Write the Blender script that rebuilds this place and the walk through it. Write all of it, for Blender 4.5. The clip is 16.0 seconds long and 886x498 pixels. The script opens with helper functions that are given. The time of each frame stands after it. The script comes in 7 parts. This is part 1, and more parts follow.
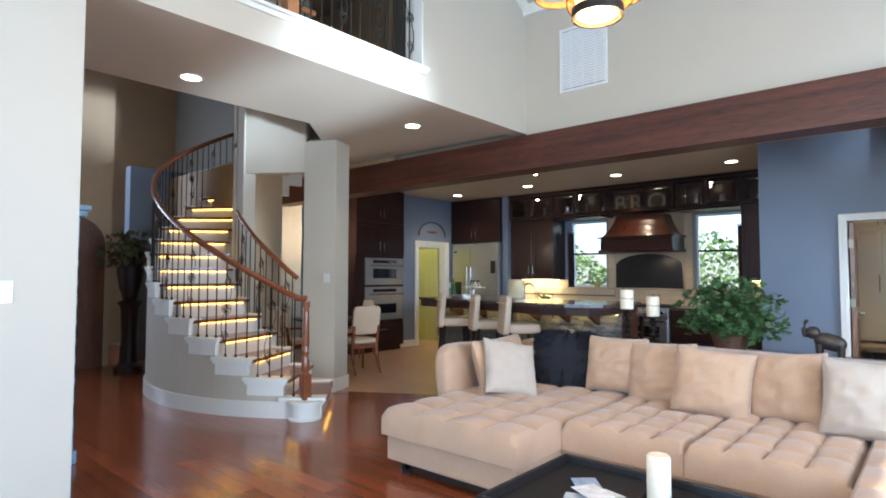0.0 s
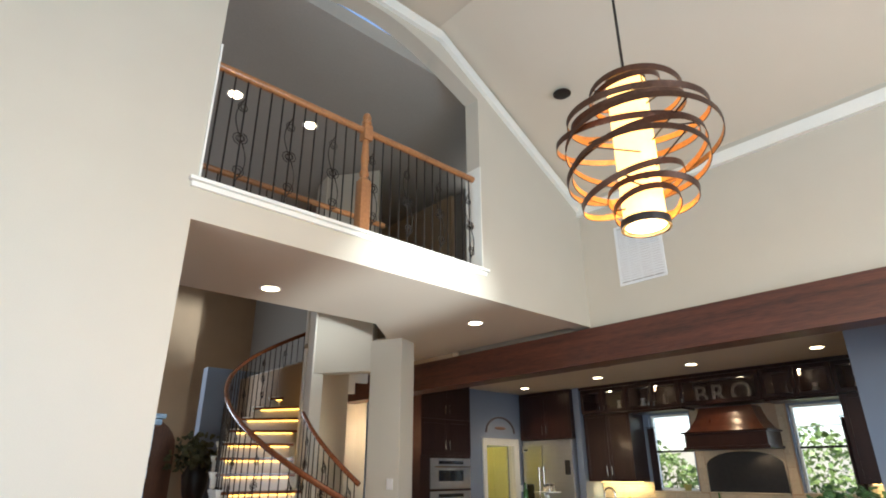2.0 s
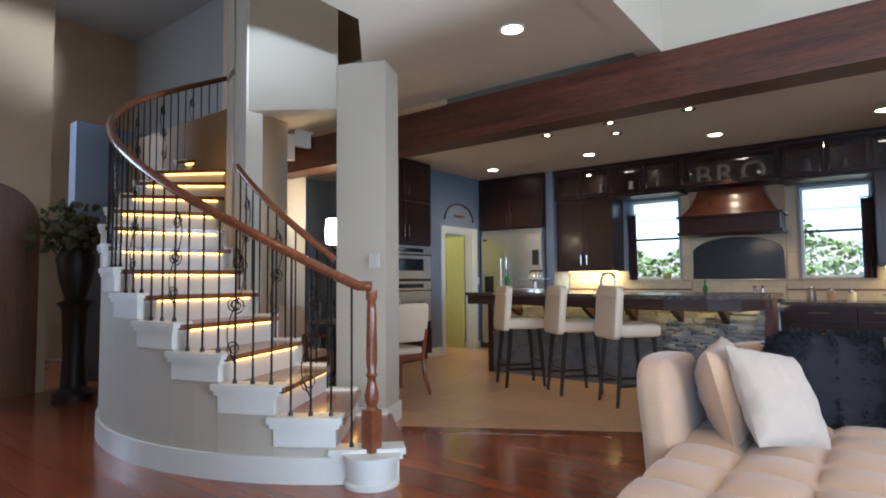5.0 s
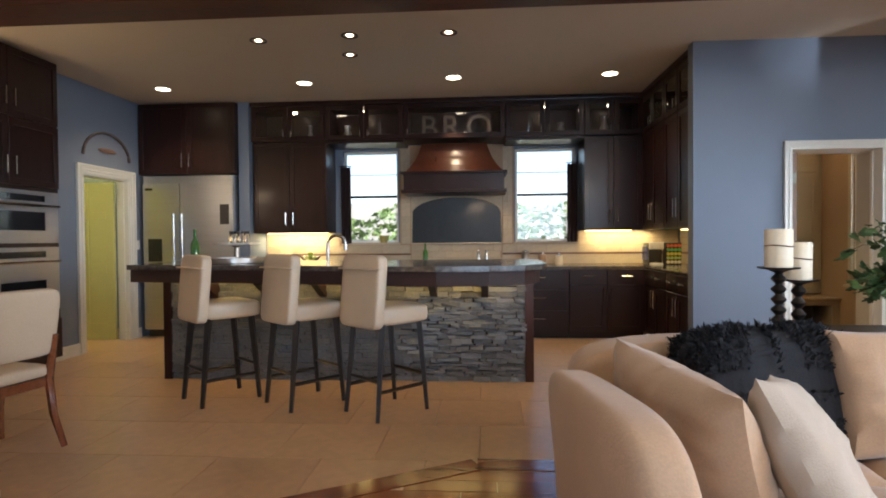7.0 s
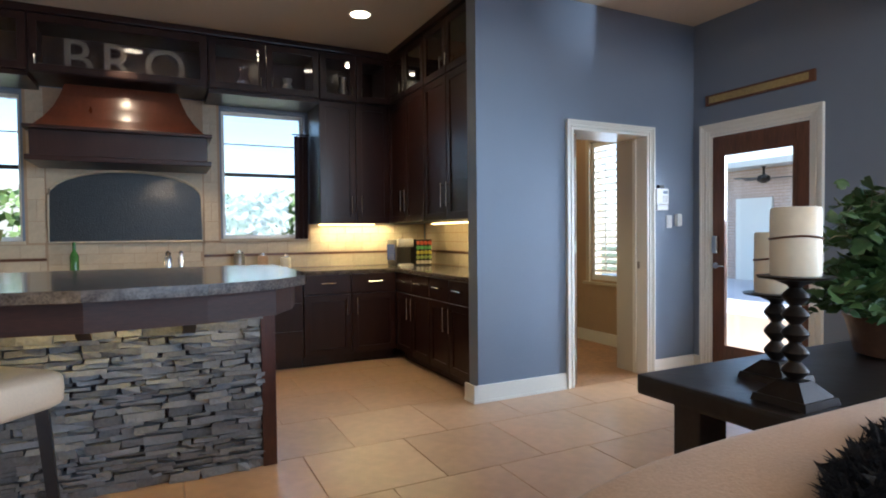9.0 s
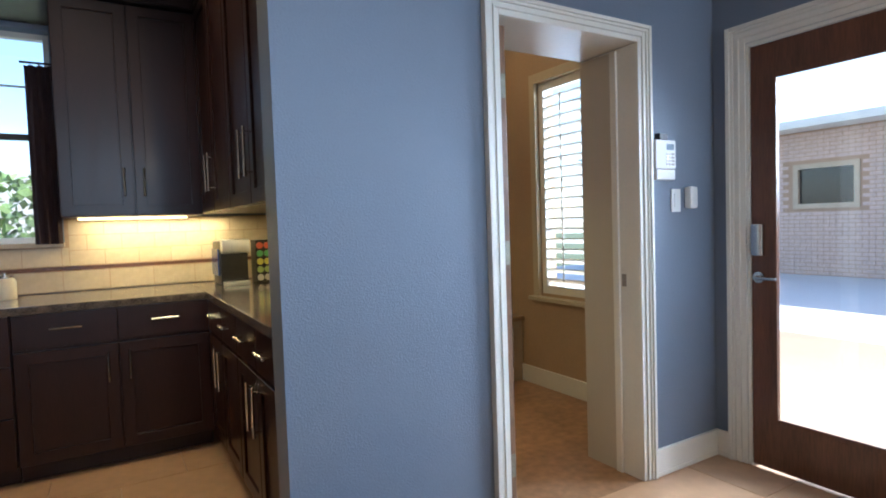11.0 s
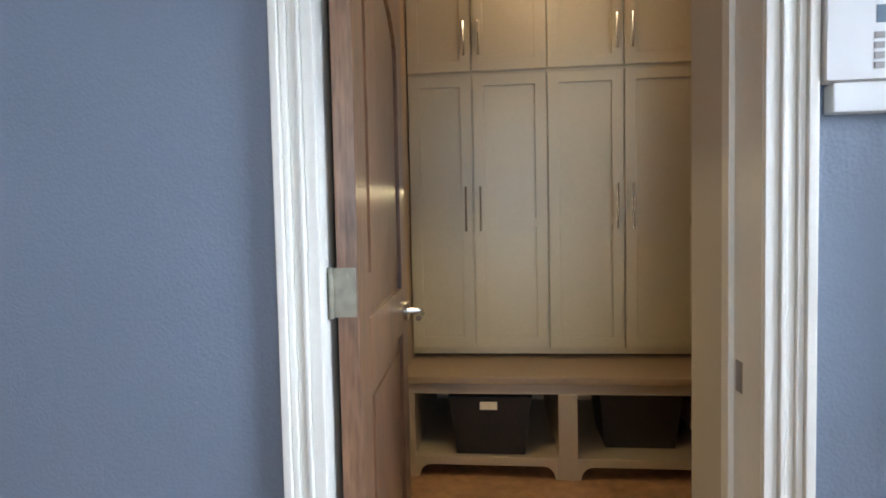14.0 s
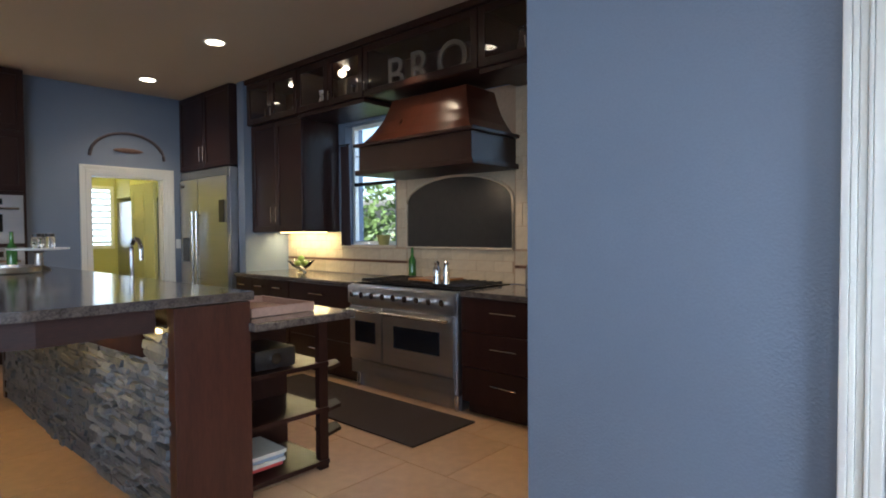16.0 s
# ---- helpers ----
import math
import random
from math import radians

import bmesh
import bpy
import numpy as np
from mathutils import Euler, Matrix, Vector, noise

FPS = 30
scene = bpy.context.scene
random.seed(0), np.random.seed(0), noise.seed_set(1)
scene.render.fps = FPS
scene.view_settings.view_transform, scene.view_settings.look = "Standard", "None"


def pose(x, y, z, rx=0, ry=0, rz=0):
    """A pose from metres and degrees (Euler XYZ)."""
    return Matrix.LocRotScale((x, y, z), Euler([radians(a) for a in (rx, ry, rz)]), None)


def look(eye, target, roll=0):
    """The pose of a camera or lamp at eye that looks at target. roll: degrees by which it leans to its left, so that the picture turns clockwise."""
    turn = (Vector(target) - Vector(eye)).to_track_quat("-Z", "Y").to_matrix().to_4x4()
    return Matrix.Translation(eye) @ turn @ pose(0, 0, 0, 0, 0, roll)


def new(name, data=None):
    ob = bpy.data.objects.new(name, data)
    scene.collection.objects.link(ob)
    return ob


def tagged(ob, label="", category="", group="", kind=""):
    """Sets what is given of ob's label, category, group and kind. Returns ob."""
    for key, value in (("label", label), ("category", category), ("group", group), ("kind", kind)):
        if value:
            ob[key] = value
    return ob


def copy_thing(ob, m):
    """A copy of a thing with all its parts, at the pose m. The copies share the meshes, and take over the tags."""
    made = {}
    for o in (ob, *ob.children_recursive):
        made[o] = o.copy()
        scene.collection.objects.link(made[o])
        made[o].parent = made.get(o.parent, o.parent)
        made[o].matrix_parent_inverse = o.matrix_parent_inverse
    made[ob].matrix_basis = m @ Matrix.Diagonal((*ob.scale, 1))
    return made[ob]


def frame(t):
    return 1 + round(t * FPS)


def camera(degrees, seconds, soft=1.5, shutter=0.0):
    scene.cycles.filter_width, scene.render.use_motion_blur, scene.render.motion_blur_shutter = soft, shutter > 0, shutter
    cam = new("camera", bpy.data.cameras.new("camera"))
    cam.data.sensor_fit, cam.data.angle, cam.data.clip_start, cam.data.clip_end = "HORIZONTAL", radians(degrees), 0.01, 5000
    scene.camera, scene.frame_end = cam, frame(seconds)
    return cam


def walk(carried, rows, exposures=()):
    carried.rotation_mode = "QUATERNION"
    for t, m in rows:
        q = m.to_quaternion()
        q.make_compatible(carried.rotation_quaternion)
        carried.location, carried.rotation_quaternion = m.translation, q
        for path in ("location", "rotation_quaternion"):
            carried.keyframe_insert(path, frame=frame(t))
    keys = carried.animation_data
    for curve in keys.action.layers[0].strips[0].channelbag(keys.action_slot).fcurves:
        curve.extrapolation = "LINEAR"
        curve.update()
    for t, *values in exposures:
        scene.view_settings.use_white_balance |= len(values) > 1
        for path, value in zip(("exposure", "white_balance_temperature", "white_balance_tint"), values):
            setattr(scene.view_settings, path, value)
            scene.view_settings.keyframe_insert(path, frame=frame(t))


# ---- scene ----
cam = camera(76.0, 16.0, soft=1.9)
PATH = [
    (0, (0.953, 0.275, 1.431), (-0.362, 1.779, 1.525), 0.1),
    (0.5, (0.993, 0.245, 1.513), (-0.387, 1.642, 1.89), -0.1),
    (1, (0.977, 0.205, 1.557), (-0.393, 1.54, 2.139), -0.3),
    (1.5, (1.008, 0.214, 1.549), (-0.353, 1.501, 2.252), -0.5),
    (2, (1.001, 0.253, 1.522), (-0.377, 1.503, 2.256), -0.2),
    (2.5, (0.807, 0.265, 1.397), (-0.629, 1.451, 2.127), -0.4),
    (3, (0.532, 0.301, 1.286), (-0.959, 1.499, 1.871), -0.3),
    (3.2, (0.392, 0.371, 1.242), (-1.124, 1.581, 1.729), -0.1),
    (5.3, (-1.63, 1.306, 1.223), (-2.706, 2.991, 1.29), -0.3),
    (5.5, (-1.77, 1.406, 1.22), (-2.728, 3.16, 1.266), -0.1),
    (6, (-2.131, 1.816, 1.208), (-2.752, 3.718, 1.221), -0.3),
    (6.5, (-2.489, 2.206, 1.27), (-2.816, 4.179, 1.241), -0.6),
    (7, (-2.658, 2.67, 1.27), (-2.801, 4.665, 1.233), -0.5),
    (7.5, (-2.79, 3.148, 1.275), (-2.779, 5.148, 1.239), -0.5),
    (8, (-2.853, 3.599, 1.255), (-2.521, 5.571, 1.22), -0.4),
    (8.5, (-2.855, 4.027, 1.249), (-2.233, 5.927, 1.199), -0.5),
    (9, (-2.763, 4.525, 1.239), (-1.876, 6.317, 1.188), -0.6),
    (9.2, (-2.701, 4.668, 1.232), (-1.722, 6.411, 1.177), -0.2),
    (9.9, (-2.50, 5.30, 1.236), (-1.51, 7.037, 1.178), -0.7),
    (10.6, (-1.78, 6.00, 1.25), (-0.765, 7.72, 1.172), -1.5),
    (11.3, (-0.806, 6.484, 1.263), (0.215, 8.2, 1.16), -2.2),
    (11.5, (-0.638, 6.566, 1.25), (0.269, 8.345, 1.144), -2.2),
    (12, (-0.239, 6.853, 1.229), (0.48, 8.717, 1.129), -1.7),
    (12.5, (0.093, 7.118, 1.232), (0.48, 9.078, 1.127), -2.0),
    (13, (0.353, 7.342, 1.228), (0.463, 9.336, 1.12), -1.5),
    (13.5, (0.484, 7.289, 1.254), (0.397, 9.285, 1.151), -1.2),
    (14, (0.516, 7.082, 1.263), (0.313, 9.069, 1.168), -1.2),
    (14.5, (0.459, 6.837, 1.295), (-0.066, 8.766, 1.212), -1.4),
    (15, (0.409, 6.719, 1.324), (-0.521, 8.488, 1.254), -1.0),
    (15.5, (0.355, 6.639, 1.344), (-0.83, 8.248, 1.282), -0.6),
    (16, (0.278, 6.626, 1.342), (-1.056, 8.116, 1.284), -0.4),
]
EXPOSURES = [(0.0, 1.45, 5350, 8), (0.7, 1.4, 5800, 9), (1.5, 1.35, 6250, 10), (2.3, 1.35, 6150, 10), (3.0, 1.35, 5900, 9), (5.5, 1.45, 5250, 10), (7.0, 1.4, 5950, 12), (8.0, 1.4, 5900, 12), (9.0, 1.5, 5450, 9), (12.0, 1.4, 5300, 9), (13.5, 1.42, 5600, 10), (15.0, 1.28, 5850, 11), (16.0, 1.2, 5500, 10)]
walk(cam, [(t, look(eye, target, roll)) for t, eye, target, roll in PATH], EXPOSURES)

# ---- world and light ----
world = bpy.data.worlds.new("sky")
scene.world = world
world.use_nodes = True
wt = world.node_tree
sky = wt.nodes.new("ShaderNodeTexSky")
sky.sky_type = "NISHITA"
sky.sun_disc = False
sky.sun_elevation = radians(38)
sky.sun_rotation = radians(115)
wt.nodes["Background"].inputs[1].default_value = 0.15
wt.links.new(sky.outputs[0], wt.nodes["Background"].inputs[0])


LAMPS = 0.45


def lamp(name, kind, power, color, m, **more):
    data = bpy.data.lights.new(name, kind)
    data.energy, data.color = power if kind == "SUN" else power * LAMPS, color
    for key, value in more.items():
        if key == "size":
            data.size = value
        if key == "size_y":
            data.shape, data.size_y = "RECTANGLE", value
        if key == "angle":
            data.angle = value
        if key == "radius":
            data.shadow_soft_size = value
        if key == "cone":
            data.spot_size, data.spot_blend = value, 0.6
        if key == "spread":
            data.spread = value
    ob = new(name, data)
    ob.matrix_basis = m
    return tagged(ob, kind="structure")


WARM, DAY = (1.0, 0.72, 0.42), (0.62, 0.80, 1.0)
lamp("sun_light", "SUN", 4.5, (1.0, 0.93, 0.82), look((0, 0, 0), (-math.cos(radians(38)) * 0.9, math.cos(radians(38)) * 0.43, -math.sin(radians(38)))), angle=radians(0.5))
# daylight through the tall windows of the great room, the back door and the kitchen windows
lamp("south_window_daylight", "AREA", 290, DAY, look((0.6, -3.9, 1.9), (0.6, 0, 1.7)), size=4.8, size_y=3.0)
lamp("east_window_daylight", "AREA", 330, (0.62, 0.80, 1.0), look((4.4, 2.2, 2.2), (0, 2.2, 2.0)), size=4.4, size_y=3.4)
# added spot for the bright patch on the gallery soffit; no pool is known
lamp("added_glint_spot", "SPOT", 9500, (0.85, 0.94, 1.0), look((6.4, 2.9, 0.45), (-2.75, 3.45, 2.98)), cone=radians(11), radius=0.35)
lamp("door_daylight", "AREA", 140, (0.84, 0.92, 1.0), look((3.5, 6.9, 2.1), (1.1, 8.0, 1.1)), size=1.3, size_y=1.5)
# second added spot, aimed at the hall wall top and ceiling
lamp("added_glint_spot", "SPOT", 5200, (0.85, 0.94, 1.0), look((6.4, -3.0, 0.2), (0.12, 8.0, 3.06)), cone=radians(4.2), radius=0.2)
# fill added to brighten the foyer and stairs; no foyer window is built
lamp("added_foyer_fill", "AREA", 270, (0.80, 0.88, 1.0), look((-12.0, 0.6, 3.0), (-6, 2, 2.0)), size=2.5, size_y=4.0)
for i, wx in enumerate((-4.235, -1.81)):
    lamp("kitchen_window_daylight", "AREA", 60, DAY, look((wx, 11.9, 3.6), (wx, 10.5, 1.9)), size=1.2, size_y=1.0)


# ---- materials ----
def material(name, color, rough=0.5, metal=0.0, var=0.1, scale=2.5, fine=45.0, bump=0.06, glow=0.0, rand=0.0, stretch=(1, 1, 1), coat=0.0, sheen=0.0, alpha=1.0):
    """Principled surface with large stains and fine grain; rand varies it from piece to piece."""
    m = bpy.data.materials.new(name)
    m.use_nodes = True
    t = m.node_tree
    b = t.nodes["Principled BSDF"]
    b.inputs["Metallic"].default_value = metal
    b.inputs["Coat Weight"].default_value = coat
    b.inputs["Coat Roughness"].default_value = 0.12
    b.inputs["Sheen Weight"].default_value = sheen
    co = t.nodes.new("ShaderNodeTexCoord")
    mp = t.nodes.new("ShaderNodeMapping")
    mp.inputs["Scale"].default_value = stretch
    t.links.new(co.outputs["Object"], mp.inputs[0])
    n1 = t.nodes.new("ShaderNodeTexNoise")
    n1.inputs["Scale"].default_value, n1.inputs["Detail"].default_value = scale, 4
    n2 = t.nodes.new("ShaderNodeTexNoise")
    n2.inputs["Scale"].default_value, n2.inputs["Detail"].default_value = fine, 3
    for n in (n1, n2):
        t.links.new(mp.outputs[0], n.inputs["Vector"])
    add = t.nodes.new("ShaderNodeMath")
    add.operation = "ADD"
    t.links.new(n1.outputs[0], add.inputs[0])
    t.links.new(n2.outputs[0], add.inputs[1])
    last = add
    if rand:
        info = t.nodes.new("ShaderNodeObjectInfo")
        mul = t.nodes.new("ShaderNodeMath")
        mul.operation = "MULTIPLY_ADD"
        mul.inputs[1].default_value = rand
        t.links.new(info.outputs["Random"], mul.inputs[0])
        t.links.new(add.outputs[0], mul.inputs[2])
        last = mul
    ramp = t.nodes.new("ShaderNodeMapRange")
    ramp.inputs[1].default_value, ramp.inputs[2].default_value = 0.6, 1.4 + rand
    t.links.new(last.outputs[0], ramp.inputs[0])
    mix = t.nodes.new("ShaderNodeMix")
    mix.data_type = "RGBA"
    mix.inputs[6].default_value = (*[max(0, c * (1 - var)) for c in color], 1)
    mix.inputs[7].default_value = (*[min(1, c * (1 + var)) for c in color], 1)
    t.links.new(ramp.outputs[0], mix.inputs[0])
    t.links.new(mix.outputs[2], b.inputs["Base Color"])
    rr = t.nodes.new("ShaderNodeMapRange")
    rr.inputs[3].default_value, rr.inputs[4].default_value = max(0.02, rough * 0.8), min(1, rough * 1.2)
    t.links.new(n1.outputs[0], rr.inputs[0])
    t.links.new(rr.outputs[0], b.inputs["Roughness"])
    if bump:
        bp = t.nodes.new("ShaderNodeBump")
        bp.inputs["Strength"].default_value, bp.inputs["Distance"].default_value = min(1, bump * 4), 0.004
        t.links.new(n2.outputs[0], bp.inputs["Height"])
        t.links.new(bp.outputs[0], b.inputs["Normal"])
    if glow:
        b.inputs["Emission Color"].default_value = (*color, 1)
        b.inputs["Emission Strength"].default_value = glow * LAMPS
    return m


def glass(name, tint=(1, 1, 1), rough=0.0):
    m = bpy.data.materials.new(name)
    m.use_nodes = True
    b = m.node_tree.nodes["Principled BSDF"]
    b.inputs["Base Color"].default_value = (*tint, 1)
    b.inputs["Roughness"].default_value = rough
    b.inputs["Transmission Weight"].default_value = 1.0
    b.inputs["IOR"].default_value = 1.45
    return m


PAINT = material("greige_wall_paint", (0.50, 0.45, 0.355), 0.55, var=0.04, fine=160, bump=0.05)
BLUE = material("slate_blue_wall_paint", (0.175, 0.21, 0.27), 0.5, var=0.05, fine=140, bump=0.09)
CEIL = material("ceiling_paint", (0.55, 0.48, 0.37), 0.7, var=0.03, fine=160, bump=0.04)
TAN = material("tan_plaster", (0.40, 0.28, 0.165), 0.6, var=0.1, fine=90, bump=0.06)
WHITE = material("cream_trim_paint", (0.74, 0.72, 0.64), 0.35, var=0.04, fine=60, bump=0.01)
ESPRESSO = material("espresso_stained_wood", (0.022, 0.0075, 0.0055), 0.36, var=0.4, scale=2, fine=30, stretch=(6, 6, 0.6), bump=0.02, coat=0.08)
ESPRESSO.node_tree.nodes["Principled BSDF"].inputs["Specular IOR Level"].default_value = 0.32
BEAM = material("stained_beam_wood", (0.068, 0.019, 0.009), 0.45, var=0.75, scale=2.2, fine=24, stretch=(0.35, 6, 6), bump=0.08)
RAILWOOD = material("cherry_stained_oak", (0.20, 0.062, 0.024), 0.25, var=0.35, scale=3, fine=40, stretch=(1, 1, 1), bump=0.02, coat=0.4)
OAK = material("honey_oak", (0.33, 0.14, 0.05), 0.3, var=0.3, scale=3, fine=40, bump=0.02, coat=0.3)
PLANK = material("cherry_floor_plank", (0.23, 0.058, 0.02), 0.2, var=0.42, scale=1.6, fine=22, stretch=(0.5, 7, 1), rand=1.1, bump=0.015, coat=0.35)
TILE = material("travertine_tile", (0.52, 0.32, 0.18), 0.3, var=0.2, scale=3.2, fine=14, rand=0.45, bump=0.03)
GROUT = material("tan_grout", (0.40, 0.27, 0.17), 0.85, var=0.15, bump=0.1)
IRON = material("dark_bronze_iron", (0.035, 0.028, 0.024), 0.42, metal=0.8, var=0.3, bump=0.04)
STEEL = material("brushed_stainless_steel", (0.50, 0.50, 0.52), 0.36, metal=1.0, var=0.08, fine=60, stretch=(1, 1, 14), bump=0.01)
CHROME = material("satin_nickel", (0.62, 0.60, 0.57), 0.2, metal=1.0, var=0.05, bump=0.0)
BLACK = material("black_glass", (0.012, 0.012, 0.014), 0.08, var=0.2, bump=0.0)
BLACKWOOD = material("black_painted_wood", (0.016, 0.013, 0.012), 0.35, var=0.4, scale=4, fine=30, bump=0.05)
LEATHER = material("cream_leather", (0.60, 0.47, 0.33), 0.45, var=0.08, scale=5, fine=120, bump=0.05)
SUEDE = material("camel_microsuede", (0.43, 0.275, 0.165), 0.85, var=0.14, scale=6, fine=150, bump=0.07, sheen=0.25)
PILLOW = material("pale_cream_cloth", (0.44, 0.36, 0.28), 0.9, var=0.08, scale=8, fine=220, bump=0.1, sheen=0.2)
FUR = material("black_shag", (0.007, 0.007, 0.010), 0.95, var=0.5, scale=30, fine=200, bump=0.4)
GRANITE = material("brown_granite", (0.085, 0.068, 0.058), 0.14, var=0.75, scale=22, fine=110, bump=0.0, coat=0.2)
SLATE = material("slate_ledgestone", (0.17, 0.175, 0.18), 0.65, var=0.7, scale=7, fine=60, rand=1.2, bump=0.3)
SPLASH = material("travertine_backsplash", (0.50, 0.40, 0.27), 0.45, var=0.2, scale=5, fine=30, rand=0.6, bump=0.06)
LOCKER = material("cream_cabinet_paint", (0.49, 0.42, 0.28), 0.4, var=0.05, fine=60, bump=0.01)
LOCKERFRAME = material("tan_cabinet_paint", (0.43, 0.34, 0.23), 0.45, var=0.06, fine=60, bump=0.01)
ALDER = material("knotty_alder", (0.19, 0.105, 0.058), 0.35, var=0.6, scale=2.4, fine=26, stretch=(5, 5, 0.5), bump=0.04)
DOORWOOD = material("mahogany_door", (0.115, 0.045, 0.02), 0.3, var=0.45, scale=2.4, fine=26, stretch=(5, 5, 0.5), bump=0.03)
WAX = material("ivory_wax", (0.74, 0.64, 0.47), 0.45, var=0.06, scale=6, bump=0.02)
LEAF = material("ivy_leaf", (0.07, 0.13, 0.04), 0.45, var=0.5, scale=9, rand=0.5, bump=0.05)
GLASS = glass("window_glass")
BULB = material("lit_bulb", (1.0, 0.80, 0.52), glow=14.0, bump=0, var=0)
STEPLED = material("amber_step_light", (1.0, 0.55, 0.10), glow=6.0, bump=0, var=0)
LED = material("warm_led_strip", (1.0, 0.66, 0.22), glow=9.0, bump=0, var=0)


# ---- building helpers ----
def box(bm, x0, y0, z0, x1, y1, z1, bevel=0.0, m=None):
    r = bmesh.ops.create_cube(bm, size=1)
    v = r["verts"]
    for p in v:
        p.co = Vector((x0 + (p.co.x + 0.5) * (x1 - x0), y0 + (p.co.y + 0.5) * (y1 - y0), z0 + (p.co.z + 0.5) * (z1 - z0)))
    if bevel:
        e = list({e for p in v for e in p.link_edges})
        r = bmesh.ops.bevel(bm, geom=e, offset=min(bevel, 0.45 * min(abs(x1 - x0), abs(y1 - y0), abs(z1 - z0))), segments=2, affect="EDGES", profile=0.7)
        v = r["verts"]
    if m is not None:
        bmesh.ops.transform(bm, matrix=m, verts=v)
    return bm


def tube(bm, pts, r, seg=8, closed=False, radii=None):
    """A round bar along a line of points."""
    pts = [Vector(p) for p in pts]
    rings, n = [], len(pts)
    up = Vector((0, 0, 1))
    for i, p in enumerate(pts):
        a = pts[i - 1] if (i or closed) else p
        b = pts[(i + 1) % n] if (i < n - 1 or closed) else p
        d = (b - a).normalized()
        u = up if abs(d.dot(up)) < 0.95 else Vector((1, 0, 0))
        s = d.cross(u).normalized()
        w = s.cross(d)
        rr = radii[i] if radii else r
        rings.append([bm.verts.new(p + rr * (math.cos(q * 2 * math.pi / seg) * s + math.sin(q * 2 * math.pi / seg) * w)) for q in range(seg)])
    for i in range(n if closed else n - 1):
        a, b = rings[i], rings[(i + 1) % n]
        for q in range(seg):
            bm.faces.new((a[q], a[(q + 1) % seg], b[(q + 1) % seg], b[q]))
    if not closed:
        bm.faces.new(rings[0][::-1])
        bm.faces.new(rings[-1])
    return bm


def lathe(bm, profile, x=0.0, y=0.0, z=0.0, seg=16, ring=False):
    """Turned shape: profile rows of (radius, height); ring joins the last row to the first."""
    rings = [[bm.verts.new((x + max(r, 0.0005) * math.cos(q * 2 * math.pi / seg), y + max(r, 0.0005) * math.sin(q * 2 * math.pi / seg), z + h)) for q in range(seg)] for r, h in profile]
    for a, b in zip(rings, rings[1:] + ([rings[0]] if ring else [])):
        for q in range(seg):
            bm.faces.new((a[q], a[(q + 1) % seg], b[(q + 1) % seg], b[q]))
    if not ring:
        bm.faces.new(rings[0][::-1])
        bm.faces.new(rings[-1])
    return bm


def prism(bm, pts, z0, z1):
    """An upright solid over a plan outline (anticlockwise)."""
    lo = [bm.verts.new((x, y, z0)) for x, y in pts]
    hi = [bm.verts.new((x, y, z1)) for x, y in pts]
    n = len(pts)
    for i in range(n):
        bm.faces.new((lo[i], lo[(i + 1) % n], hi[(i + 1) % n], hi[i]))
    bm.faces.new(lo[::-1])
    bm.faces.new(hi)
    return bm


def slab(bm, pts, axis, d0, d1):
    """A solid over an outline in an upright plane: axis 'x' takes (y, z) points, 'y' takes (x, z)."""
    f = (lambda a, b, d: (d, a, b)) if axis == "x" else (lambda a, b, d: (a, d, b))
    lo = [bm.verts.new(f(a, b, d0)) for a, b in pts]
    hi = [bm.verts.new(f(a, b, d1)) for a, b in pts]
    n = len(pts)
    for i in range(n):
        bm.faces.new((lo[i], lo[(i + 1) % n], hi[(i + 1) % n], hi[i]))
    bm.faces.new(lo[::-1])
    bm.faces.new(hi)
    bmesh.ops.recalc_face_normals(bm, faces=bm.faces)
    return bm


def cushion(bm, sx, sy, sz, p=4.0, pz=2.4, n=18, m=None, puff=None):
    """A soft block: a superellipsoid, optionally pushed about by puff(co)."""
    verts = []
    sgn = lambda v, e: math.copysign(abs(v) ** e, v)
    for i in range(n + 1):
        la = -math.pi / 2 + math.pi * i / n
        row = []
        for j in range(2 * n):
            lo = math.pi * j / n
            c = Vector((sgn(math.cos(la), 2 / pz) * sgn(math.cos(lo), 2 / p) * sx / 2, sgn(math.cos(la), 2 / pz) * sgn(math.sin(lo), 2 / p) * sy / 2, sgn(math.sin(la), 2 / pz) * sz / 2))
            if puff:
                c = puff(c)
            row.append(bm.verts.new(m @ c if m is not None else c))
        verts.append(row)
    for i in range(n):
        for j in range(2 * n):
            bm.faces.new((verts[i][j], verts[i][(j + 1) % (2 * n)], verts[i + 1][(j + 1) % (2 * n)], verts[i + 1][j]))
    bmesh.ops.remove_doubles(bm, verts=[v for row in (verts[0], verts[-1]) for v in row], dist=0.0001)
    return bm


def frustum(bm, a, za, b, zb):
    """A block over one rectangle (x0, y0, x1, y1) at za and another at zb."""
    lo = [bm.verts.new((x, y, za)) for x, y in ((a[0], a[1]), (a[2], a[1]), (a[2], a[3]), (a[0], a[3]))]
    hi = [bm.verts.new((x, y, zb)) for x, y in ((b[0], b[1]), (b[2], b[1]), (b[2], b[3]), (b[0], b[3]))]
    for i in range(4):
        bm.faces.new((lo[i], lo[(i + 1) % 4], hi[(i + 1) % 4], hi[i]))
    bm.faces.new(lo[::-1])
    bm.faces.new(hi)


ORIGIN = {}


def mesh_of(name, bm, mat, smooth=False):
    me = bpy.data.meshes.new(name)
    bm.to_mesh(me)
    bm.free()
    me.materials.append(mat)
    if smooth:
        me.shade_smooth()
        me.set_sharp_from_angle(angle=radians(40))
    return me


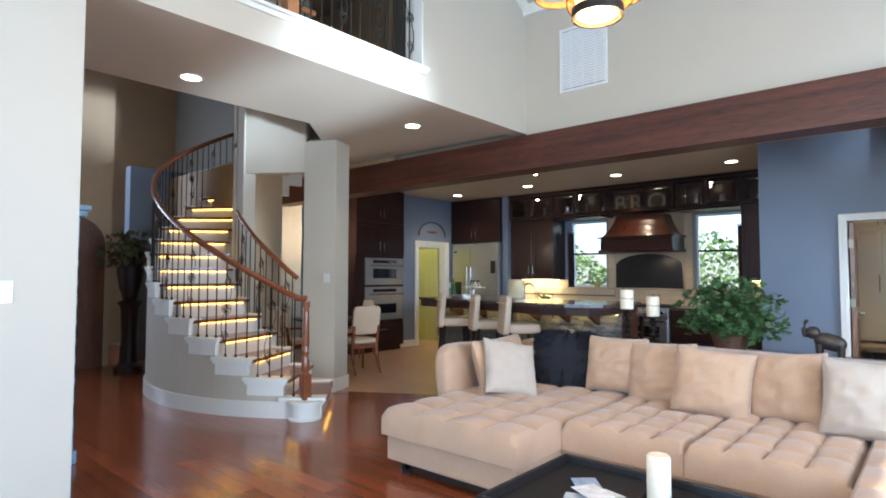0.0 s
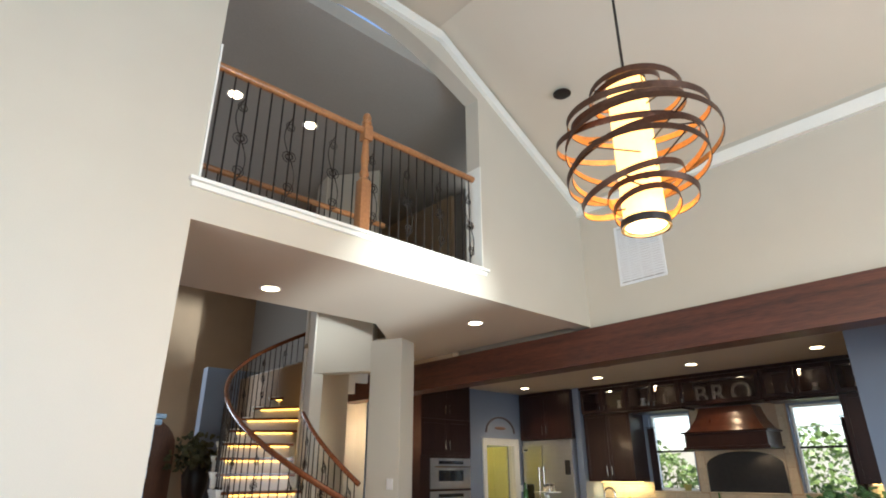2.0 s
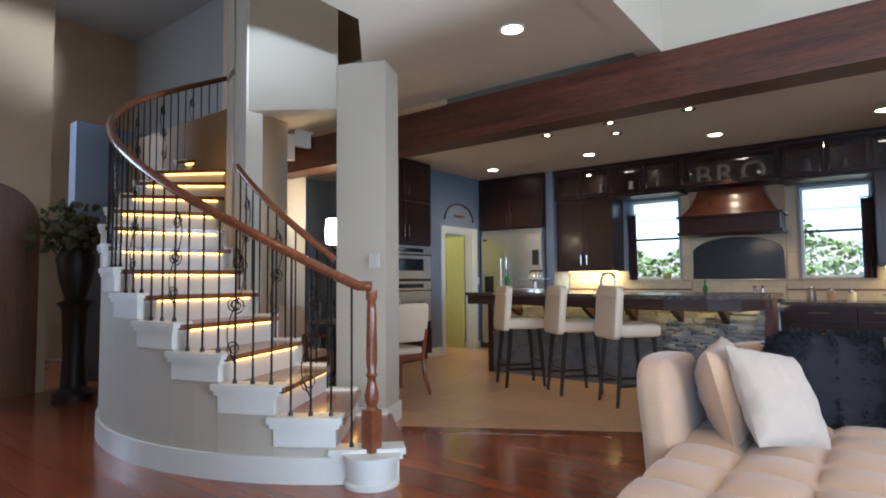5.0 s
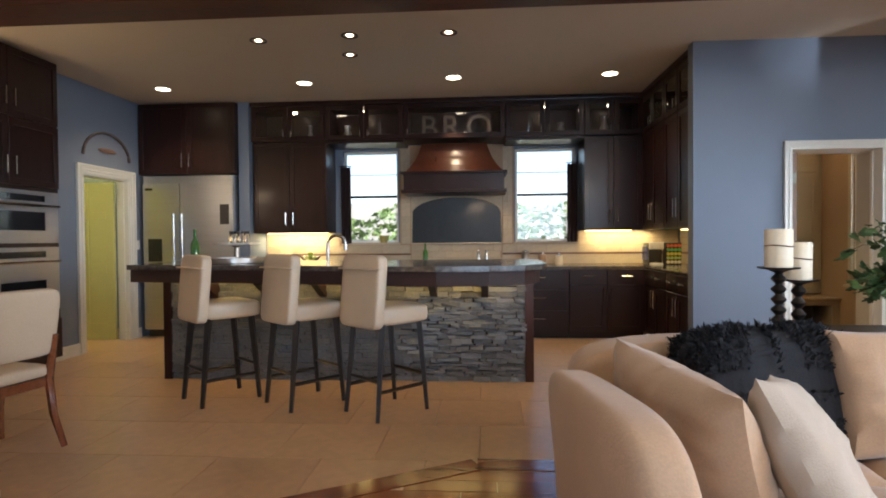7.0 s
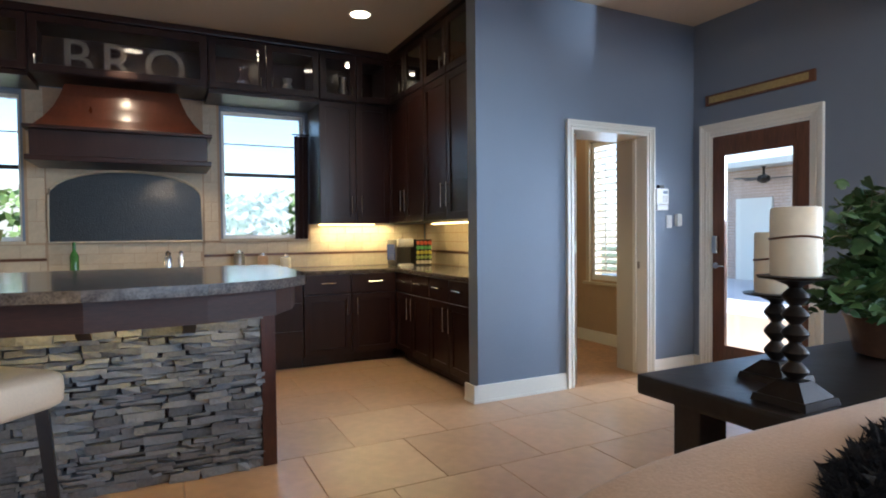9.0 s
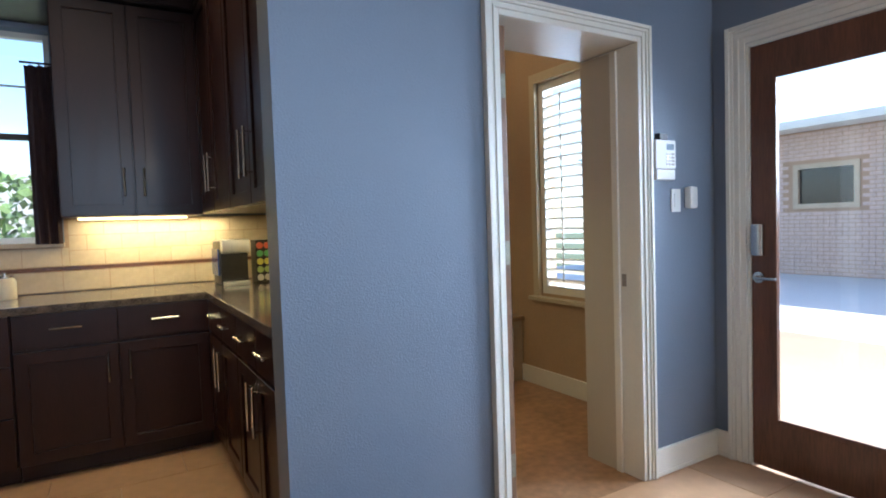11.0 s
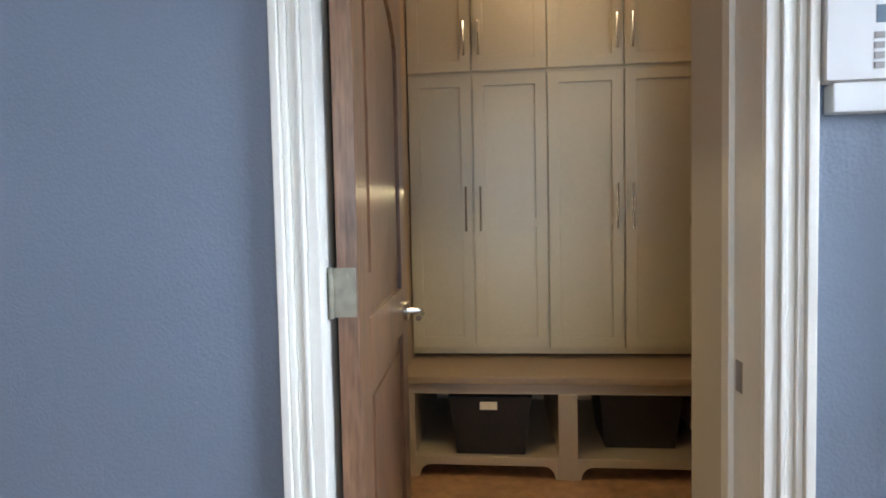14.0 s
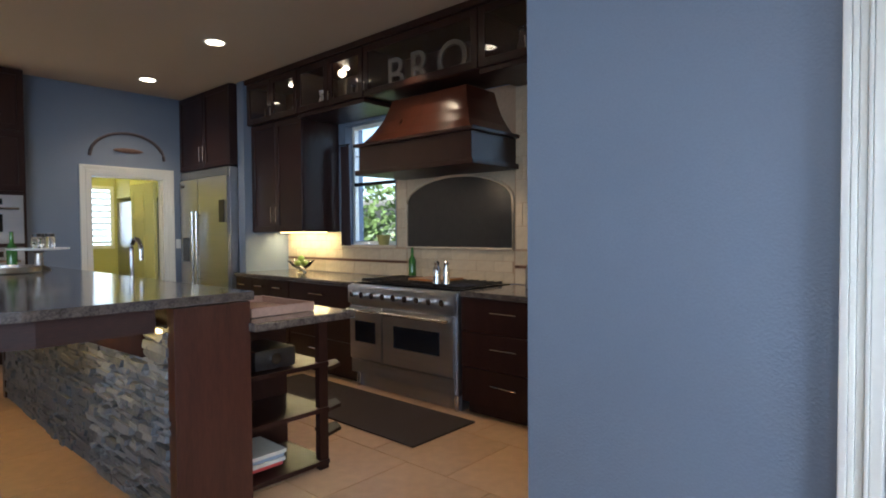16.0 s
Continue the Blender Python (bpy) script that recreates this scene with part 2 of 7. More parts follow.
def thing(name, loc, label, category, group=""):
    ob = new(name)
    ob.location = loc
    ob.empty_display_size = 0.1
    ORIGIN[ob.name] = Vector(loc)
    return tagged(ob, label, category, group)


def part(name, bm, mat, parent, label="", smooth=True):
    """One mesh under a thing or part, its points given in world places before the thing is moved."""
    o = ORIGIN[parent.name]
    bmesh.ops.translate(bm, vec=-o, verts=bm.verts)
    ob = new(name, mesh_of(name, bm, mat, smooth))
    ob.parent = parent
    ORIGIN[ob.name] = o
    return tagged(ob, label)


def solid(name, bm, mat, label, category, group="", kind="", smooth=True):
    """A thing that is one mesh."""
    ob = new(name, mesh_of(name, bm, mat, smooth))
    ORIGIN[ob.name] = Vector((0, 0, 0))
    return tagged(ob, label, category, group, kind)


def structure(name, boxes, mat, label="", category="wall", bevel=0.0):
    bm = bmesh.new()
    for b in boxes:
        box(bm, *b, bevel=bevel)
    return solid(name, bm, mat, label, category, kind="structure", smooth=False)


def B():
    return bmesh.new()


# ---- structure ----
X0, X1, YS, YN = -2.75, 1.55, -4.0, 10.52       # gallery wall, back-door wall, south wall, kitchen window wall
KC, LC, F2 = 3.08, 3.14, 3.42                   # kitchen ceiling, ceiling under the gallery, upper floor
structure("ground", [(-60, -60, -0.35, 60, 60, -0.12)], material("dry_lawn", (0.10, 0.12, 0.05), 0.9, var=0.4), "short green lawn round the house", "ground")
structure("floor", [(-12.5, YS, -0.12, 5.0, 13.0, -0.012)], GROUT, "sub-floor under wood planks and stone tiles", "floor")
# great room
structure("wall_gallery", [(X0 - 0.2, YS, 0, X0, 1.34, 6.4), (X0 - 0.2, 1.34, LC, X0, 6.2, 3.41), (X0 - 0.2, 4.2, 3.41, X0, 6.2, 6.4)], PAINT, "greige painted wall with an arched gallery opening")
bm = B()
arch = [(1.34 + 2.86 * i / 16, 5.51 + 0.42 * math.sin(math.pi * i / 16)) for i in range(17)]
slab(bm, [(1.34, 6.4)] + arch + [(4.2, 6.4)], "x", X0 - 0.2, X0)
solid("wall_gallery_arch", bm, PAINT, "arched greige wall over the gallery rail", "wall", kind="structure", smooth=False)
structure("wall_beam_upper", [(X0, 6.03, 3.09, 5.0, 6.23, 6.4)], PAINT, "greige painted wall above the wooden beam")
structure("wall_south", [(X0 - 0.2, YS - 0.2, 0, -1.9, YS, 6.4), (3.1, YS - 0.2, 0, 5, YS, 6.4), (-1.9, YS - 0.2, 0, 3.1, YS, 0.3), (-1.9, YS - 0.2, 4.1, 3.1, YS, 6.4)], PAINT, "greige wall with a tall window opening")
structure("wall_east", [(4.6, YS, 0, 4.8, -0.1, 6.4), (4.6, 4.5, 0, 4.8, 6.2, 6.4), (4.6, -0.1, 0, 4.8, 4.5, 0.3), (4.6, -0.1, 4.0, 4.8, 4.5, 6.4)], PAINT, "greige wall with a tall window opening")
bm = B()
slab(bm, [(6.25, 4.66), (3.6, 6.18), (-1.0, 6.18), (YS, 4.66), (YS, 4.9), (-1.1, 6.4), (3.7, 6.4), (6.25, 4.9)], "x", X0 - 0.2, 4.8)
solid("ceiling_great_room", bm, CEIL, "vaulted tan painted ceiling", "ceiling", kind="structure", smooth=False)
structure("wooden_beam", [(-8.6, 5.88, 2.68, 4.6, 6.2, 3.085)], BEAM, "long dark stained wooden ceiling beam", "beam", bevel=0.008)
# kitchen and hall
def wall_with(name, axis, d0, d1, a0, a1, z1, holes, mat, label):
    """An upright wall along x (axis 'y') or y (axis 'x') with holes (a0, a1, z0, z1)."""
    cuts = sorted(holes)
    out, a = [], a0
    for h0, h1, g0, g1 in cuts:
        out.append((a, h0, 0, z1))
        if g0 > 0:
            out.append((h0, h1, 0, g0))
        if g1 < z1:
            out.append((h0, h1, g1, z1))
        a = h1
    out.append((a, a1, 0, z1))
    return structure(name, [(p, d0, q, r, d1, s) if axis == "y" else (d0, p, q, d1, r, s) for p, r, q, s in out if r > p], mat, label)
wall_with("wall_kitchen_north", "y", YN, YN + 0.25, -9.6, -0.02, 3.3, [(-4.62, -3.84, 1.22, 2.50), (-2.22, -1.40, 1.22, 2.50)], BLUE, "slate blue kitchen wall with two windows")
wall_with("wall_mudroom", "y", 8.12, 8.47, -0.019, X1, 3.3, [(0.166, 0.984, 0, 2.075)], BLUE, "slate blue wall with a cased doorway")
structure("wall_stub", [(-0.705, 8.12, 0, -0.019, 8.255, 3.079)], BLUE, "slate blue wall end beside the kitchen cabinets")
wall_with("wall_back_door", "x", X1, X1 + 0.2, 6.2, 8.36, 3.3, [(7.08, 7.945, 0, 2.08)], BLUE, "slate blue wall with the back door")
structure("wall_hall_south", [(X1, 6.03, 0, 4.8, 6.2, 3.3)], BLUE, "slate blue wall")
wall_with("wall_pantry", "x", -7.35, -7.2, 8.30, YN, 3.3, [(8.82, 9.66, 0, 2.05)], BLUE, "slate blue wall with the pantry doorway")
structure("wall_fridge_return", [(-5.87, 9.95, 0, -5.73, YN, KC)], BLUE, "slate blue wall return beside the refrigerator")
structure("wall_nook_west", [(-9.6, 4.0, 0, -9.4, 8.3, 3.3), (-9.6, 8.18, 0, -7.2, 8.3, 3.3)], BLUE, "slate blue dining nook wall")
structure("ceiling_kitchen", [(-9.6, 6.2, KC, X1 + 0.2, 11.0, 3.3)], CEIL, "beige kitchen ceiling", "ceiling")
structure("wall_kitchen_east", [(-0.02, 8.472, 0, 0.015, 10.9, 3.3)], TAN, "tan wall between kitchen and mudroom")
# mudroom
MUDX, MUDN = 1.63, 10.82
SY0, SY1, SZ0, SZ1 = 9.10, 9.58, 0.71, 2.26      # shuttered window
structure("wall_mudroom_north", [(0.0155, MUDN, 0, 2.2, MUDN + 0.15, 3.0)], TAN, "tan mudroom wall")
structure("wall_mudroom_east", [(MUDX, 8.361, 0, MUDX + 0.15, SY0, 3.0), (MUDX, SY0, 0, MUDX + 0.15, SY1, SZ0), (MUDX, SY0, SZ1, MUDX + 0.15, SY1, 3.0), (MUDX, SY1, 0, MUDX + 0.15, MUDN, 3.0)], TAN, "tan mudroom wall with a shuttered window")
structure("wall_mudroom_south", [(X1 + 0.001, 8.362, 0, MUDX - 0.001, 8.47, 3.0)], TAN, "tan mudroom wall end")
structure("ceiling_mudroom", [(0.0, 8.471, 2.80, 2.2, MUDN + 0.15, 3.0)], CEIL, "beige mudroom ceiling", "ceiling")
# foyer shell
structure("wall_foyer", [(-12.4, YS, 0, -12.2, 12, 7.0), (-12.4, YS - 0.2, 0, X0, YS, 7.0), (-12.4, 11.8, 0, -9.4, 12.0, 7.0)], TAN, "tan two-storey foyer wall")
# ---- stair tower ----
CX, CY, RO, RI = -5.60, 5.52, 2.50, 1.50        # stair centre, outer and inner radius
RISE, TURN_STEP, A0, STEPS = 0.19, 8.8, -42.8, 18


def polar(r, a, z=0.0):
    return (CX + r * math.cos(radians(a)), CY + r * math.sin(radians(a)), z)


def sector(bm, r0, r1, a0, a1, z0, z1, n=0):
    """An upright curved block between two radii and two angles; z0, z1 may be pairs for sloped ends."""
    n = n or max(1, int(abs(a1 - a0) / 3))
    zz = lambda z, f: z[0] + (z[1] - z[0]) * f if isinstance(z, tuple) else z
    rows = []
    for i in range(n + 1):
        f = i / n
        a = a0 + (a1 - a0) * f
        rows.append([bm.verts.new(polar(r, a, zz(z, f))) for r, z in ((r0, z0), (r1, z0), (r1, z1), (r0, z1))])
    for p, q in zip(rows, rows[1:]):
        for j in range(4):
            bm.faces.new((p[j], p[(j + 1) % 4], q[(j + 1) % 4], q[j]))
    bm.faces.new(rows[0])
    bm.faces.new(rows[-1][::-1])
    bmesh.ops.recalc_face_normals(bm, faces=bm.faces)
    return bm


lower = [(X0 - 0.201, YS), (X0 - 0.201, 5.88), (-9.4, 5.88), (-9.4, 4.75), (-7.0, 4.72), (-4.93, 4.66), (-4.32, 4.02), (-4.32, YS)]
solid("ceiling_under_gallery", prism(B(), lower, LC, LC + 0.06), CEIL, "smooth beige ceiling under the gallery", "ceiling", kind="structure", smooth=False)
structure("gallery_floor", [(-4.30, YS, LC + 0.061, X0 - 0.201, 5.87, F2)], CEIL, "upper gallery floor slab", "floor")
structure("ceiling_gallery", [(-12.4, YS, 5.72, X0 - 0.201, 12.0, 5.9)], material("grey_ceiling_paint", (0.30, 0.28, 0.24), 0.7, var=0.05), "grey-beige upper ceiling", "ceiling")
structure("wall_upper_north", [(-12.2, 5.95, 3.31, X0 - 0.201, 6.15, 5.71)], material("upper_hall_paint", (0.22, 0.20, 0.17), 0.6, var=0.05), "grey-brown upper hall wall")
PIER = [(-5.11, 4.52), (-4.70, 4.704), (-4.84, 5.024), (-5.25, 4.84)]
solid("wall_pier", prism(B(), PIER, 0, LC - 0.001), PAINT, "greige painted square pier beside the stairs", "pier", kind="structure", smooth=False)
structure("ceiling_edge", [(X0 - 0.2, 1.34, LC - 0.004, X0, 6.03, LC)], CEIL, "beige ceiling strip under the gallery wall", "ceiling")
bm = B()
sector(bm, RI - 0.16, RI, -107, -174, 0, 3.139)
sector(bm, RI - 0.16, RI, -107, -240, LC + 0.061, 5.7)
prism(bm, [(-5.11, 4.53), (-5.25, 4.66), (-5.86, 4.22), (-5.78, 4.06)][::-1], 2.75, 5.7)
solid("wall_stair_drum", bm, PAINT, "curved greige wall inside the stair", "wall", kind="structure", smooth=False)
bm = B()
sector(bm, RI - 0.18, RI - 0.02, -96.5, -106.9, 0, 5.7)
solid("wall_stair_post", bm, PAINT, "narrow greige post beside the inner stair rail", "wall", kind="structure", smooth=False)
bm = B()
sector(bm, RO + 0.06, RO + 0.18, -176, -194, 0, 5.7)
sector(bm, RO + 0.06, RO + 0.18, -194.1, -245, 3.31, 5.7)
solid("wall_stair_tower", bm, TAN, "curved tan wall round the upper stairs", "wall", kind="structure", smooth=False)
structure("wall_foyer_inner", [(-9.2, 2.3, 0, -9.0, 3.6, 5.7), (-12.2, -1.6, 0, -6.9, -1.4, 5.7), (-9.0, 5.88, 3.08, -5.0, 6.0, 5.7)], TAN, "tan foyer wall")
structure("wall_nook_back", [(-9.4, 4.62, 0, -7.0, 4.74, LC - 0.001)], TAN, "tan wall behind the stairs")

stair = thing("staircase", polar(1.8, -60, 0), "curved staircase with cherry treads and lit white risers", "staircase")
RISER = material("pale_riser_paint", (0.60, 0.56, 0.50), 0.45, var=0.05)
for k in range(STEPS):
    a = A0 - k * TURN_STEP
    b = a - TURN_STEP
    z = (k + 1) * RISE
    part("tread", sector(B(), RI + 0.03, RO - 0.02, a + 1.2, b, z - 0.035, z), RAILWOOD, stair, smooth=False)
    part("riser", sector(B(), RI + 0.03, RO - 0.03, a, a - 0.5, z - RISE, z - 0.036), RISER, stair, smooth=False)
    if k < 17:
        part("step_light", sector(B(), RI + 0.10, RO - 0.12, a + 0.55, a + 0.2, z - 0.047, z - 0.037), STEPLED, stair, "glowing warm strip light under the nosing", smooth=False)
    part("stringer_panel", sector(B(), RO - 0.10, RO, a, b + 0.02, 0.0, z - 0.16), PAINT, stair, smooth=False)
    t = sector(B(), RO - 0.12, RO + 0.012, a, b, z - 0.16, z - 0.005)
    sector(t, RO - 0.12, RO + 0.035, a + 0.9, b - 0.9, z - 0.02, z + 0.018)
    sector(t, RO - 0.12, RO + 0.025, a + 0.5, b - 0.5, z - 0.05, z - 0.0205)
    part("stringer_cap", t, WHITE, stair, "white moulded stringer cap", smooth=False)
    t = sector(B(), RI, RI + 0.08, a, b, max(0, z - 0.30), z + 0.02)
    part("inner_cap", t, WHITE, stair, smooth=False)
part("baseboard", sector(B(), RO, RO + 0.02, A0, A0 - 150, 0, 0.16), WHITE, stair, smooth=False)
# newel and its round step
nx, ny = polar(2.50, -46.6)[:2]
ped = lathe(B(), [(0.17, 0), (0.17, 0.02), (0.155, 0.03), (0.155, 0.15), (0.175, 0.155), (0.175, 0.185), (0.0, 0.186)], nx, ny, 0, 24)
part("newel_base", ped, WHITE, stair, "round white newel base")
post = box(B(), nx - 0.045, ny - 0.045, 0.186, nx + 0.045, ny + 0.045, 0.44, 0.006)
lathe(post, [(0.043, 0.44), (0.03, 0.46), (0.042, 0.49), (0.045, 0.53), (0.03, 0.60), (0.026, 0.63), (0.038, 0.65), (0.028, 0.67), (0.036, 0.75), (0.03, 1.05), (0.026, 1.10), (0.036, 1.12), (0.036, 1.17)], nx, ny, 0, 16)
part("newel_post", post, RAILWOOD, stair, "turned cherry newel post")
def rail_z(a):
    return RISE * ((A0 - a) / TURN_STEP + 1.0) + 0.88
rail = [(nx, ny, 1.195), polar(2.49, -48.5, 1.198)] + [polar(2.46, -51 - i * 3, max(1.215, rail_z(-51 - i * 3))) for i in range(0, 46)]
def railing(bm, pts, w=0.032):
    tube(bm, pts, w, 10)
    return bm
part("handrail", railing(B(), rail), RAILWOOD, stair, "dark cherry handrail")


def scroll(bm, base, side, h, r=0.0045):
    """A pair of iron S-scrolls standing on base, spreading along side."""
    base, side = Vector(base), Vector(side).normalized()
    up = Vector((0, 0, 1))
    def curl(c, r0, a_from, a_to, grow, flip):
        n = 16
        out = []
        for i in range(n + 1):
            f = i / n
            ang = a_from + (a_to - a_from) * f
            rr = r0 * (grow + (1 - grow) * f)
            out.append(c + flip * side * rr * math.cos(ang) + up * rr * math.sin(ang))
        return out
    for flip, lo, hi in ((1, 0.22, 0.50), (-1, 0.50, 0.78)):
        p1 = curl(base + up * (lo * h) + side * 0.012 * flip, 0.055, 3 * math.pi, -math.pi / 2, 0.25, flip)
        p2 = curl(base + up * (hi * h) + side * 0.012 * flip, 0.05, -3 * math.pi, math.pi / 2, 0.25, flip)
        tube(bm, p1, r, 5)
        tube(bm, p2, r, 5)
    bow = [base + up * (h * (0.12 + 0.76 * i / 20)) + side * 0.06 * math.sin(math.pi * i / 20 * 2) for i in range(21)]
    tube(bm, bow, r, 5)
    return bm


for i in range(42):
    a = -49.5 - i * 2.95
    k = int((A0 - a) / TURN_STEP)
    z0, z1 = (k + 1) * RISE + 0.018, rail_z(a) - 0.02
    x, y, _ = polar(2.46, a)
    bm = tube(B(), [(x, y, z0), (x, y, z1)], 0.0075, 6)
    lathe(bm, [(0.015, 0), (0.015, 0.012), (0.009, 0.03)], x, y, z0, 8)
    if i % 4 == 2:
        scroll(bm, (x, y, z0), (math.sin(radians(a)), -math.cos(radians(a)), 0), z1 - z0)
    part("baluster", bm, IRON, stair, "dark iron baluster" if i % 4 != 2 else "dark iron scroll baluster")
rail2 = [polar(RI + 0.05, a, rail_z(a)) for a in range(-58, -100, -3)]
part("inner_handrail", railing(B(), rail2, 0.028), RAILWOOD, stair)
for i in range(11):
    a = -60 - i * 3.4
    k = int((A0 - a) / TURN_STEP)
    x, y, _ = polar(RI + 0.06, a)
    z0, z1 = (k + 1) * RISE + 0.02, rail_z(a) - 0.02
    bm = tube(B(), [(x, y, z0), (x, y, z1)], 0.0075, 6)
    if i % 4 == 1:
        scroll(bm, (x, y, z0), (math.sin(radians(a)), -math.cos(radians(a)), 0), z1 - z0)
    part("baluster", bm, IRON, stair)
for a in (-60, -85, -112, -140, -168):
    lamp("step_glow", "POINT", 1.2, (1.0, 0.62, 0.20), pose(*polar(1.85, a, RISE * ((A0 - a) / TURN_STEP + 1) + 0.12)), radius=0.25)

# ---- gallery rail ----
gal = thing("gallery_railing", (X0 - 0.1, 2.77, F2), "honey oak gallery rail with iron scroll balusters", "railing")
part("top_rail", tube(B(), [(X0 - 0.1, 1.35, 4.50), (X0 - 0.1, 4.19, 4.50)], 0.036, 10), OAK, gal)
g = box(B(), X0 - 0.15, 2.73, 3.44, X0 - 0.05, 2.83, 3.98, 0.006)
lathe(g, [(0.05, 3.98), (0.034, 4.01), (0.046, 4.05), (0.03, 4.10), (0.04, 4.2), (0.028, 4.40)], X0 - 0.1, 2.78, 0, 16)
box(g, X0 - 0.145, 2.735, 4.40, X0 - 0.055, 2.825, 4.56, 0.006)
lathe(g, [(0.03, 4.56), (0.05, 4.58), (0.05, 4.60), (0.03, 4.615), (0.042, 4.65), (0.03, 4.69), (0.0, 4.70)], X0 - 0.1, 2.78, 0, 16)
part("newel_post", g, OAK, gal, "turned honey oak newel post")
for i in range(27):
    y = 1.42 + i * 0.104
    if abs(y - 2.78) < 0.07:
        continue
    bm = tube(B(), [(X0 - 0.1, y, 3.44), (X0 - 0.1, y, 4.47)], 0.0075, 6)
    if i % 4 == 2:
        scroll(bm, (X0 - 0.1, y, 3.44), (0, 1, 0), 1.0)
    part("baluster", bm, IRON, gal)
structure("gallery_sill", [(X0 - 0.22, 1.28, 3.411, X0 + 0.05, 4.26, 3.44), (X0 - 0.001, 1.30, 3.37, X0 + 0.025, 4.24, 3.4105)], WHITE, "white moulded sill under the gallery rail", "trim", bevel=0.006)
structure("gallery_trim", [(X0 - 0.21, 1.3405, 3.441, X0 + 0.012, 1.355, 4.62), (X0 - 0.21, 4.185, 3.441, X0 + 0.012, 4.1995, 4.62)], WHITE, "white corner trim of the gallery opening", "trim")
far = thing("foyer_railing", (-4.25, 2.0, F2), "honey oak rail along the far gallery edge", "railing")
part("top_rail", tube(B(), [(-4.22, -1.3, 4.35), (-4.22, 4.0, 4.35)], 0.034, 10), OAK, far)
for i in range(30):
    y = -1.2 + i * 0.175
    part("baluster", tube(B(), [(-4.22, y, F2), (-4.22, y, 4.33)], 0.0075, 6), IRON, far)
structure("upper_column", [(-6.6, 4.9, 3.3, -6.3, 5.2, 5.71)], PAINT, "greige upper hall column", "column")
structure("upper_window_glow", [(-4.6, 5.938, 5.25, -3.9, 5.949, 5.71)], material("bright_daylight_pane", (1, 1, 1), glow=3.0, bump=0, var=0), "bright upper hall window", "window")
# great room crown
bm = B()
run = [(6.03, 4.60), (3.62, 5.99), (0.0, 5.99)]
for (ya, za), (yb_, zb) in zip(run, run[1:]):
    slab(bm, [(ya, za), (yb_, zb), (yb_, zb + 0.13), (ya, za + 0.13)], "x", X0, X0 + 0.05)
slab(bm, [(X0, 4.57), (4.6, 4.57), (4.6, 4.70), (X0, 4.70)], "y", 5.97, 6.029)
solid("crown_moulding", bm, WHITE, "white crown moulding of the great room", "trim", kind="structure", smooth=False)

# ---- door casings, baseboards ----
def casing(name, axis, face, out, a0, a1, top, w=0.11, label="white moulded door casing"):
    """Moulded casing round an opening a0..a1 on a wall face; out is +1 or -1, the way it stands proud."""
    bm = B()
    def bar(p0, p1, q0, q1, t):
        d0, d1 = sorted((face, face + out * t))
        box(bm, *((p0, d0, q0, p1, d1, q1) if axis == "y" else (d0, p0, q0, d1, p1, q1)), 0.003)
    for f, t in (((0.0, 0.30), 0.012), ((0.30, 0.42), 0.02), ((0.42, 0.62), 0.015), ((0.62, 0.78), 0.022), ((0.78, 1.0), 0.03)):
        bar(a0 - w * f[1], a0 - w * f[0] - 0.0008, 0, top + w * f[1], t)
        bar(a1 + w * f[0] + 0.0008, a1 + w * f[1], 0, top + w * f[1], t)
        bar(a0 - w * f[0], a1 + w * f[0], top + w * f[0] + 0.0008, top + w * f[1], t)
    return solid(name, bm, WHITE, label, "trim", kind="structure", smooth=False)
def jamb(name, axis, d0, d1, a0, a1, top, t=0.018):
    bm = B()
    for p in ((a0, a0 + t, 0, top), (a1 - t, a1, 0, top), (a0 + t, a1 - t, top - t, top)):
        box(bm, *((p[0], d0, p[2], p[1], d1, p[3]) if axis == "y" else (d0, p[0], p[2], d1, p[1], p[3])), 0)
    m = 0.5 * (d0 + d1)
    for p in ((a0 + t, a0 + t + 0.012, 0, top - t), (a1 - t - 0.012, a1 - t, 0, top - t)):
        box(bm, *((p[0], m - 0.045, p[2], p[1], m + 0.02, p[3]) if axis == "y" else (m - 0.045, p[0], p[2], m + 0.02, p[1], p[3])), 0.003)
    return solid(name, bm, WHITE, "cream painted door jamb", "trim", kind="structure", smooth=False)
casing("trim_mudroom_door", "y", 8.12, -1, 0.18, 0.968, 2.06, 0.078)
bm = prism(B(), [(-5.12, 4.505), (-4.68, 4.70), (-4.69, 4.72), (-5.13, 4.525)], 0, 0.16)
prism(bm, [(-4.68, 4.70), (-4.825, 5.04), (-4.845, 5.03), (-4.70, 4.705)], 0, 0.16)
solid("baseboard_pier", bm, WHITE, "white baseboard round the pier", "baseboard", kind="structure", smooth=False)
bm = B()
for q in ((0.1665, 8.118, 0, 0.18, 8.205, 2.06), (0.968, 8.118, 0, 0.9835, 8.469, 2.06), (0.18, 8.118, 2.0605, 0.968, 8.469, 2.0745), (0.956, 8.232, 0, 0.9675, 8.268, 2.05)):
    box(bm, *q, 0.0015)
solid("jamb_mudroom_door", bm, WHITE, "cream painted door jamb", "trim", kind="structure", smooth=False)
structure("jamb_mudroom_lining", [(0.963, 8.2685, 0, 0.9675, 8.47, 2.05)], PAINT, "greige lining inside the mudroom doorway", "trim", bevel=0.002)
casing("trim_back_door", "x", X1, -1, 7.08, 7.945, 2.08, 0.092)
jamb("jamb_back_door", "x", X1 - 0.002, X1 + 0.2, 7.0805, 7.9445, 2.0795, 0.016)
casing("trim_pantry_door", "x", -7.2, 1, 8.82, 9.66, 2.05)
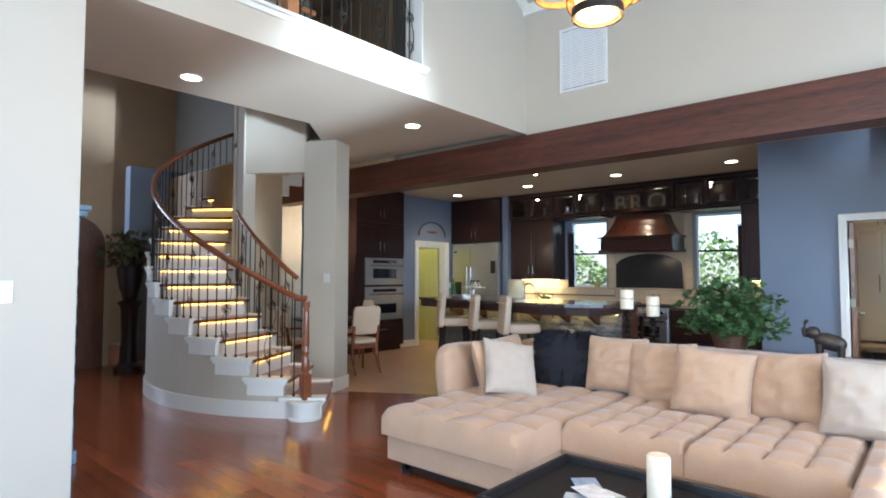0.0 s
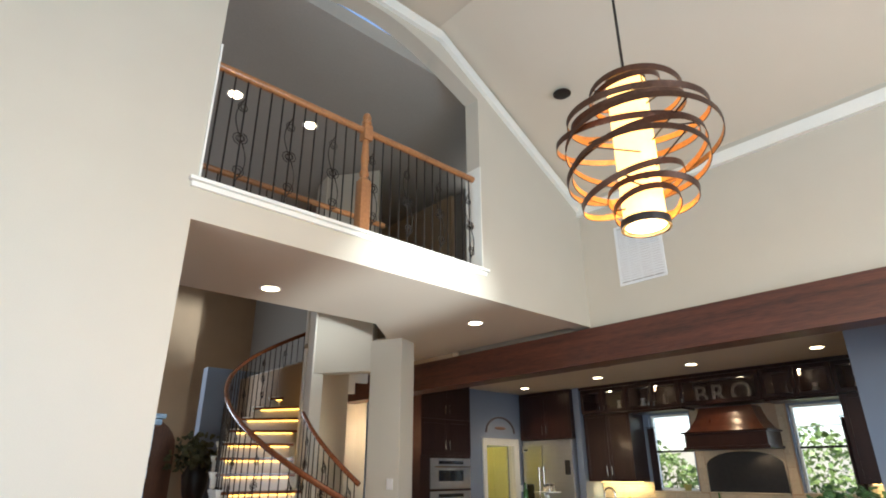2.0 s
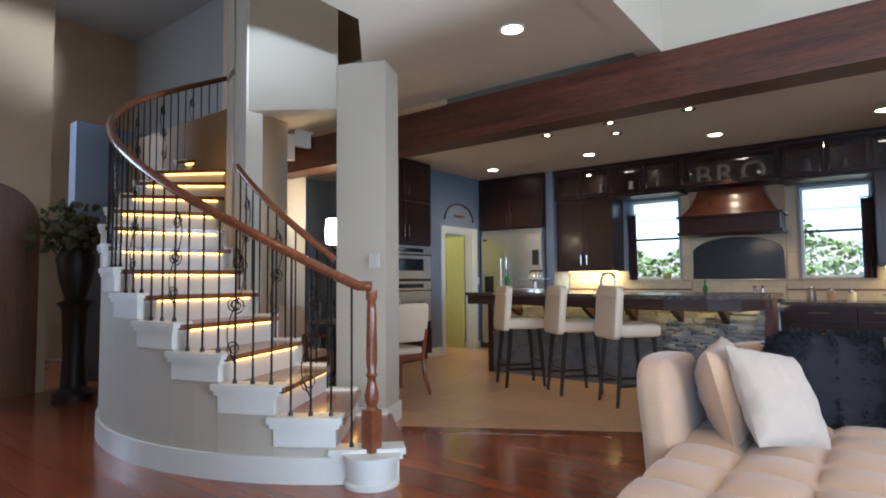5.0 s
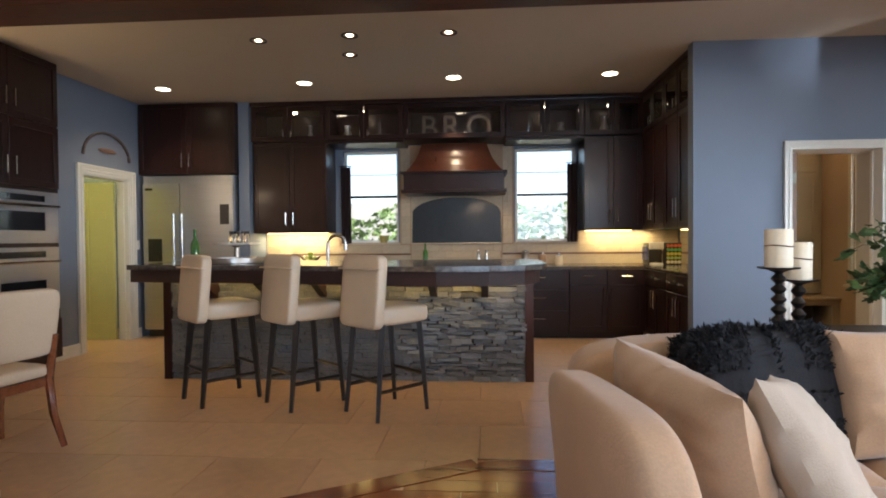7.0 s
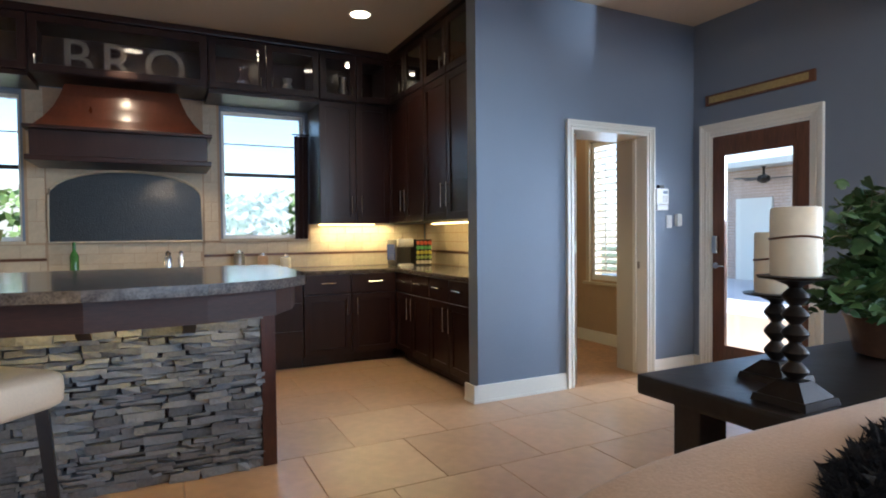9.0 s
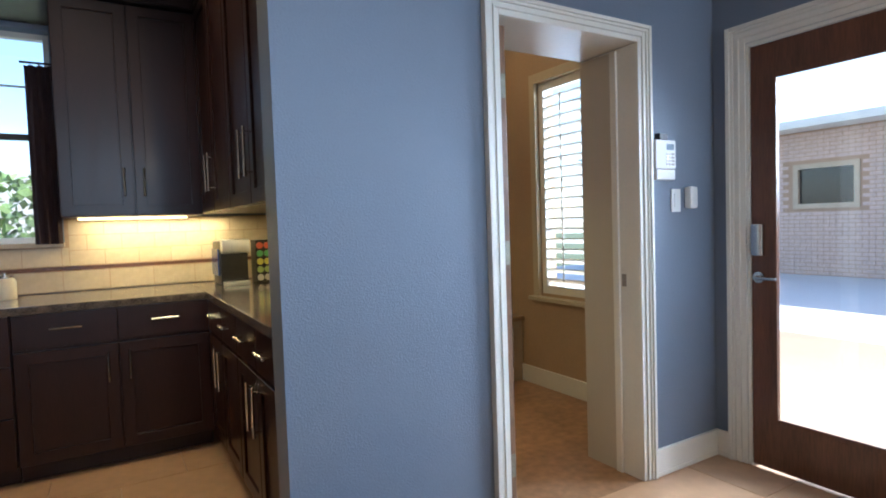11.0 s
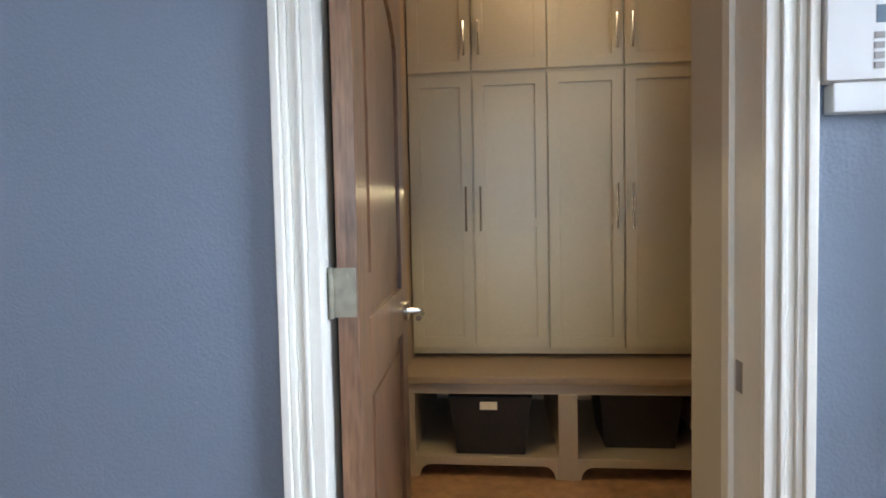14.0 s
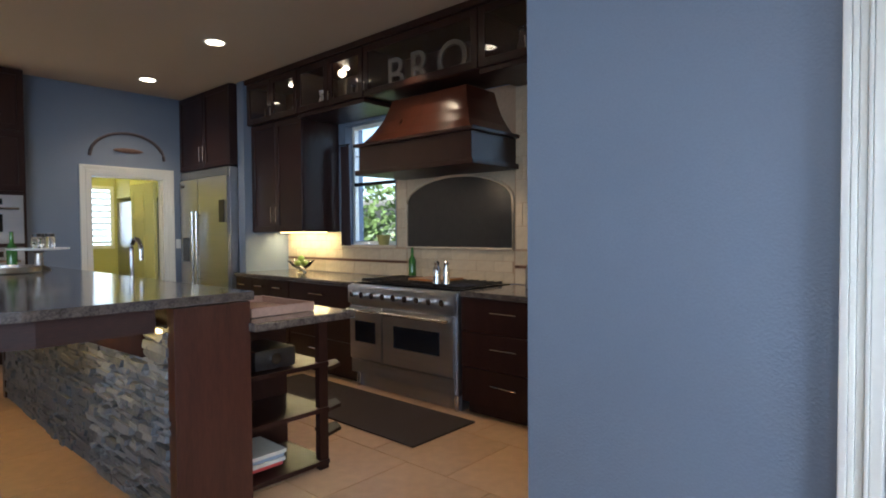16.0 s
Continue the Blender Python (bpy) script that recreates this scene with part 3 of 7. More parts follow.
jamb("jamb_pantry_door", "x", -7.35, -7.198, 8.82, 9.66, 2.05)
bm = B()
for b in ((-0.73, 8.102, 0, 0.094, 8.1195, 0.13), (1.047, 8.102, 0, X1, 8.1195, 0.13), (-0.75, 8.102, 0, -0.7305, 8.25, 0.13), (X1 - 0.018, 8.038, 0, X1 - 0.0005, 8.10, 0.13), (X1 - 0.018, 6.25, 0, X1 - 0.0005, 6.987, 0.13),
          (-7.199, 8.30, 0, -7.18, 8.71, 0.13), (-7.199, 9.771, 0, -7.18, 9.86, 0.13), (-2.749, YS, 0, -2.73, 1.33, 0.16), (-2.95, 1.341, 0, -2.73, 1.36, 0.16), (-2.95, 1.3605, 0, -2.93, 1.37, 0.16)):
    box(bm, *b, 0.004)
    box(bm, b[0] - 0.004, b[1] - 0.004, 0, b[3] + 0.004, b[4] + 0.004, 0.02, 0.002)
solid("baseboard", bm, WHITE, "white moulded baseboard", "baseboard", kind="structure", smooth=False)

# ---- kitchen ----
def at_wall(x, y, turn):
    return pose(x, y, 0, 0, 0, turn)


def bar_pull(bm, m, u, z, length, upright):
    h = length / 2
    e = (0, 0, h) if upright else (h, 0, 0)
    c = Vector((u, -0.052, z))
    tube(bm, [m @ (c - Vector(e)), m @ (c + Vector(e))], 0.0065, 8)
    for s in (-0.8, 0.8):
        p = c + Vector(e) * s
        tube(bm, [m @ p, m @ (p + Vector((0, 0.032, 0)))], 0.005, 6)
    return bm


def shaker(bm, m, u0, u1, z0, z1, t=0.02, rail=0.06, glassy=False):
    g, c = 0.004, 0.002
    u0, u1, z0, z1 = u0 + g, u1 - g, z0 + g, z1 - g
    def ring(e, y):
        return [bm.verts.new(m @ Vector((u, y, z))) for u, z in ((u0 + e, z0 + e), (u1 - e, z0 + e), (u1 - e, z1 - e), (u0 + e, z1 - e))]
    rings = [ring(0, 0), ring(0, c - t), ring(c, -t), ring(rail - c, -t), ring(rail, c - t), ring(rail, 0 if glassy else -t * 0.45)]
    for a, b in zip(rings, rings[1:] + ([rings[0]] if glassy else [])):
        for i in range(4):
            bm.faces.new((a[i], a[(i + 1) % 4], b[(i + 1) % 4], b[i]))
    if not glassy:
        bm.faces.new(rings[-1])
        bm.faces.new(rings[0][::-1])
    bmesh.ops.recalc_face_normals(bm, faces=bm.faces)
    return bm


def cabinet(name, m, w, d, z0, z1, fronts, label, mat=None, toe=0.0, group="", metal=None, open_front=False):
    """A cupboard: body, and fronts (u0, u1, z0, z1, kind, pull) where pull is (u, z, length, upright)."""
    mat, metal = mat or ESPRESSO, metal or CHROME
    o = m @ Vector((w / 2, d / 2, z0))
    ob = thing(name, o, label, "cabinet", group)
    bm = B()
    if open_front:
        for b in ((0, 0, z0, 0.02, d, z1), (w - 0.02, 0, z0, w, d, z1), (0.02, 0, z0, w - 0.02, d, z0 + 0.02), (0.02, 0, z1 - 0.02, w - 0.02, d, z1), (0.02, d - 0.02, z0 + 0.02, w - 0.02, d, z1 - 0.02)):
            box(bm, *b[:3], *b[3:], 0, m)
    else:
        box(bm, 0, 0, z0 + toe, w, d, z1, 0.002, m)
        if toe:
            box(bm, 0.0, 0.07, z0, w, d, z0 + toe - 0.001, 0, m)
    part("body", bm, mat, ob, smooth=False)
    for u0, u1, a, b, kind, pull in fronts:
        if kind == "drawer":
            bm = box(B(), u0 + 0.003, -0.02, a + 0.003, u1 - 0.003, 0, b - 0.003, 0.003, m)
        else:
            bm = shaker(B(), m, u0, u1, a, b, glassy=(kind == "glass"))
        front = part("drawer" if kind == "drawer" else "door", bm, mat, ob, smooth=False)
        if kind == "glass":
            pane = part("pane", box(B(), u0 + 0.055, -0.012, a + 0.055, u1 - 0.055, -0.008, b - 0.055, 0, m), GLASS, front, "clear glass pane", smooth=False)
            pane.visible_shadow = False
        if pull:
            part("handle", bar_pull(B(), m, *pull), metal, front, "satin nickel bar handle")
    return ob


def doors(w, z0, z1, n, pull_z, length=0.16, kind="door", u=0.0):
    out, s = [], w / n
    for i in range(n):
        side = (s - 0.05) if i % 2 == 0 and n > 1 else 0.05
        out.append((u + i * s, u + (i + 1) * s, z0, z1, kind, (u + i * s + side, pull_z, length, True)))
    return out


FB, FU, WR = 9.83, 10.05, -0.66          # base fronts, upper fronts, fronts of the east run
# north base units
def drawer_base(x, w, label):
    z = (0.10, 0.36, 0.62, 0.87)
    cabinet("base_cabinet", at_wall(x, FB, 0), w, YN - FB - 0.01, 0, 0.87, [(0, w, a, b, "drawer", (w / 2, (a + b) / 2 + 0.03, min(0.22, w * 0.5), False)) for a, b in zip(z, z[1:])], label, toe=0.1, group="kitchen base cabinets")
def door_base(x, w, n, label):
    fr = doors(w, 0.10, 0.68, n, 0.56) + [(w * i / n, w * (i + 1) / n, 0.69, 0.87, "drawer", (w * (i + 0.5) / n, 0.79, 0.14, False)) for i in range(n)]
    cabinet("base_cabinet", at_wall(x, FB, 0), w, YN - FB - 0.01, 0, 0.87, fr, label, toe=0.1, group="kitchen base cabinets")
door_base(-5.70, 1.05, 3, "dark espresso base cabinet under the granite counter")
drawer_base(-4.645, 0.98, "dark espresso drawer base beside the range")
drawer_base(-2.40, 0.80, "dark espresso drawer base with nickel pulls")
door_base(-1.595, 0.92, 2, "dark espresso corner base cabinet")
# east run
for i, (y, w) in enumerate(((9.80, 0.78), (9.015, 0.75))):
    fr = doors(w, 0.10, 0.68, 2, 0.54, 0.2) + [(w * j / 2, w * (j + 1) / 2, 0.69, 0.87, "drawer", (w * (j + 0.5) / 2, 0.79, 0.14, False)) for j in range(2)]
    cabinet("base_cabinet", at_wall(WR, y, -90), w, 0.62, 0, 0.87, fr, "dark espresso base cabinet along the east run", toe=0.1, group="kitchen base cabinets")
# counters
bm = box(B(), -5.72, 9.80, 0.87, -3.665, YN - 0.002, 0.91, 0.006)
solid("worktop", bm, GRANITE, "polished brown granite worktop", "worktop", smooth=False)
bm = box(B(), -2.405, 9.80, 0.87, -0.69, YN - 0.002, 0.91, 0.006)
box(bm, -0.69, 8.26, 0.87, -0.03, YN - 0.002, 0.91, 0.006)
solid("worktop", bm, GRANITE, "polished brown granite corner worktop", "worktop", smooth=False)
# uppers
cabinet("wall_cabinet", at_wall(-5.71, FU, 0), 0.99, YN - FU - 0.01, 1.36, 2.56, doors(0.99, 1.36, 2.56, 2, 1.55), "tall dark espresso wall cabinet", group="kitchen wall cabinets")
cabinet("wall_cabinet", at_wall(-1.37, FU, 0), 0.73, YN - FU - 0.01, 1.36, 2.56, doors(0.73, 1.36, 2.56, 2, 1.55), "dark espresso wall cabinet in the corner", group="kitchen wall cabinets")
for y, w in ((10.04, 0.88), (9.155, 0.88)):
    cabinet("wall_cabinet", at_wall(-0.63, y, -90), w, 0.59, 1.36, 2.56, doors(w, 1.36, 2.56, 2, 1.57, 0.2), "tall dark espresso wall cabinet on the east run", group="kitchen wall cabinets")
    cabinet("top_cabinet", at_wall(-0.63, y, -90), w, 0.59, 2.565, 3.02, doors(w, 2.565, 3.02, 2, 2.66, 0.1, "glass"), "dark espresso top cabinet with glass doors", group="kitchen top cabinets", open_front=True)
TOPS = ((-5.71, 0.99), (-4.715, 1.03), (-3.68, 1.31), (-2.365, 0.99), (-1.37, 0.73))
for x, w in TOPS:
    cabinet("top_cabinet", at_wall(x, 10.0, 0), w, YN - 10.0 - 0.01, 2.565, 3.02, doors(w, 2.565, 3.02, 1 if w > 1.2 else 2, 2.65, 0.08, "glass"), "dark espresso top cabinet with glass doors and display lights", group="kitchen top cabinets", open_front=True)
bm = box(B(), -5.72, 9.955, 3.021, -0.64, 10.5, KC - 0.001, 0.012)
box(bm, -0.68, 8.27, 3.021, -0.04, 9.954, KC - 0.001, 0.012)
solid("crown_trim", bm, ESPRESSO, "dark espresso crown moulding over the cabinets", "moulding", kind="structure", smooth=False)
bm = box(B(), -4.72, 10.0, 2.525, -3.69, 10.5, 2.562, 0.004)
solid("cabinet_bridge", bm, ESPRESSO, "dark espresso shelf over a kitchen window", "shelf", smooth=False)
bm = box(B(), -2.365, 10.0, 2.525, -1.375, 10.5, 2.562, 0.004)
solid("cabinet_bridge", bm, ESPRESSO, "dark espresso shelf over a kitchen window", "shelf", smooth=False)
# things shown behind the glass
PEWTER = material("pewter", (0.33, 0.30, 0.27), 0.3, metal=0.9, var=0.2)
rng = random.Random(4)
for x in (-5.35, -4.95, -4.45, -4.0, -2.05, -1.65, -1.1):
    h = rng.uniform(0.14, 0.26)
    r = rng.uniform(0.03, 0.055)
    solid("vase", lathe(B(), [(r, 0), (r * 1.2, h * 0.3), (r * 0.6, h * 0.7), (r * 0.9, h)], x, 10.12, 2.586, 14), rng.choice((PEWTER, GLASS, PEWTER)), "small display vase behind a glass cabinet door", "vase", "display ware")
SERIF = material("aged_brass_letter", (0.13, 0.105, 0.08), 0.4, metal=0.5, var=0.2)
def letter(ch, x, z, size, y=9.955):
    cu = bpy.data.curves.new("letter", "FONT")
    cu.body, cu.size, cu.extrude = ch, size, 0.008
    tmp = bpy.data.objects.new("letter", cu)
    scene.collection.objects.link(tmp)
    bpy.context.view_layer.update()
    me = bpy.data.meshes.new_from_object(tmp.evaluated_get(bpy.context.evaluated_depsgraph_get()))
    bpy.data.objects.remove(tmp)
    me.transform(pose(x, y, z, 90, 0, 0))
    me.materials.clear()
    me.materials.append(SERIF)
    ob = new("letter", me)
    return tagged(ob, "standing brass-coloured display letter " + ch, "letter", "display letters")
for ch, x in (("B", -3.48), ("R", -3.20), ("O", -2.88)):
    letter(ch, x, 2.588, 0.42, 10.09)
letter("L", -4.05, 2.588, 0.32, 10.06)
# cabinet display lights and under-cabinet lights
for x in (-5.2, -4.25, -1.87, -1.0):
    solid("puck_light", lathe(B(), [(0.03, 0), (0.033, 0.012), (0.02, 0.014)], x, 10.25, 2.98, 14), BULB, "small lit display light in a cabinet", "light", "cabinet lights")
lamp("cabinet_glow", "POINT", 0.35, WARM, pose(-4.25, 10.2, 2.93), radius=0.04)
lamp("cabinet_glow", "POINT", 0.35, WARM, pose(-1.87, 10.2, 2.93), radius=0.04)
lamp("under_cabinet_light", "AREA", 9, (1.0, 0.78, 0.36), look((-5.22, 10.38, 1.345), (-5.22, 10.42, 0.9)), size=0.9, size_y=0.05)
lamp("under_cabinet_light", "AREA", 7, (1.0, 0.78, 0.36), look((-0.85, 10.38, 1.345), (-0.85, 10.42, 0.9)), size=0.8, size_y=0.05)
lamp("under_cabinet_light", "AREA", 11, (1.0, 0.78, 0.36), look((-0.16, 9.2, 1.345), (-0.12, 9.2, 0.9)) @ pose(0, 0, 0, 0, 0, 90), size=1.5, size_y=0.05)
for n, (a, b) in enumerate((((-5.65, 10.36), (-4.8, 10.40)), ((-1.30, 10.36), (-0.70, 10.40)))):
    solid("light_strip", box(B(), a[0], a[1], 1.349, b[0], b[1], 1.359), LED, "glowing warm strip light under a cabinet", "light", "strip lights", smooth=False)
solid("light_strip", box(B(), -0.18, 8.32, 1.349, -0.14, 10.0, 1.359), LED, "glowing warm strip light under a cabinet", "light", "strip lights", smooth=False)
# hood
hood = thing("range_hood", (-3.035, 10.2, 1.85), "dark stained wood range hood with a flared chimney", "range hood")
HOODW = material("red_mahogany_hood", (0.085, 0.024, 0.012), 0.3, var=0.4, scale=2, fine=30, stretch=(6, 6, 0.6), bump=0.02, coat=0.3)
bm = B()
yb = YN - 0.003
flare = [(0.0, 2.135), (0.07, 2.22), (0.13, 2.32), (0.17, 2.42), (0.20, 2.52)]
for (d0, za), (d1, zb) in zip(flare, flare[1:]):
    frustum(bm, (-3.66 + d0, 9.94 + d0, -2.41 - d0, yb), za, (-3.66 + d1, 9.94 + d1, -2.41 - d1, yb), zb)
bmesh.ops.remove_doubles(bm, verts=bm.verts, dist=0.0005)
part("chimney", bm, HOODW, hood)
part("skirt", box(B(), -3.68, 9.93, 1.90, -2.39, yb, 2.105, 0.004), ESPRESSO, hood, smooth=False)
part("cap_moulding", box(B(), -3.72, 9.89, 2.1055, -2.35, yb, 2.135, 0.01), ESPRESSO, hood, smooth=False)
part("base_moulding", box(B(), -3.71, 9.90, 1.855, -2.36, yb, 1.8995, 0.01), ESPRESSO, hood, smooth=False)
lamp("hood_light", "SPOT", 5, WARM, look((-3.03, 9.86, 2.72), (-3.03, 10.12, 2.2)), cone=radians(90), radius=0.03)
lamp("hood_light", "SPOT", 10, WARM, look((-2.75, 10.1, 1.84), (-2.7, 10.4, 1.3)), cone=radians(110), radius=0.03)
# mosaic panel behind the range
MOSAIC = material("dark_mosaic_tile", (0.016, 0.015, 0.015), 0.32, var=0.7, scale=14, fine=80, rand=0.6, bump=0.2)
NICHE = [(-3.65, 1.20), (-2.41, 1.20), (-2.41, 1.62)] + [(-3.03 + 0.62 * math.cos(a), 1.62 + 0.23 * math.sin(a)) for a in [math.pi * i / 14 for i in range(1, 14)]] + [(-3.65, 1.62)]
panel = solid("mosaic_panel", slab(B(), NICHE, "y", YN - 0.022, YN - 0.004), MOSAIC, "arched dark mosaic tile panel above the range", "tile panel", smooth=False)
tubepts = [(a, YN - 0.026, b) for a, b in NICHE]
part("frame", tube(B(), tubepts, 0.014, 6, closed=True), SPLASH, panel, "tan stone border")
# range
rg = thing("range_cooker", (-3.035, 10.1, 0), "stainless steel double-oven gas range with knobs", "range")
RX0, RX1, RF = -3.65, -2.42, 9.80
part("body", box(B(), RX0, RF, 0.13, RX1, YN - 0.03, 0.90, 0.006), STEEL, rg, smooth=False)
part("kick", box(B(), RX0 + 0.02, RF + 0.06, 0.0, RX1 - 0.02, YN - 0.05, 0.129), STEEL, rg, smooth=False)
part("control_panel", box(B(), RX0 + 0.002, RF - 0.045, 0.735, RX1 - 0.002, RF - 0.001, 0.895, 0.02), STEEL, rg)
for i in range(9):
    k = part("knob", tube(B(), [(RX0 + 0.1 + i * 0.13, RF - 0.046, 0.82), (RX0 + 0.1 + i * 0.13, RF - 0.085, 0.82)], 0.027, 14), CHROME, rg)
for a, b in ((RX0 + 0.02, RX0 + 0.42), (RX0 + 0.44, RX1 - 0.02)):
    d = part("oven_door", box(B(), a, RF - 0.035, 0.26, b, RF - 0.001, 0.715, 0.006), STEEL, rg, smooth=False)
    w = (b - a) * 0.28
    part("window", box(B(), a + w * 0.62, RF - 0.039, 0.41, b - w * 0.62, RF - 0.0355, 0.59, 0.001), BLACK, d, "black oven glass", smooth=False)
    h = tube(B(), [(a + 0.02, RF - 0.08, 0.685), (b - 0.02, RF - 0.08, 0.685)], 0.013, 10)
    for x in (a + 0.05, b - 0.05):
        tube(h, [(x, RF - 0.08, 0.685), (x, RF - 0.035, 0.685)], 0.009, 8)
    part("handle", h, CHROME, d)
part("lower_panel", box(B(), RX0 + 0.02, RF - 0.02, 0.135, RX1 - 0.02, RF - 0.001, 0.25, 0.004), STEEL, rg, smooth=False)
part("hob", box(B(), RX0 + 0.01, RF + 0.02, 0.901, RX1 - 0.01, YN - 0.04, 0.915), BLACK, rg, smooth=False)
for i in range(4):
    bm = B()
    x = RX0 + 0.17 + i * 0.3
    for q in range(4):
        tube(bm, [(x - 0.12 + q * 0.08, RF + 0.08, 0.935), (x - 0.12 + q * 0.08, YN - 0.12, 0.935)], 0.007, 6)
    for yy in (RF + 0.09, RF + 0.35, YN - 0.13):
        tube(bm, [(x - 0.13, yy, 0.925), (x + 0.13, yy, 0.925)], 0.008, 6)
    part("grate", bm, BLACKWOOD, rg, "black cast-iron grate")
for x in (RX0 + 0.05, RX1 - 0.05):
    part("foot", lathe(B(), [(0.02, 0), (0.02, 0.14)], x, RF + 0.04, 0, 10), CHROME, rg)
board = solid("chopping_board", box(B(), -3.12, 9.98, 0.944, -2.78, 10.3, 0.962, 0.004), OAK, "wooden board lying across the range grates", "board", smooth=False)
# refrigerator
fr = thing("refrigerator", (-6.5, 10.1, 0), "wide stainless steel side-by-side refrigerator", "refrigerator")
FX0, FX1, FF = -7.12, -5.89, 9.86
part("body", box(B(), FX0, FF, 0.1, FX1, YN - 0.01, 2.12, 0.003), STEEL, fr, smooth=False)
part("kick", box(B(), FX0 + 0.01, FF + 0.05, 0, FX1 - 0.01, YN - 0.05, 0.099), BLACKWOOD, fr, smooth=False)
for a, b, hx in ((FX0 + 0.004, -6.62, -6.67), (-6.612, FX1 - 0.004, -6.56)):
    d = part("door", box(B(), a, FF - 0.04, 0.11, b, FF - 0.001, 2.02, 0.006), STEEL, fr, smooth=False)
    h = tube(B(), [(hx, FF - 0.095, 0.75), (hx, FF - 0.095, 1.62)], 0.014, 10)
    for z in (0.8, 1.57):
        tube(h, [(hx, FF - 0.095, z), (hx, FF - 0.04, z)], 0.009, 8)
    part("handle", h, CHROME, d)
for i in range(4):
    part("grille_slat", box(B(), FX0 + 0.01, FF - 0.03, 2.035 + i * 0.022, FX1 - 0.01, FF - 0.001, 2.05 + i * 0.022, 0.002), STEEL, fr, smooth=False)
part("dispenser", box(B(), -7.05, FF - 0.044, 1.0, -6.86, FF - 0.0405, 1.30, 0.004), BLACK, fr, smooth=False)
part("badge", box(B(), -7.08, FF - 0.044, 1.93, -6.98, FF - 0.0405, 1.96), BLACK, fr, "small dark badge plate", smooth=False)
part("note_pad", box(B(), -6.07, FF - 0.052, 1.48, -5.95, FF - 0.0405, 1.74, 0.003), BLACKWOOD, fr, "black magnetic note holder", smooth=False)
cabinet("fridge_top_cabinet", at_wall(-7.19, 9.88, 0), 1.31, YN - 9.88 - 0.01, 2.14, 3.07, doors(1.31, 2.14, 3.07, 2, 2.32, 0.18), "dark espresso cabinet above the refrigerator")
# oven tower
tw = cabinet("oven_tower", at_wall(-6.98, 6.94, 90), 1.22, 0.60, 0, 3.07, doors(1.22, 1.80, 2.42, 2, 1.98, 0.16) + doors(1.22, 2.43, 3.07, 2, 2.60, 0.16) + [(0, 1.22, 0.1, 0.50, "drawer", (0.61, 0.42, 0.3, False))], "tall dark espresso cabinet with two built-in ovens", toe=0.1)
for z0, z1 in ((1.26, 1.76), (0.60, 1.22)):
    ov = part("oven", box(B(), -6.98, 7.17, z0, -6.955, 7.95 + 0.18, z1, 0.004), STEEL, tw, "stainless steel wall oven", smooth=False)
    part("oven_glass", box(B(), -6.954, 7.35, z0 + 0.12, -6.950, 7.95, z0 + 0.30), BLACK, ov, smooth=False)
    part("oven_display", box(B(), -6.954, 7.35, z1 - 0.10, -6.950, 7.95, z1 - 0.04), BLACK, ov, smooth=False)
    h = tube(B(), [(-6.90, 7.22, z1 - 0.14), (-6.90, 8.08, z1 - 0.14)], 0.012, 8)
    for y in (7.28, 8.02):
        tube(h, [(-6.90, y, z1 - 0.14), (-6.955, y, z1 - 0.14)], 0.008, 6)
    part("oven_handle", h, CHROME, ov)
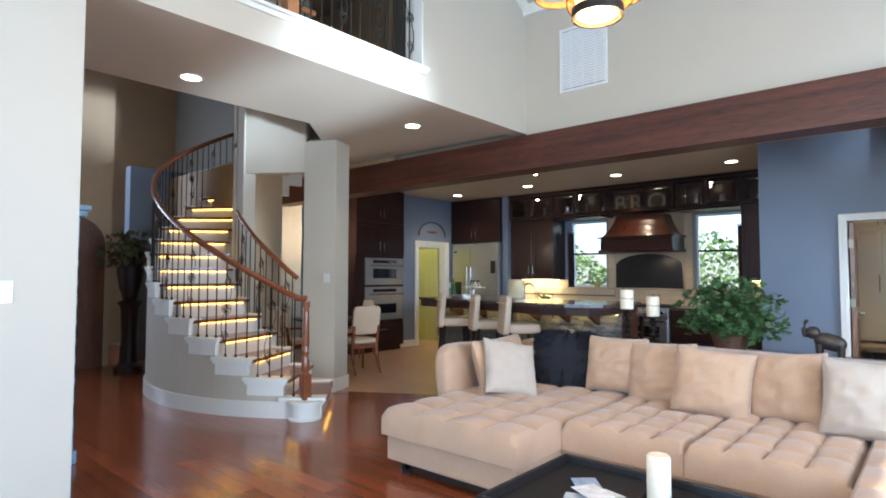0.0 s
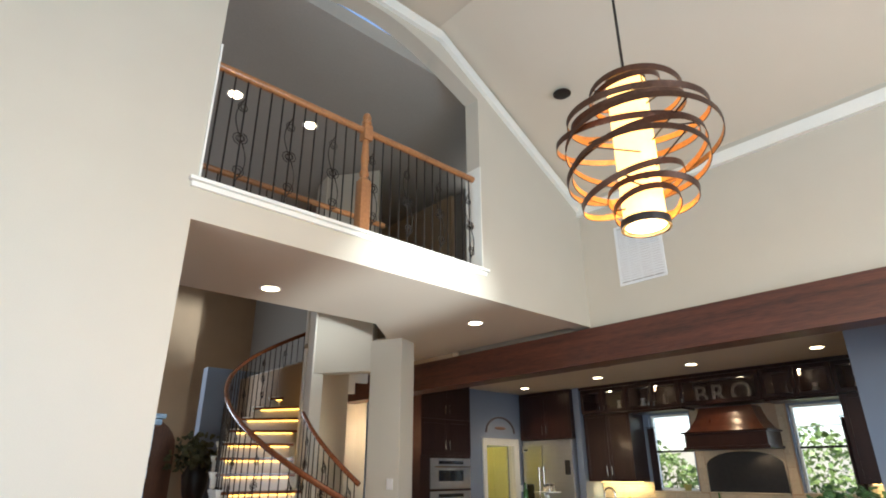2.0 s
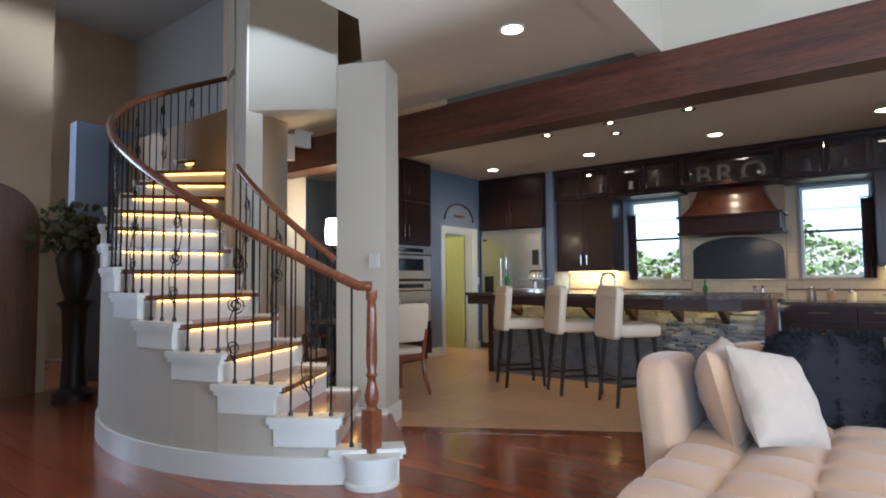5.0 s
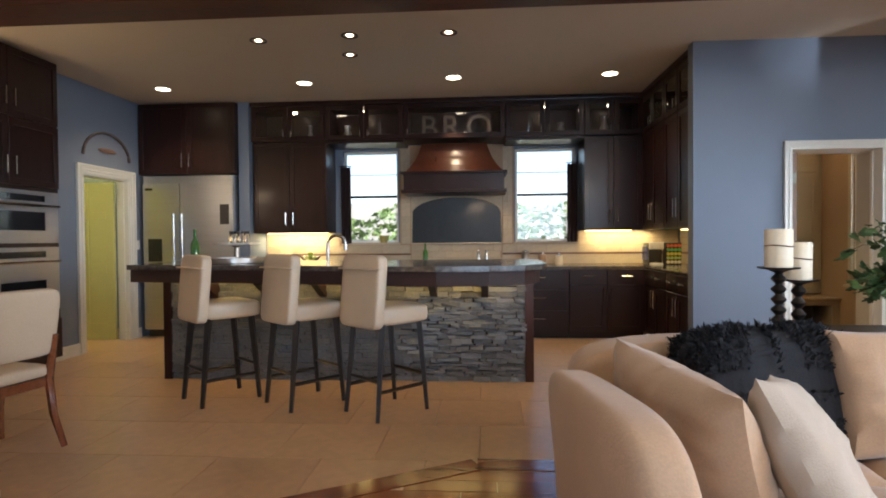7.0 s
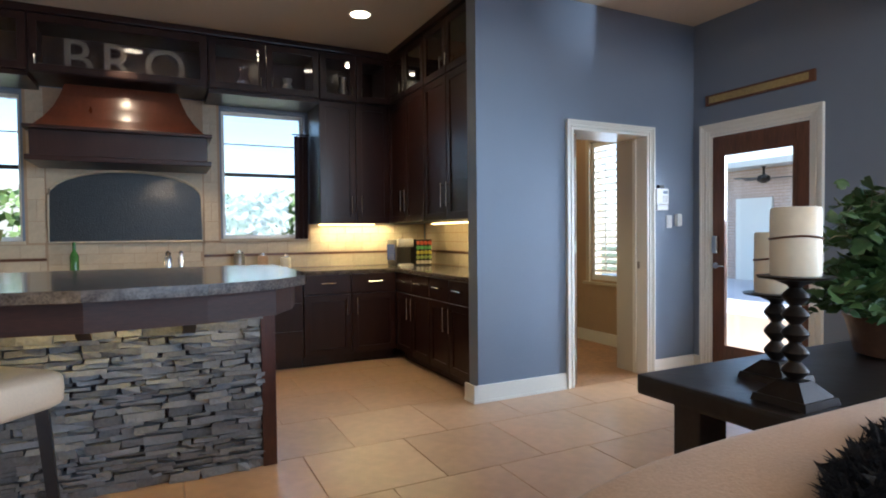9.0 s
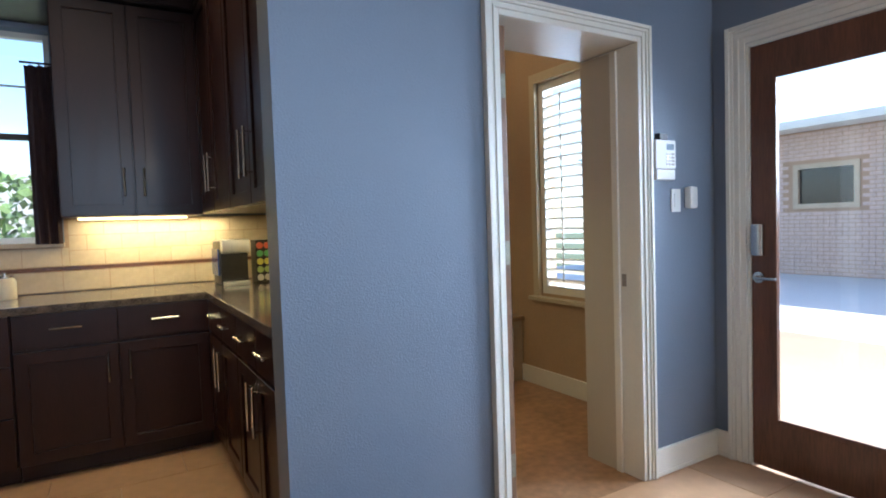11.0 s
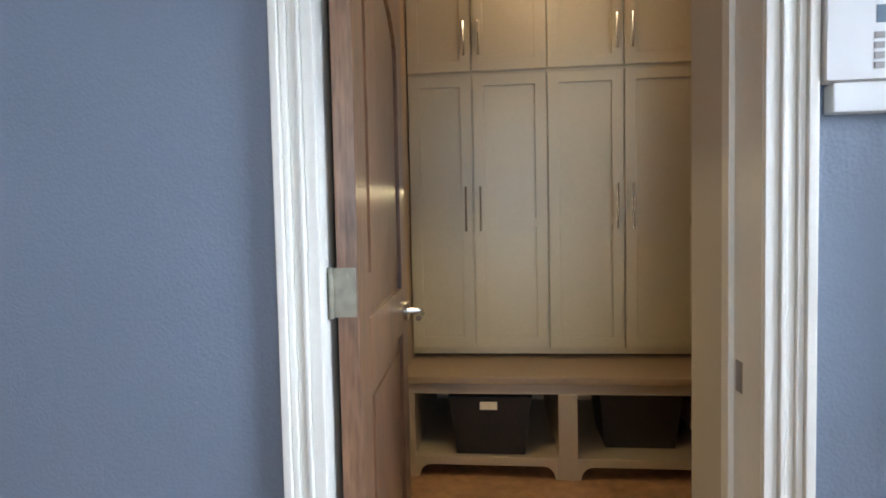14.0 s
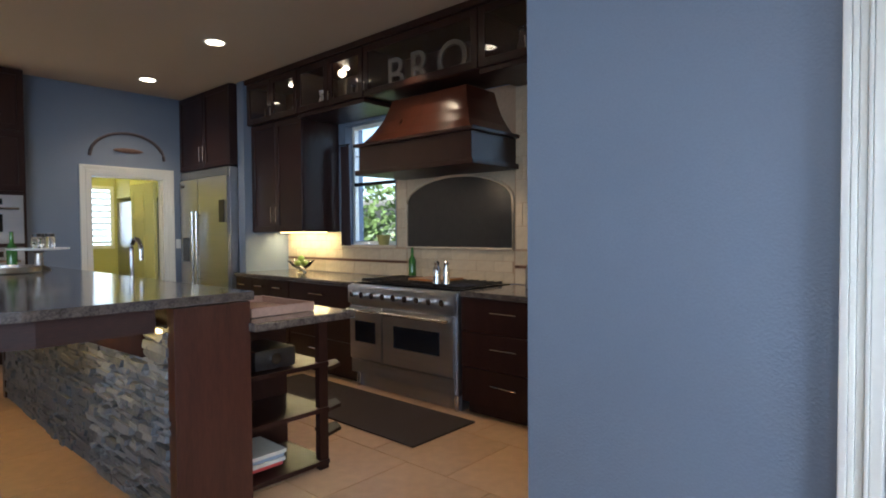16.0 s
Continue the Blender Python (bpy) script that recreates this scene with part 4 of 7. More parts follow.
# kitchen windows, side curtains and sills
PLUMC = material("plum_curtain_cloth", (0.055, 0.030, 0.030), 0.8, var=0.3, fine=120, bump=0.15)
for n, (a, b, side) in enumerate(((-4.62, -3.84, 0), (-2.22, -1.40, 1))):
    w = thing("window_%d" % (n + 1), ((a + b) / 2, YN + 0.12, 1.22), "white double-hung kitchen window with daylight behind", "window")
    w["kind"] = "structure"
    bm = B()
    for q in ((a, YN + 0.10, 1.22, a + 0.035, YN + 0.16, 2.50), (b - 0.035, YN + 0.10, 1.22, b, YN + 0.16, 2.50), (a + 0.035, YN + 0.10, 1.22, b - 0.035, YN + 0.16, 1.255), (a + 0.035, YN + 0.10, 2.465, b - 0.035, YN + 0.16, 2.50)):
        box(bm, *q, 0.004)
    part("window_frame", bm, WHITE, w, smooth=False)
    part("meeting_rail", box(B(), a + 0.035, YN + 0.09, 1.85, b - 0.035, YN + 0.15, 1.885, 0.004), IRON, w, "dark meeting rail", smooth=False)
    part("glazing_bar", box(B(), a + 0.035, YN + 0.115, 2.17, b - 0.035, YN + 0.13, 2.182), WHITE, w, smooth=False)
    for z0, z1 in ((1.256, 1.849), (1.886, 2.464)):
        p = part("pane", box(B(), a + 0.036, YN + 0.12, z0, b - 0.036, YN + 0.125, z1), GLASS, w, smooth=False)
        p.visible_shadow = False
    part("sill", box(B(), a - 0.02, YN - 0.03, 1.19, b + 0.02, YN + 0.099, 1.219, 0.004), SPLASH, w, "tan stone sill", smooth=False)
    cx0 = a - 0.015 if side == 0 else b - 0.125
    bm = B()
    cols = 22
    rows = [(2.27 - 1.06 * r / 8) for r in range(9)]
    grid = []
    for r, z in enumerate(rows):
        line = []
        for c in range(cols + 1):
            u = c / cols
            x = cx0 + 0.14 * u
            y = YN - 0.055 + 0.018 * math.sin(u * 19 + r * 0.15)
            line.append(bm.verts.new((x, y, z)))
        grid.append(line)
    for r in range(8):
        for c in range(cols):
            bm.faces.new((grid[r][c], grid[r][c + 1], grid[r + 1][c + 1], grid[r + 1][c]))
    bmesh.ops.solidify(bm, geom=bm.faces[:], thickness=0.004)
    cur = solid("curtain", bm, PLUMC, "narrow dark plum cafe curtain tied beside the window", "curtain", "kitchen curtains")
    part("rod", tube(B(), [(cx0 - 0.02, YN - 0.055, 2.285), (cx0 + 0.16, YN - 0.055, 2.285)], 0.007, 8), IRON, cur)
    part("bracket", tube(B(), [(cx0 + 0.07, YN - 0.055, 2.285), (cx0 + 0.07, YN, 2.285)], 0.006, 6), IRON, cur)

# island
isl = thing("kitchen_island", (-3.9, 7.9, 0), "stone-faced kitchen island with a raised curved granite bar", "island")
IX0, IX1, IY = -5.52, -2.30, 7.70
part("core", box(B(), IX0, IY + 0.03, 0, IX1, 7.99, 1.02), ESPRESSO, isl, smooth=False)
part("end_panel", box(B(), IX1 + 0.001, IY - 0.03, 0, IX1 + 0.075, 8.03, 1.02, 0.004), material("mahogany_panel", (0.055, 0.018, 0.011), 0.35, var=0.4, stretch=(6, 6, 0.6), fine=30, bump=0.02), isl, "red-brown wood end panel", smooth=False)
part("end_panel", box(B(), IX0 - 0.076, IY - 0.03, 0, IX0 - 0.001, 8.03, 1.02, 0.004), ESPRESSO, isl, smooth=False)
EDGE = [(-2.17, 7.12), (-2.22, 6.95), (-2.36, 6.80), (-2.62, 6.69), (-3.0, 6.66), (-3.5, 6.76), (-4.1, 6.92), (-4.8, 7.06), (-5.62, 7.18)]
bar = [(-2.17, 8.02)] + EDGE + [(-5.62, 8.02)]
part("bar_top", prism(B(), bar[::-1], 1.032, 1.072), GRANITE, isl, "polished brown granite bar top", smooth=False)
bm = B()
inner = [(-2.24, 7.6)] + [(x - 0.05 if i < 2 else x, y + 0.05) for i, (x, y) in enumerate(EDGE)] + [(-5.55, 7.6)]
prism(bm, inner[::-1], 0.925, 1.031)
part("apron", bm, material("dark_apron_wood", (0.035, 0.012, 0.008), 0.6, var=0.4, stretch=(1, 1, 6), fine=30, bump=0.02), isl, "dark wood apron under the bar", smooth=False)
for x in (-5.1, -4.6, -4.1, -3.6, -3.1, -2.65):
    bm = B()
    slab(bm, [(IY, 0.92), (IY - 0.30, 0.92), (IY - 0.30, 0.885), (IY, 0.74)], "x", x - 0.03, x + 0.03)
    part("corbel", bm, ESPRESSO, isl, smooth=False)
part("light_strip", box(B(), IX0 + 0.05, IY - 0.045, 0.9, IX1 - 0.05, IY - 0.03, 0.915), LED, isl, "glowing amber strip light", smooth=False)
lamp("bar_glow", "AREA", 6, (1.0, 0.62, 0.15), look((-3.92, 7.53, 0.90), (-3.92, 7.62, 0.4)), size=3.0, size_y=0.04)
# lower worktop and open end shelves
part("lower_top", box(B(), IX0 - 0.05, 8.021, 0.875, -2.17, 8.63, 0.915, 0.006), GRANITE, isl, "polished brown granite worktop", smooth=False)
part("base", box(B(), IX0, 8.031, 0.0, -2.80, 8.58, 0.874), ESPRESSO, isl, smooth=False)
part("shelf_back", box(B(), -2.799, 8.031, 0.0, -2.78, 8.58, 0.874), ESPRESSO, isl, smooth=False)
part("shelf_post", box(B(), -2.40, 8.52, 0.0, -2.36, 8.58, 0.874, 0.003), ESPRESSO, isl, smooth=False)
for z in (0.0, 0.30, 0.56):
    part("shelf", box(B(), -2.779, 8.032, z + 0.03, -2.35, 8.58, z + 0.055, 0.003), ESPRESSO, isl, smooth=False)
for z in (0.18, 0.32, 0.56):
    bm = prism(B(), [(-2.5, 8.585), (-2.36, 8.585), (-2.40, 8.70), (-2.5, 8.74)], z, z + 0.02)
    part("corner_shelf", bm, ESPRESSO, isl, smooth=False)
# on the island
solid("radio", box(B(), -2.72, 8.15, 0.617, -2.40, 8.4, 0.73, 0.03), BLACKWOOD, "small black radio on the island shelf", "radio")
solid("radio_dial", lathe(B(), [(0.03, 0), (0.03, 0.006)], 0, 0, 0, 16), CHROME, "round silver dial of the shelf radio", "dial").matrix_basis = pose(-2.399, 8.27, 0.675, 0, 90, 0)
for i, (c, w) in enumerate(((( 0.45, 0.06, 0.05), 0.0), ((0.5, 0.48, 0.42), 0.01), ((0.25, 0.3, 0.36), 0.005), ((0.55, 0.52, 0.45), 0.015))):
    solid("book", box(B(), -2.70 + w, 8.10, 0.086 + i * 0.022, -2.42 + w, 8.32 + w, 0.106 + i * 0.022, 0.003), material("book_cover", c, 0.5), "flat book stacked on the low island shelf", "book", "stacked books", smooth=False)
tray = thing("serving_tray", (-2.6, 8.3, 0.916), "pale pink-brown wooden serving tray on the island", "tray")
TRAYW = material("whitewashed_wood", (0.36, 0.22, 0.16), 0.6, var=0.2)
part("base", box(B(), -2.85, 8.12, 0.917, -2.36, 8.46, 0.928), TRAYW, tray, smooth=False)
for q in ((-2.85, 8.10, 0.917, -2.36, 8.119, 0.965), (-2.85, 8.461, 0.917, -2.36, 8.48, 0.965), (-2.87, 8.10, 0.917, -2.851, 8.48, 0.965), (-2.359, 8.10, 0.917, -2.34, 8.48, 0.965)):
    part("rim", box(B(), *q, 0.003), TRAYW, tray, smooth=False)
# bar stools
def stool():
    ob = thing("bar_stool", (0, 0, 0), "cream leather bar stool with black wooden legs", "bar stool", "stools at the bar")
    part("seat", cushion(B(), 0.45, 0.46, 0.14, 7, 5, 14, Matrix.Translation((0, 0.02, 0.725))), LEATHER, ob)
    m = Matrix.Translation((0, -0.21, 0.90)) @ pose(0, 0, 0, -5, 0, 0)
    part("backrest", cushion(B(), 0.45, 0.09, 0.52, 7, 9, 14, m), LEATHER, ob)
    part("band", cushion(B(), 0.456, 0.1, 0.012, 7, 6, 8, Matrix.Translation((0, -0.23, 1.06))), LEATHER, ob)
    for sx in (-1, 1):
        for sy in (-1, 1):
            tube_pts = [(sx * 0.17, sy * 0.17, 0.67), (sx * 0.19, sy * (0.235 if sy < 0 else 0.225), 0.0)]
            part("leg", tube(B(), tube_pts, 0.02, 4, radii=[0.028, 0.019]), BLACKWOOD, ob, smooth=False)
    for a, b, z in (((-0.18, 0.205), (0.18, 0.205), 0.27), ((-0.185, -0.205), (-0.185, 0.205), 0.2), ((0.185, -0.205), (0.185, 0.205), 0.2), ((-0.18, -0.205), (0.18, -0.205), 0.27)):
        part("stretcher", tube(B(), [(*a, z), (*b, z)], 0.014, 4), BLACKWOOD, ob, smooth=False)
    return ob
st = stool()
st.matrix_basis = pose(-3.38, 6.82, 0, 0, 0, -42)
copy_thing(st, pose(-4.06, 7.02, 0, 0, 0, -42))
copy_thing(st, pose(-4.77, 7.09, 0, 0, 0, -42))

# ---- mudroom ----
LY, LX0, LW = 10.205, -0.03, 0.4015
lk = []
for i in range(4):
    lk.append((i * LW, (i + 1) * LW))
def locker_fronts(pair):
    out = []
    for i in (0, 1):
        side = LW - 0.04 if i == 0 else 0.04
        out.append((i * LW, (i + 1) * LW, 0.56, 2.055, "door", (i * LW + side, 1.33, 0.24, True)))
        out.append((i * LW, (i + 1) * LW, 2.068, 2.79, "door", (i * LW + side, 2.24, 0.18, True)))
    return out
for n in (0, 1):
    c = cabinet("locker_cabinet", at_wall(LX0 + 2 * LW, LY, 0) if n else at_wall(0.02, LY, 0), 2 * LW if n else 2 * LW - 0.05, 0.6, 0.53, 2.795, locker_fronts(n) if n else [(max(0, u0 - 0.05), u1 - 0.05, a, b, k, (p[0] - 0.05, *p[1:])) for u0, u1, a, b, k, p in locker_fronts(0)], "cream painted tall locker cabinet with shaker doors", mat=LOCKER, group="mudroom lockers")
    for u0, u1 in ((0, LW), (LW, 2 * LW)):
        x = LX0 + n * 2 * LW + u0
        part("mid_rail", box(B(), max(x + 0.05, 0.05), LY - 0.02, 1.225, x + LW - 0.05, LY - 0.001, 1.275, 0.002), LOCKER, c, smooth=False)
structure("locker_filler", [(LX0 + 4 * LW + 0.001, LY + 0.004, 0.53, MUDX - 0.001, LY + 0.03, 2.795)], LOCKER, "cream filler strip beside the lockers", "trim")
BX1, BY = MUDX - 0.004, 9.82
bench = thing("mudroom_bench", (0.8, BY + 0.3, 0), "cream built-in bench with open cubbies", "bench")
BENCH = material("tan_bench_paint", (0.30, 0.21, 0.125), 0.4, var=0.12, scale=4, fine=50, bump=0.02)
part("seat", box(B(), 0.02, BY - 0.03, 0.475, BX1, LY + 0.55, 0.51, 0.006), BENCH, bench, smooth=False)
part("apron", box(B(), 0.02, BY, 0.42, BX1, BY + 0.02, 0.474, 0.002), LOCKERFRAME, bench, smooth=False)
part("shelf", box(B(), 0.02, BY + 0.021, 0.075, BX1, LY + 0.55, 0.10, 0.002), LOCKERFRAME, bench, smooth=False)
part("back_panel", box(B(), 0.02, LY + 0.551, 0.0, BX1, LY + 0.57, 0.474), LOCKERFRAME, bench, smooth=False)
for x, w in ((0.02, 0.06), (0.78, 0.09), (BX1 - 0.09, 0.09)):
    part("upright", box(B(), x, BY - 0.003, 0.0, x + w, LY + 0.55, 0.4195, 0.002), LOCKERFRAME, bench, smooth=False)
for a, b in ((0.081, 0.779), (0.871, BX1 - 0.091)):
    pts = [(a, 0.105), (a, 0.0), (a + 0.015, 0.0)] + [(a + 0.015 + 0.06 * (1 - math.cos(t)), 0.065 * math.sin(t)) for t in [math.pi / 2 * i / 6 for i in range(1, 7)]] + [(b - 0.015 - 0.06 * (1 - math.cos(t)), 0.065 * math.sin(t)) for t in [math.pi / 2 * i / 6 for i in range(6, 0, -1)]] + [(b - 0.015, 0.0), (b, 0.0), (b, 0.105)]
    part("toe_board", slab(B(), pts, "y", BY, BY + 0.02), LOCKERFRAME, bench, smooth=False)
BIN = material("dark_brown_wicker", (0.018, 0.013, 0.011), 0.7, var=0.5, scale=30, fine=90, bump=0.3)
for x, y, w in ((0.25, BY + 0.03, 0.40), (1.0, BY + 0.14, 0.40)):
    bn = thing("storage_bin", (x + w / 2, y + 0.2, 0.10), "dark woven storage bin in a bench cubby", "storage bin", "bench bins")
    bm = B()
    frustum(bm, (x + 0.03, y + 0.02, x + w - 0.03, y + 0.33), 0.101, (x, y, x + w, y + 0.36), 0.375)
    part("basket", bm, BIN, bn, smooth=False)
    part("rim", box(B(), x - 0.008, y - 0.008, 0.3755, x + w + 0.008, y + 0.368, 0.40, 0.008), BIN, bn, smooth=False)
    if x < 0.5:
        part("tag", box(B(), x + 0.15, y - 0.012, 0.335, x + 0.235, y - 0.001, 0.372, 0.002), WAX, bn, "pale label tag", smooth=False)
# mudroom shutters
sh = thing("window_3", (MUDX, 9.34, 0.75), "white plantation shutter in the mudroom window", "window")
sh["kind"] = "structure"
bm = B()
for q in ((MUDX - 0.03, SY0 - 0.06, SZ0 - 0.02, MUDX - 0.001, SY0, SZ1 + 0.07), (MUDX - 0.03, SY1, SZ0 - 0.02, MUDX - 0.001, SY1 + 0.06, SZ1 + 0.07), (MUDX - 0.03, SY0, SZ1, MUDX - 0.001, SY1, SZ1 + 0.07)):
    box(bm, *q, 0.004)
part("window_frame", bm, LOCKER, sh, smooth=False)
part("window_sill", box(B(), MUDX - 0.07, SY0 - 0.08, SZ0 - 0.05, MUDX - 0.001, SY1 + 0.08, SZ0 - 0.0205, 0.006), LOCKER, sh, smooth=False)
bm = B()
for q in ((MUDX + 0.01, SY0, SZ0, MUDX + 0.04, SY0 + 0.05, SZ1), (MUDX + 0.01, SY1 - 0.05, SZ0, MUDX + 0.04, SY1, SZ1), (MUDX + 0.01, SY0 + 0.05, SZ0, MUDX + 0.04, SY1 - 0.05, SZ0 + 0.06), (MUDX + 0.01, SY0 + 0.05, SZ1 - 0.06, MUDX + 0.04, SY1 - 0.05, SZ1)):
    box(bm, *q, 0.003)
part("shutter_frame", bm, WHITE, sh, smooth=False)
for i in range(19):
    z = SZ0 + 0.10 + i * 0.0735
    part("slat", box(B(), -0.03, SY0 + 0.052, -0.005, 0.03, SY1 - 0.052, 0.005, 0.003, Matrix.Translation((MUDX + 0.03, 0, z)) @ pose(0, 0, 0, 0, 32, 0)), WHITE, sh, smooth=False)
part("tilt_rod", box(B(), MUDX - 0.004, 9.335, SZ0 + 0.1, MUDX + 0.004, 9.345, SZ1 - 0.1), WHITE, sh, smooth=False)
lamp("mudroom_window_daylight", "AREA", 7, DAY, look((MUDX + 0.12, 9.34, 1.5), (0, 9.34, 1.4)), size=0.4, size_y=1.4)
lamp("mudroom_ceiling_light", "POINT", 5.0, (1.0, 0.70, 0.38), pose(0.8, 9.6, 2.62), radius=0.08)
dome = solid("ceiling_light", lathe(B(), [(0.001, 2.705), (0.08, 2.72), (0.13, 2.76), (0.14, 2.799)], 0.8, 9.6, 0, 20), material("dim_frosted_lamp", (1.0, 0.72, 0.4), glow=3.0, bump=0, var=0), "round glowing mudroom ceiling light", "light")
structure("baseboard_mudroom", [(MUDX - 0.018, 8.471, 0, MUDX - 0.001, 9.816, 0.13)], WHITE, "white mudroom baseboard", "baseboard", bevel=0.004)
# mudroom door, open
HINGE = material("dull_nickel_hinge", (0.26, 0.24, 0.18), 0.45, metal=0.6, var=0.3, scale=20)
def panel_door(name, m, w, h, mat, label, arched=True):
    """A panelled door leaf: local x along its width from the hinge, y its thickness, z up."""
    ob = thing(name, m @ Vector((0, 0, 0)), label, "door")
    bm = B()
    st = 0.115
    for q in ((0, 0, 0.01, st, 0.042, h), (w - st, 0, 0.01, w, 0.042, h), (st, 0, 0.01, w - st, 0.042, 0.24), (st, 0, 0.92, w - st, 0.042, 1.06)):
        box(bm, *q, 0.003, m)
    part("frame", bm, mat, ob, smooth=False)
    mid, top = w / 2, h - 0.13
    arcp = [(st, top - 0.16)] + [(mid + (w / 2 - st) * math.cos(t), top - 0.16 + 0.14 * math.sin(t)) for t in [math.pi * (1 - i / 12) for i in range(1, 12)]] + [(w - st, top - 0.16)]
    bm = slab(B(), [(st, h)] + arcp + [(w - st, h)], "y", 0.0, 0.042)
    bmesh.ops.transform(bm, matrix=m, verts=bm.verts)
    part("arched_rail", bm, mat, ob, smooth=False)
    for pts in ([(st, 0.24), (w - st, 0.24), (w - st, 0.92), (st, 0.92)], [(st, 1.06), (w - st, 1.06)] + arcp[::-1]):
        bm = slab(B(), pts, "y", 0.012, 0.030)
        cx = sum(p[0] for p in pts) / len(pts)
        cz = sum(p[1] for p in pts) / len(pts)
        slab(bm, [(cx + (p[0] - cx) * 0.78, cz + (p[1] - cz) * 0.86) for p in pts], "y", 0.005, 0.037)
        bmesh.ops.transform(bm, matrix=m, verts=bm.verts)
        part("panel", bm, mat, ob, smooth=False)
    for s in (-1, 1):
        y = 0.021 + s * 0.021
        bm = tube(B(), [m @ Vector((w - 0.06, y, 0.98)), m @ Vector((w - 0.06, y + s * 0.012, 0.98))], 0.03, 14)
        tube(bm, [m @ Vector((w - 0.06, y, 0.98)), m @ Vector((w - 0.06, y + s * 0.055, 0.98)), m @ Vector((w - 0.11, y + s * 0.06, 0.98)), m @ Vector((w - 0.17, y + s * 0.055, 0.975))], 0.009, 8)
        part("lever", bm, CHROME, ob, "polished nickel lever handle")
    for z in (0.25, 1.13, 1.80):
        bm = box(B(), -0.0035, 0.004, z - 0.048, -0.001, 0.05, z + 0.048, 0, m)
        tube(bm, [m @ Vector((-0.006, 0.052, z - 0.05)), m @ Vector((-0.006, 0.052, z + 0.05))], 0.006, 8)
        for k in (-1, 0, 1):
            tube(bm, [m @ Vector((-0.003, 0.015 + 0.008 * (k % 2), z + k * 0.032)), m @ Vector((-0.0055, 0.015 + 0.008 * (k % 2), z + k * 0.032))], 0.004, 8)
        part("hinge", bm, HINGE, ob, "silver butt hinge")
    return ob
panel_door("door_1", pose(0.240, 8.155, 0, 0, 0, 92.8), 0.775, 2.04, ALDER, "open knotty alder door with an arched panel")
part_strike = solid("strike_plate", box(B(), 0.9655, 8.195, 0.925, 0.9678, 8.222, 0.985, 0.0008), PEWTER, "dark metal strike plate on the door jamb", "strike plate", smooth=False)
# keypad and switches beside the back door
kp = thing("alarm_keypad", (1.12, 8.1, 1.55), "white alarm keypad on the blue wall", "keypad")
KW = material("white_plastic", (0.72, 0.72, 0.70), 0.4, var=0.03, bump=0)
part("case", box(B(), 1.05, 8.08, 1.48, 1.193, 8.119, 1.617, 0.008), KW, kp)
part("screen", box(B(), 1.125, 8.0785, 1.57, 1.178, 8.0795, 1.598), material("grey_screen", (0.12, 0.17, 0.22), 0.3), kp, smooth=False)
for i in range(4):
    for j in range(3):
        part("key", box(B(), 1.122 + j * 0.021, 8.0775, 1.497 + i * 0.016, 1.137 + j * 0.021, 8.0795, 1.507 + i * 0.016), PEWTER, kp, smooth=False)
part("flap", box(B(), 1.066, 8.088, 1.43, 1.197, 8.119, 1.479, 0.004), KW, kp, smooth=False)
part("bracket", box(B(), 1.09, 8.09, 1.618, 1.15, 8.119, 1.648, 0.004), BLACKWOOD, kp, smooth=False)
def switch_plate(x, y, z, w, h, turn, n=1, label="white wall switch plate"):
    m = pose(x, y, z, 0, 0, turn)
    ob = thing("switch_plate", (x, y, z), label, "switch", "switch plates")
    part("plate", box(B(), -w / 2, -0.006, -h / 2, w / 2, -0.0005, h / 2, 0.003, m), KW, ob, smooth=False)
    for i in range(n):
        u = (i - (n - 1) / 2) * 0.046
        part("rocker", box(B(), u - 0.016, -0.010, -0.033, u + 0.016, -0.0065, 0.033, 0.002, m), KW, ob, smooth=False)
    return ob
switch_plate(1.237, 8.12, 1.332, 0.068, 0.112, 0)
th = thing("room_sensor", (1.332, 8.1, 1.345), "small white rounded wall sensor", "sensor")
part("case", box(B(), 1.303, 8.08, 1.29, 1.362, 8.119, 1.40, 0.02), KW, th)
part("button", lathe(B(), [(0.012, 0), (0.012, 0.004)], 0, 0, 0, 12), PEWTER, th).matrix_local = Matrix.Translation((0.007, -0.026, 0.03)) @ pose(0, 0, 0, 90, 0, 0)
switch_plate(X0 + 0.0, 0.96, 1.34, 0.165, 0.12, 90, 3, "white triple switch plate on the greige wall")
switch_plate(-4.73, 4.60, 1.40, 0.12, 0.12, 0, 2, "white double switch plate on the pier")
switch_plate(-7.2, 9.83, 1.22, 0.075, 0.12, 90)
# back door
bd = thing("door_2", (X1 + 0.06, 7.04, 0), "dark mahogany back door with a tall glass pane", "door")
bm = B()
for q in ((7.10, 0.01, 7.205, 2.058), (7.815, 0.01, 7.925, 2.058), (7.205, 0.01, 7.815, 0.25), (7.205, 1.90, 7.815, 2.058)):
    box(bm, X1 + 0.003, q[0], q[1], X1 + 0.048, q[2], q[3], 0.003)
part("frame", bm, DOORWOOD, bd, smooth=False)
p = part("pane", box(B(), X1 + 0.021, 7.206, 0.251, X1 + 0.027, 7.814, 1.899), GLASS, bd, smooth=False)
p.visible_shadow = False
bm = B()
for q in ((7.195, 0.24, 7.22, 1.91), (7.80, 0.24, 7.825, 1.91), (7.22, 0.24, 7.80, 0.265), (7.22, 1.885, 7.80, 1.91)):
    box(bm, X1 - 0.007, q[0], q[1], X1 + 0.0025, q[2], q[3], 0.003)
part("bead", bm, DOORWOOD, bd, smooth=False)
part("deadbolt", box(B(), X1 - 0.027, 7.855, 1.05, X1 + 0.002, 7.915, 1.205, 0.012), CHROME, bd, "silver keypad deadbolt")
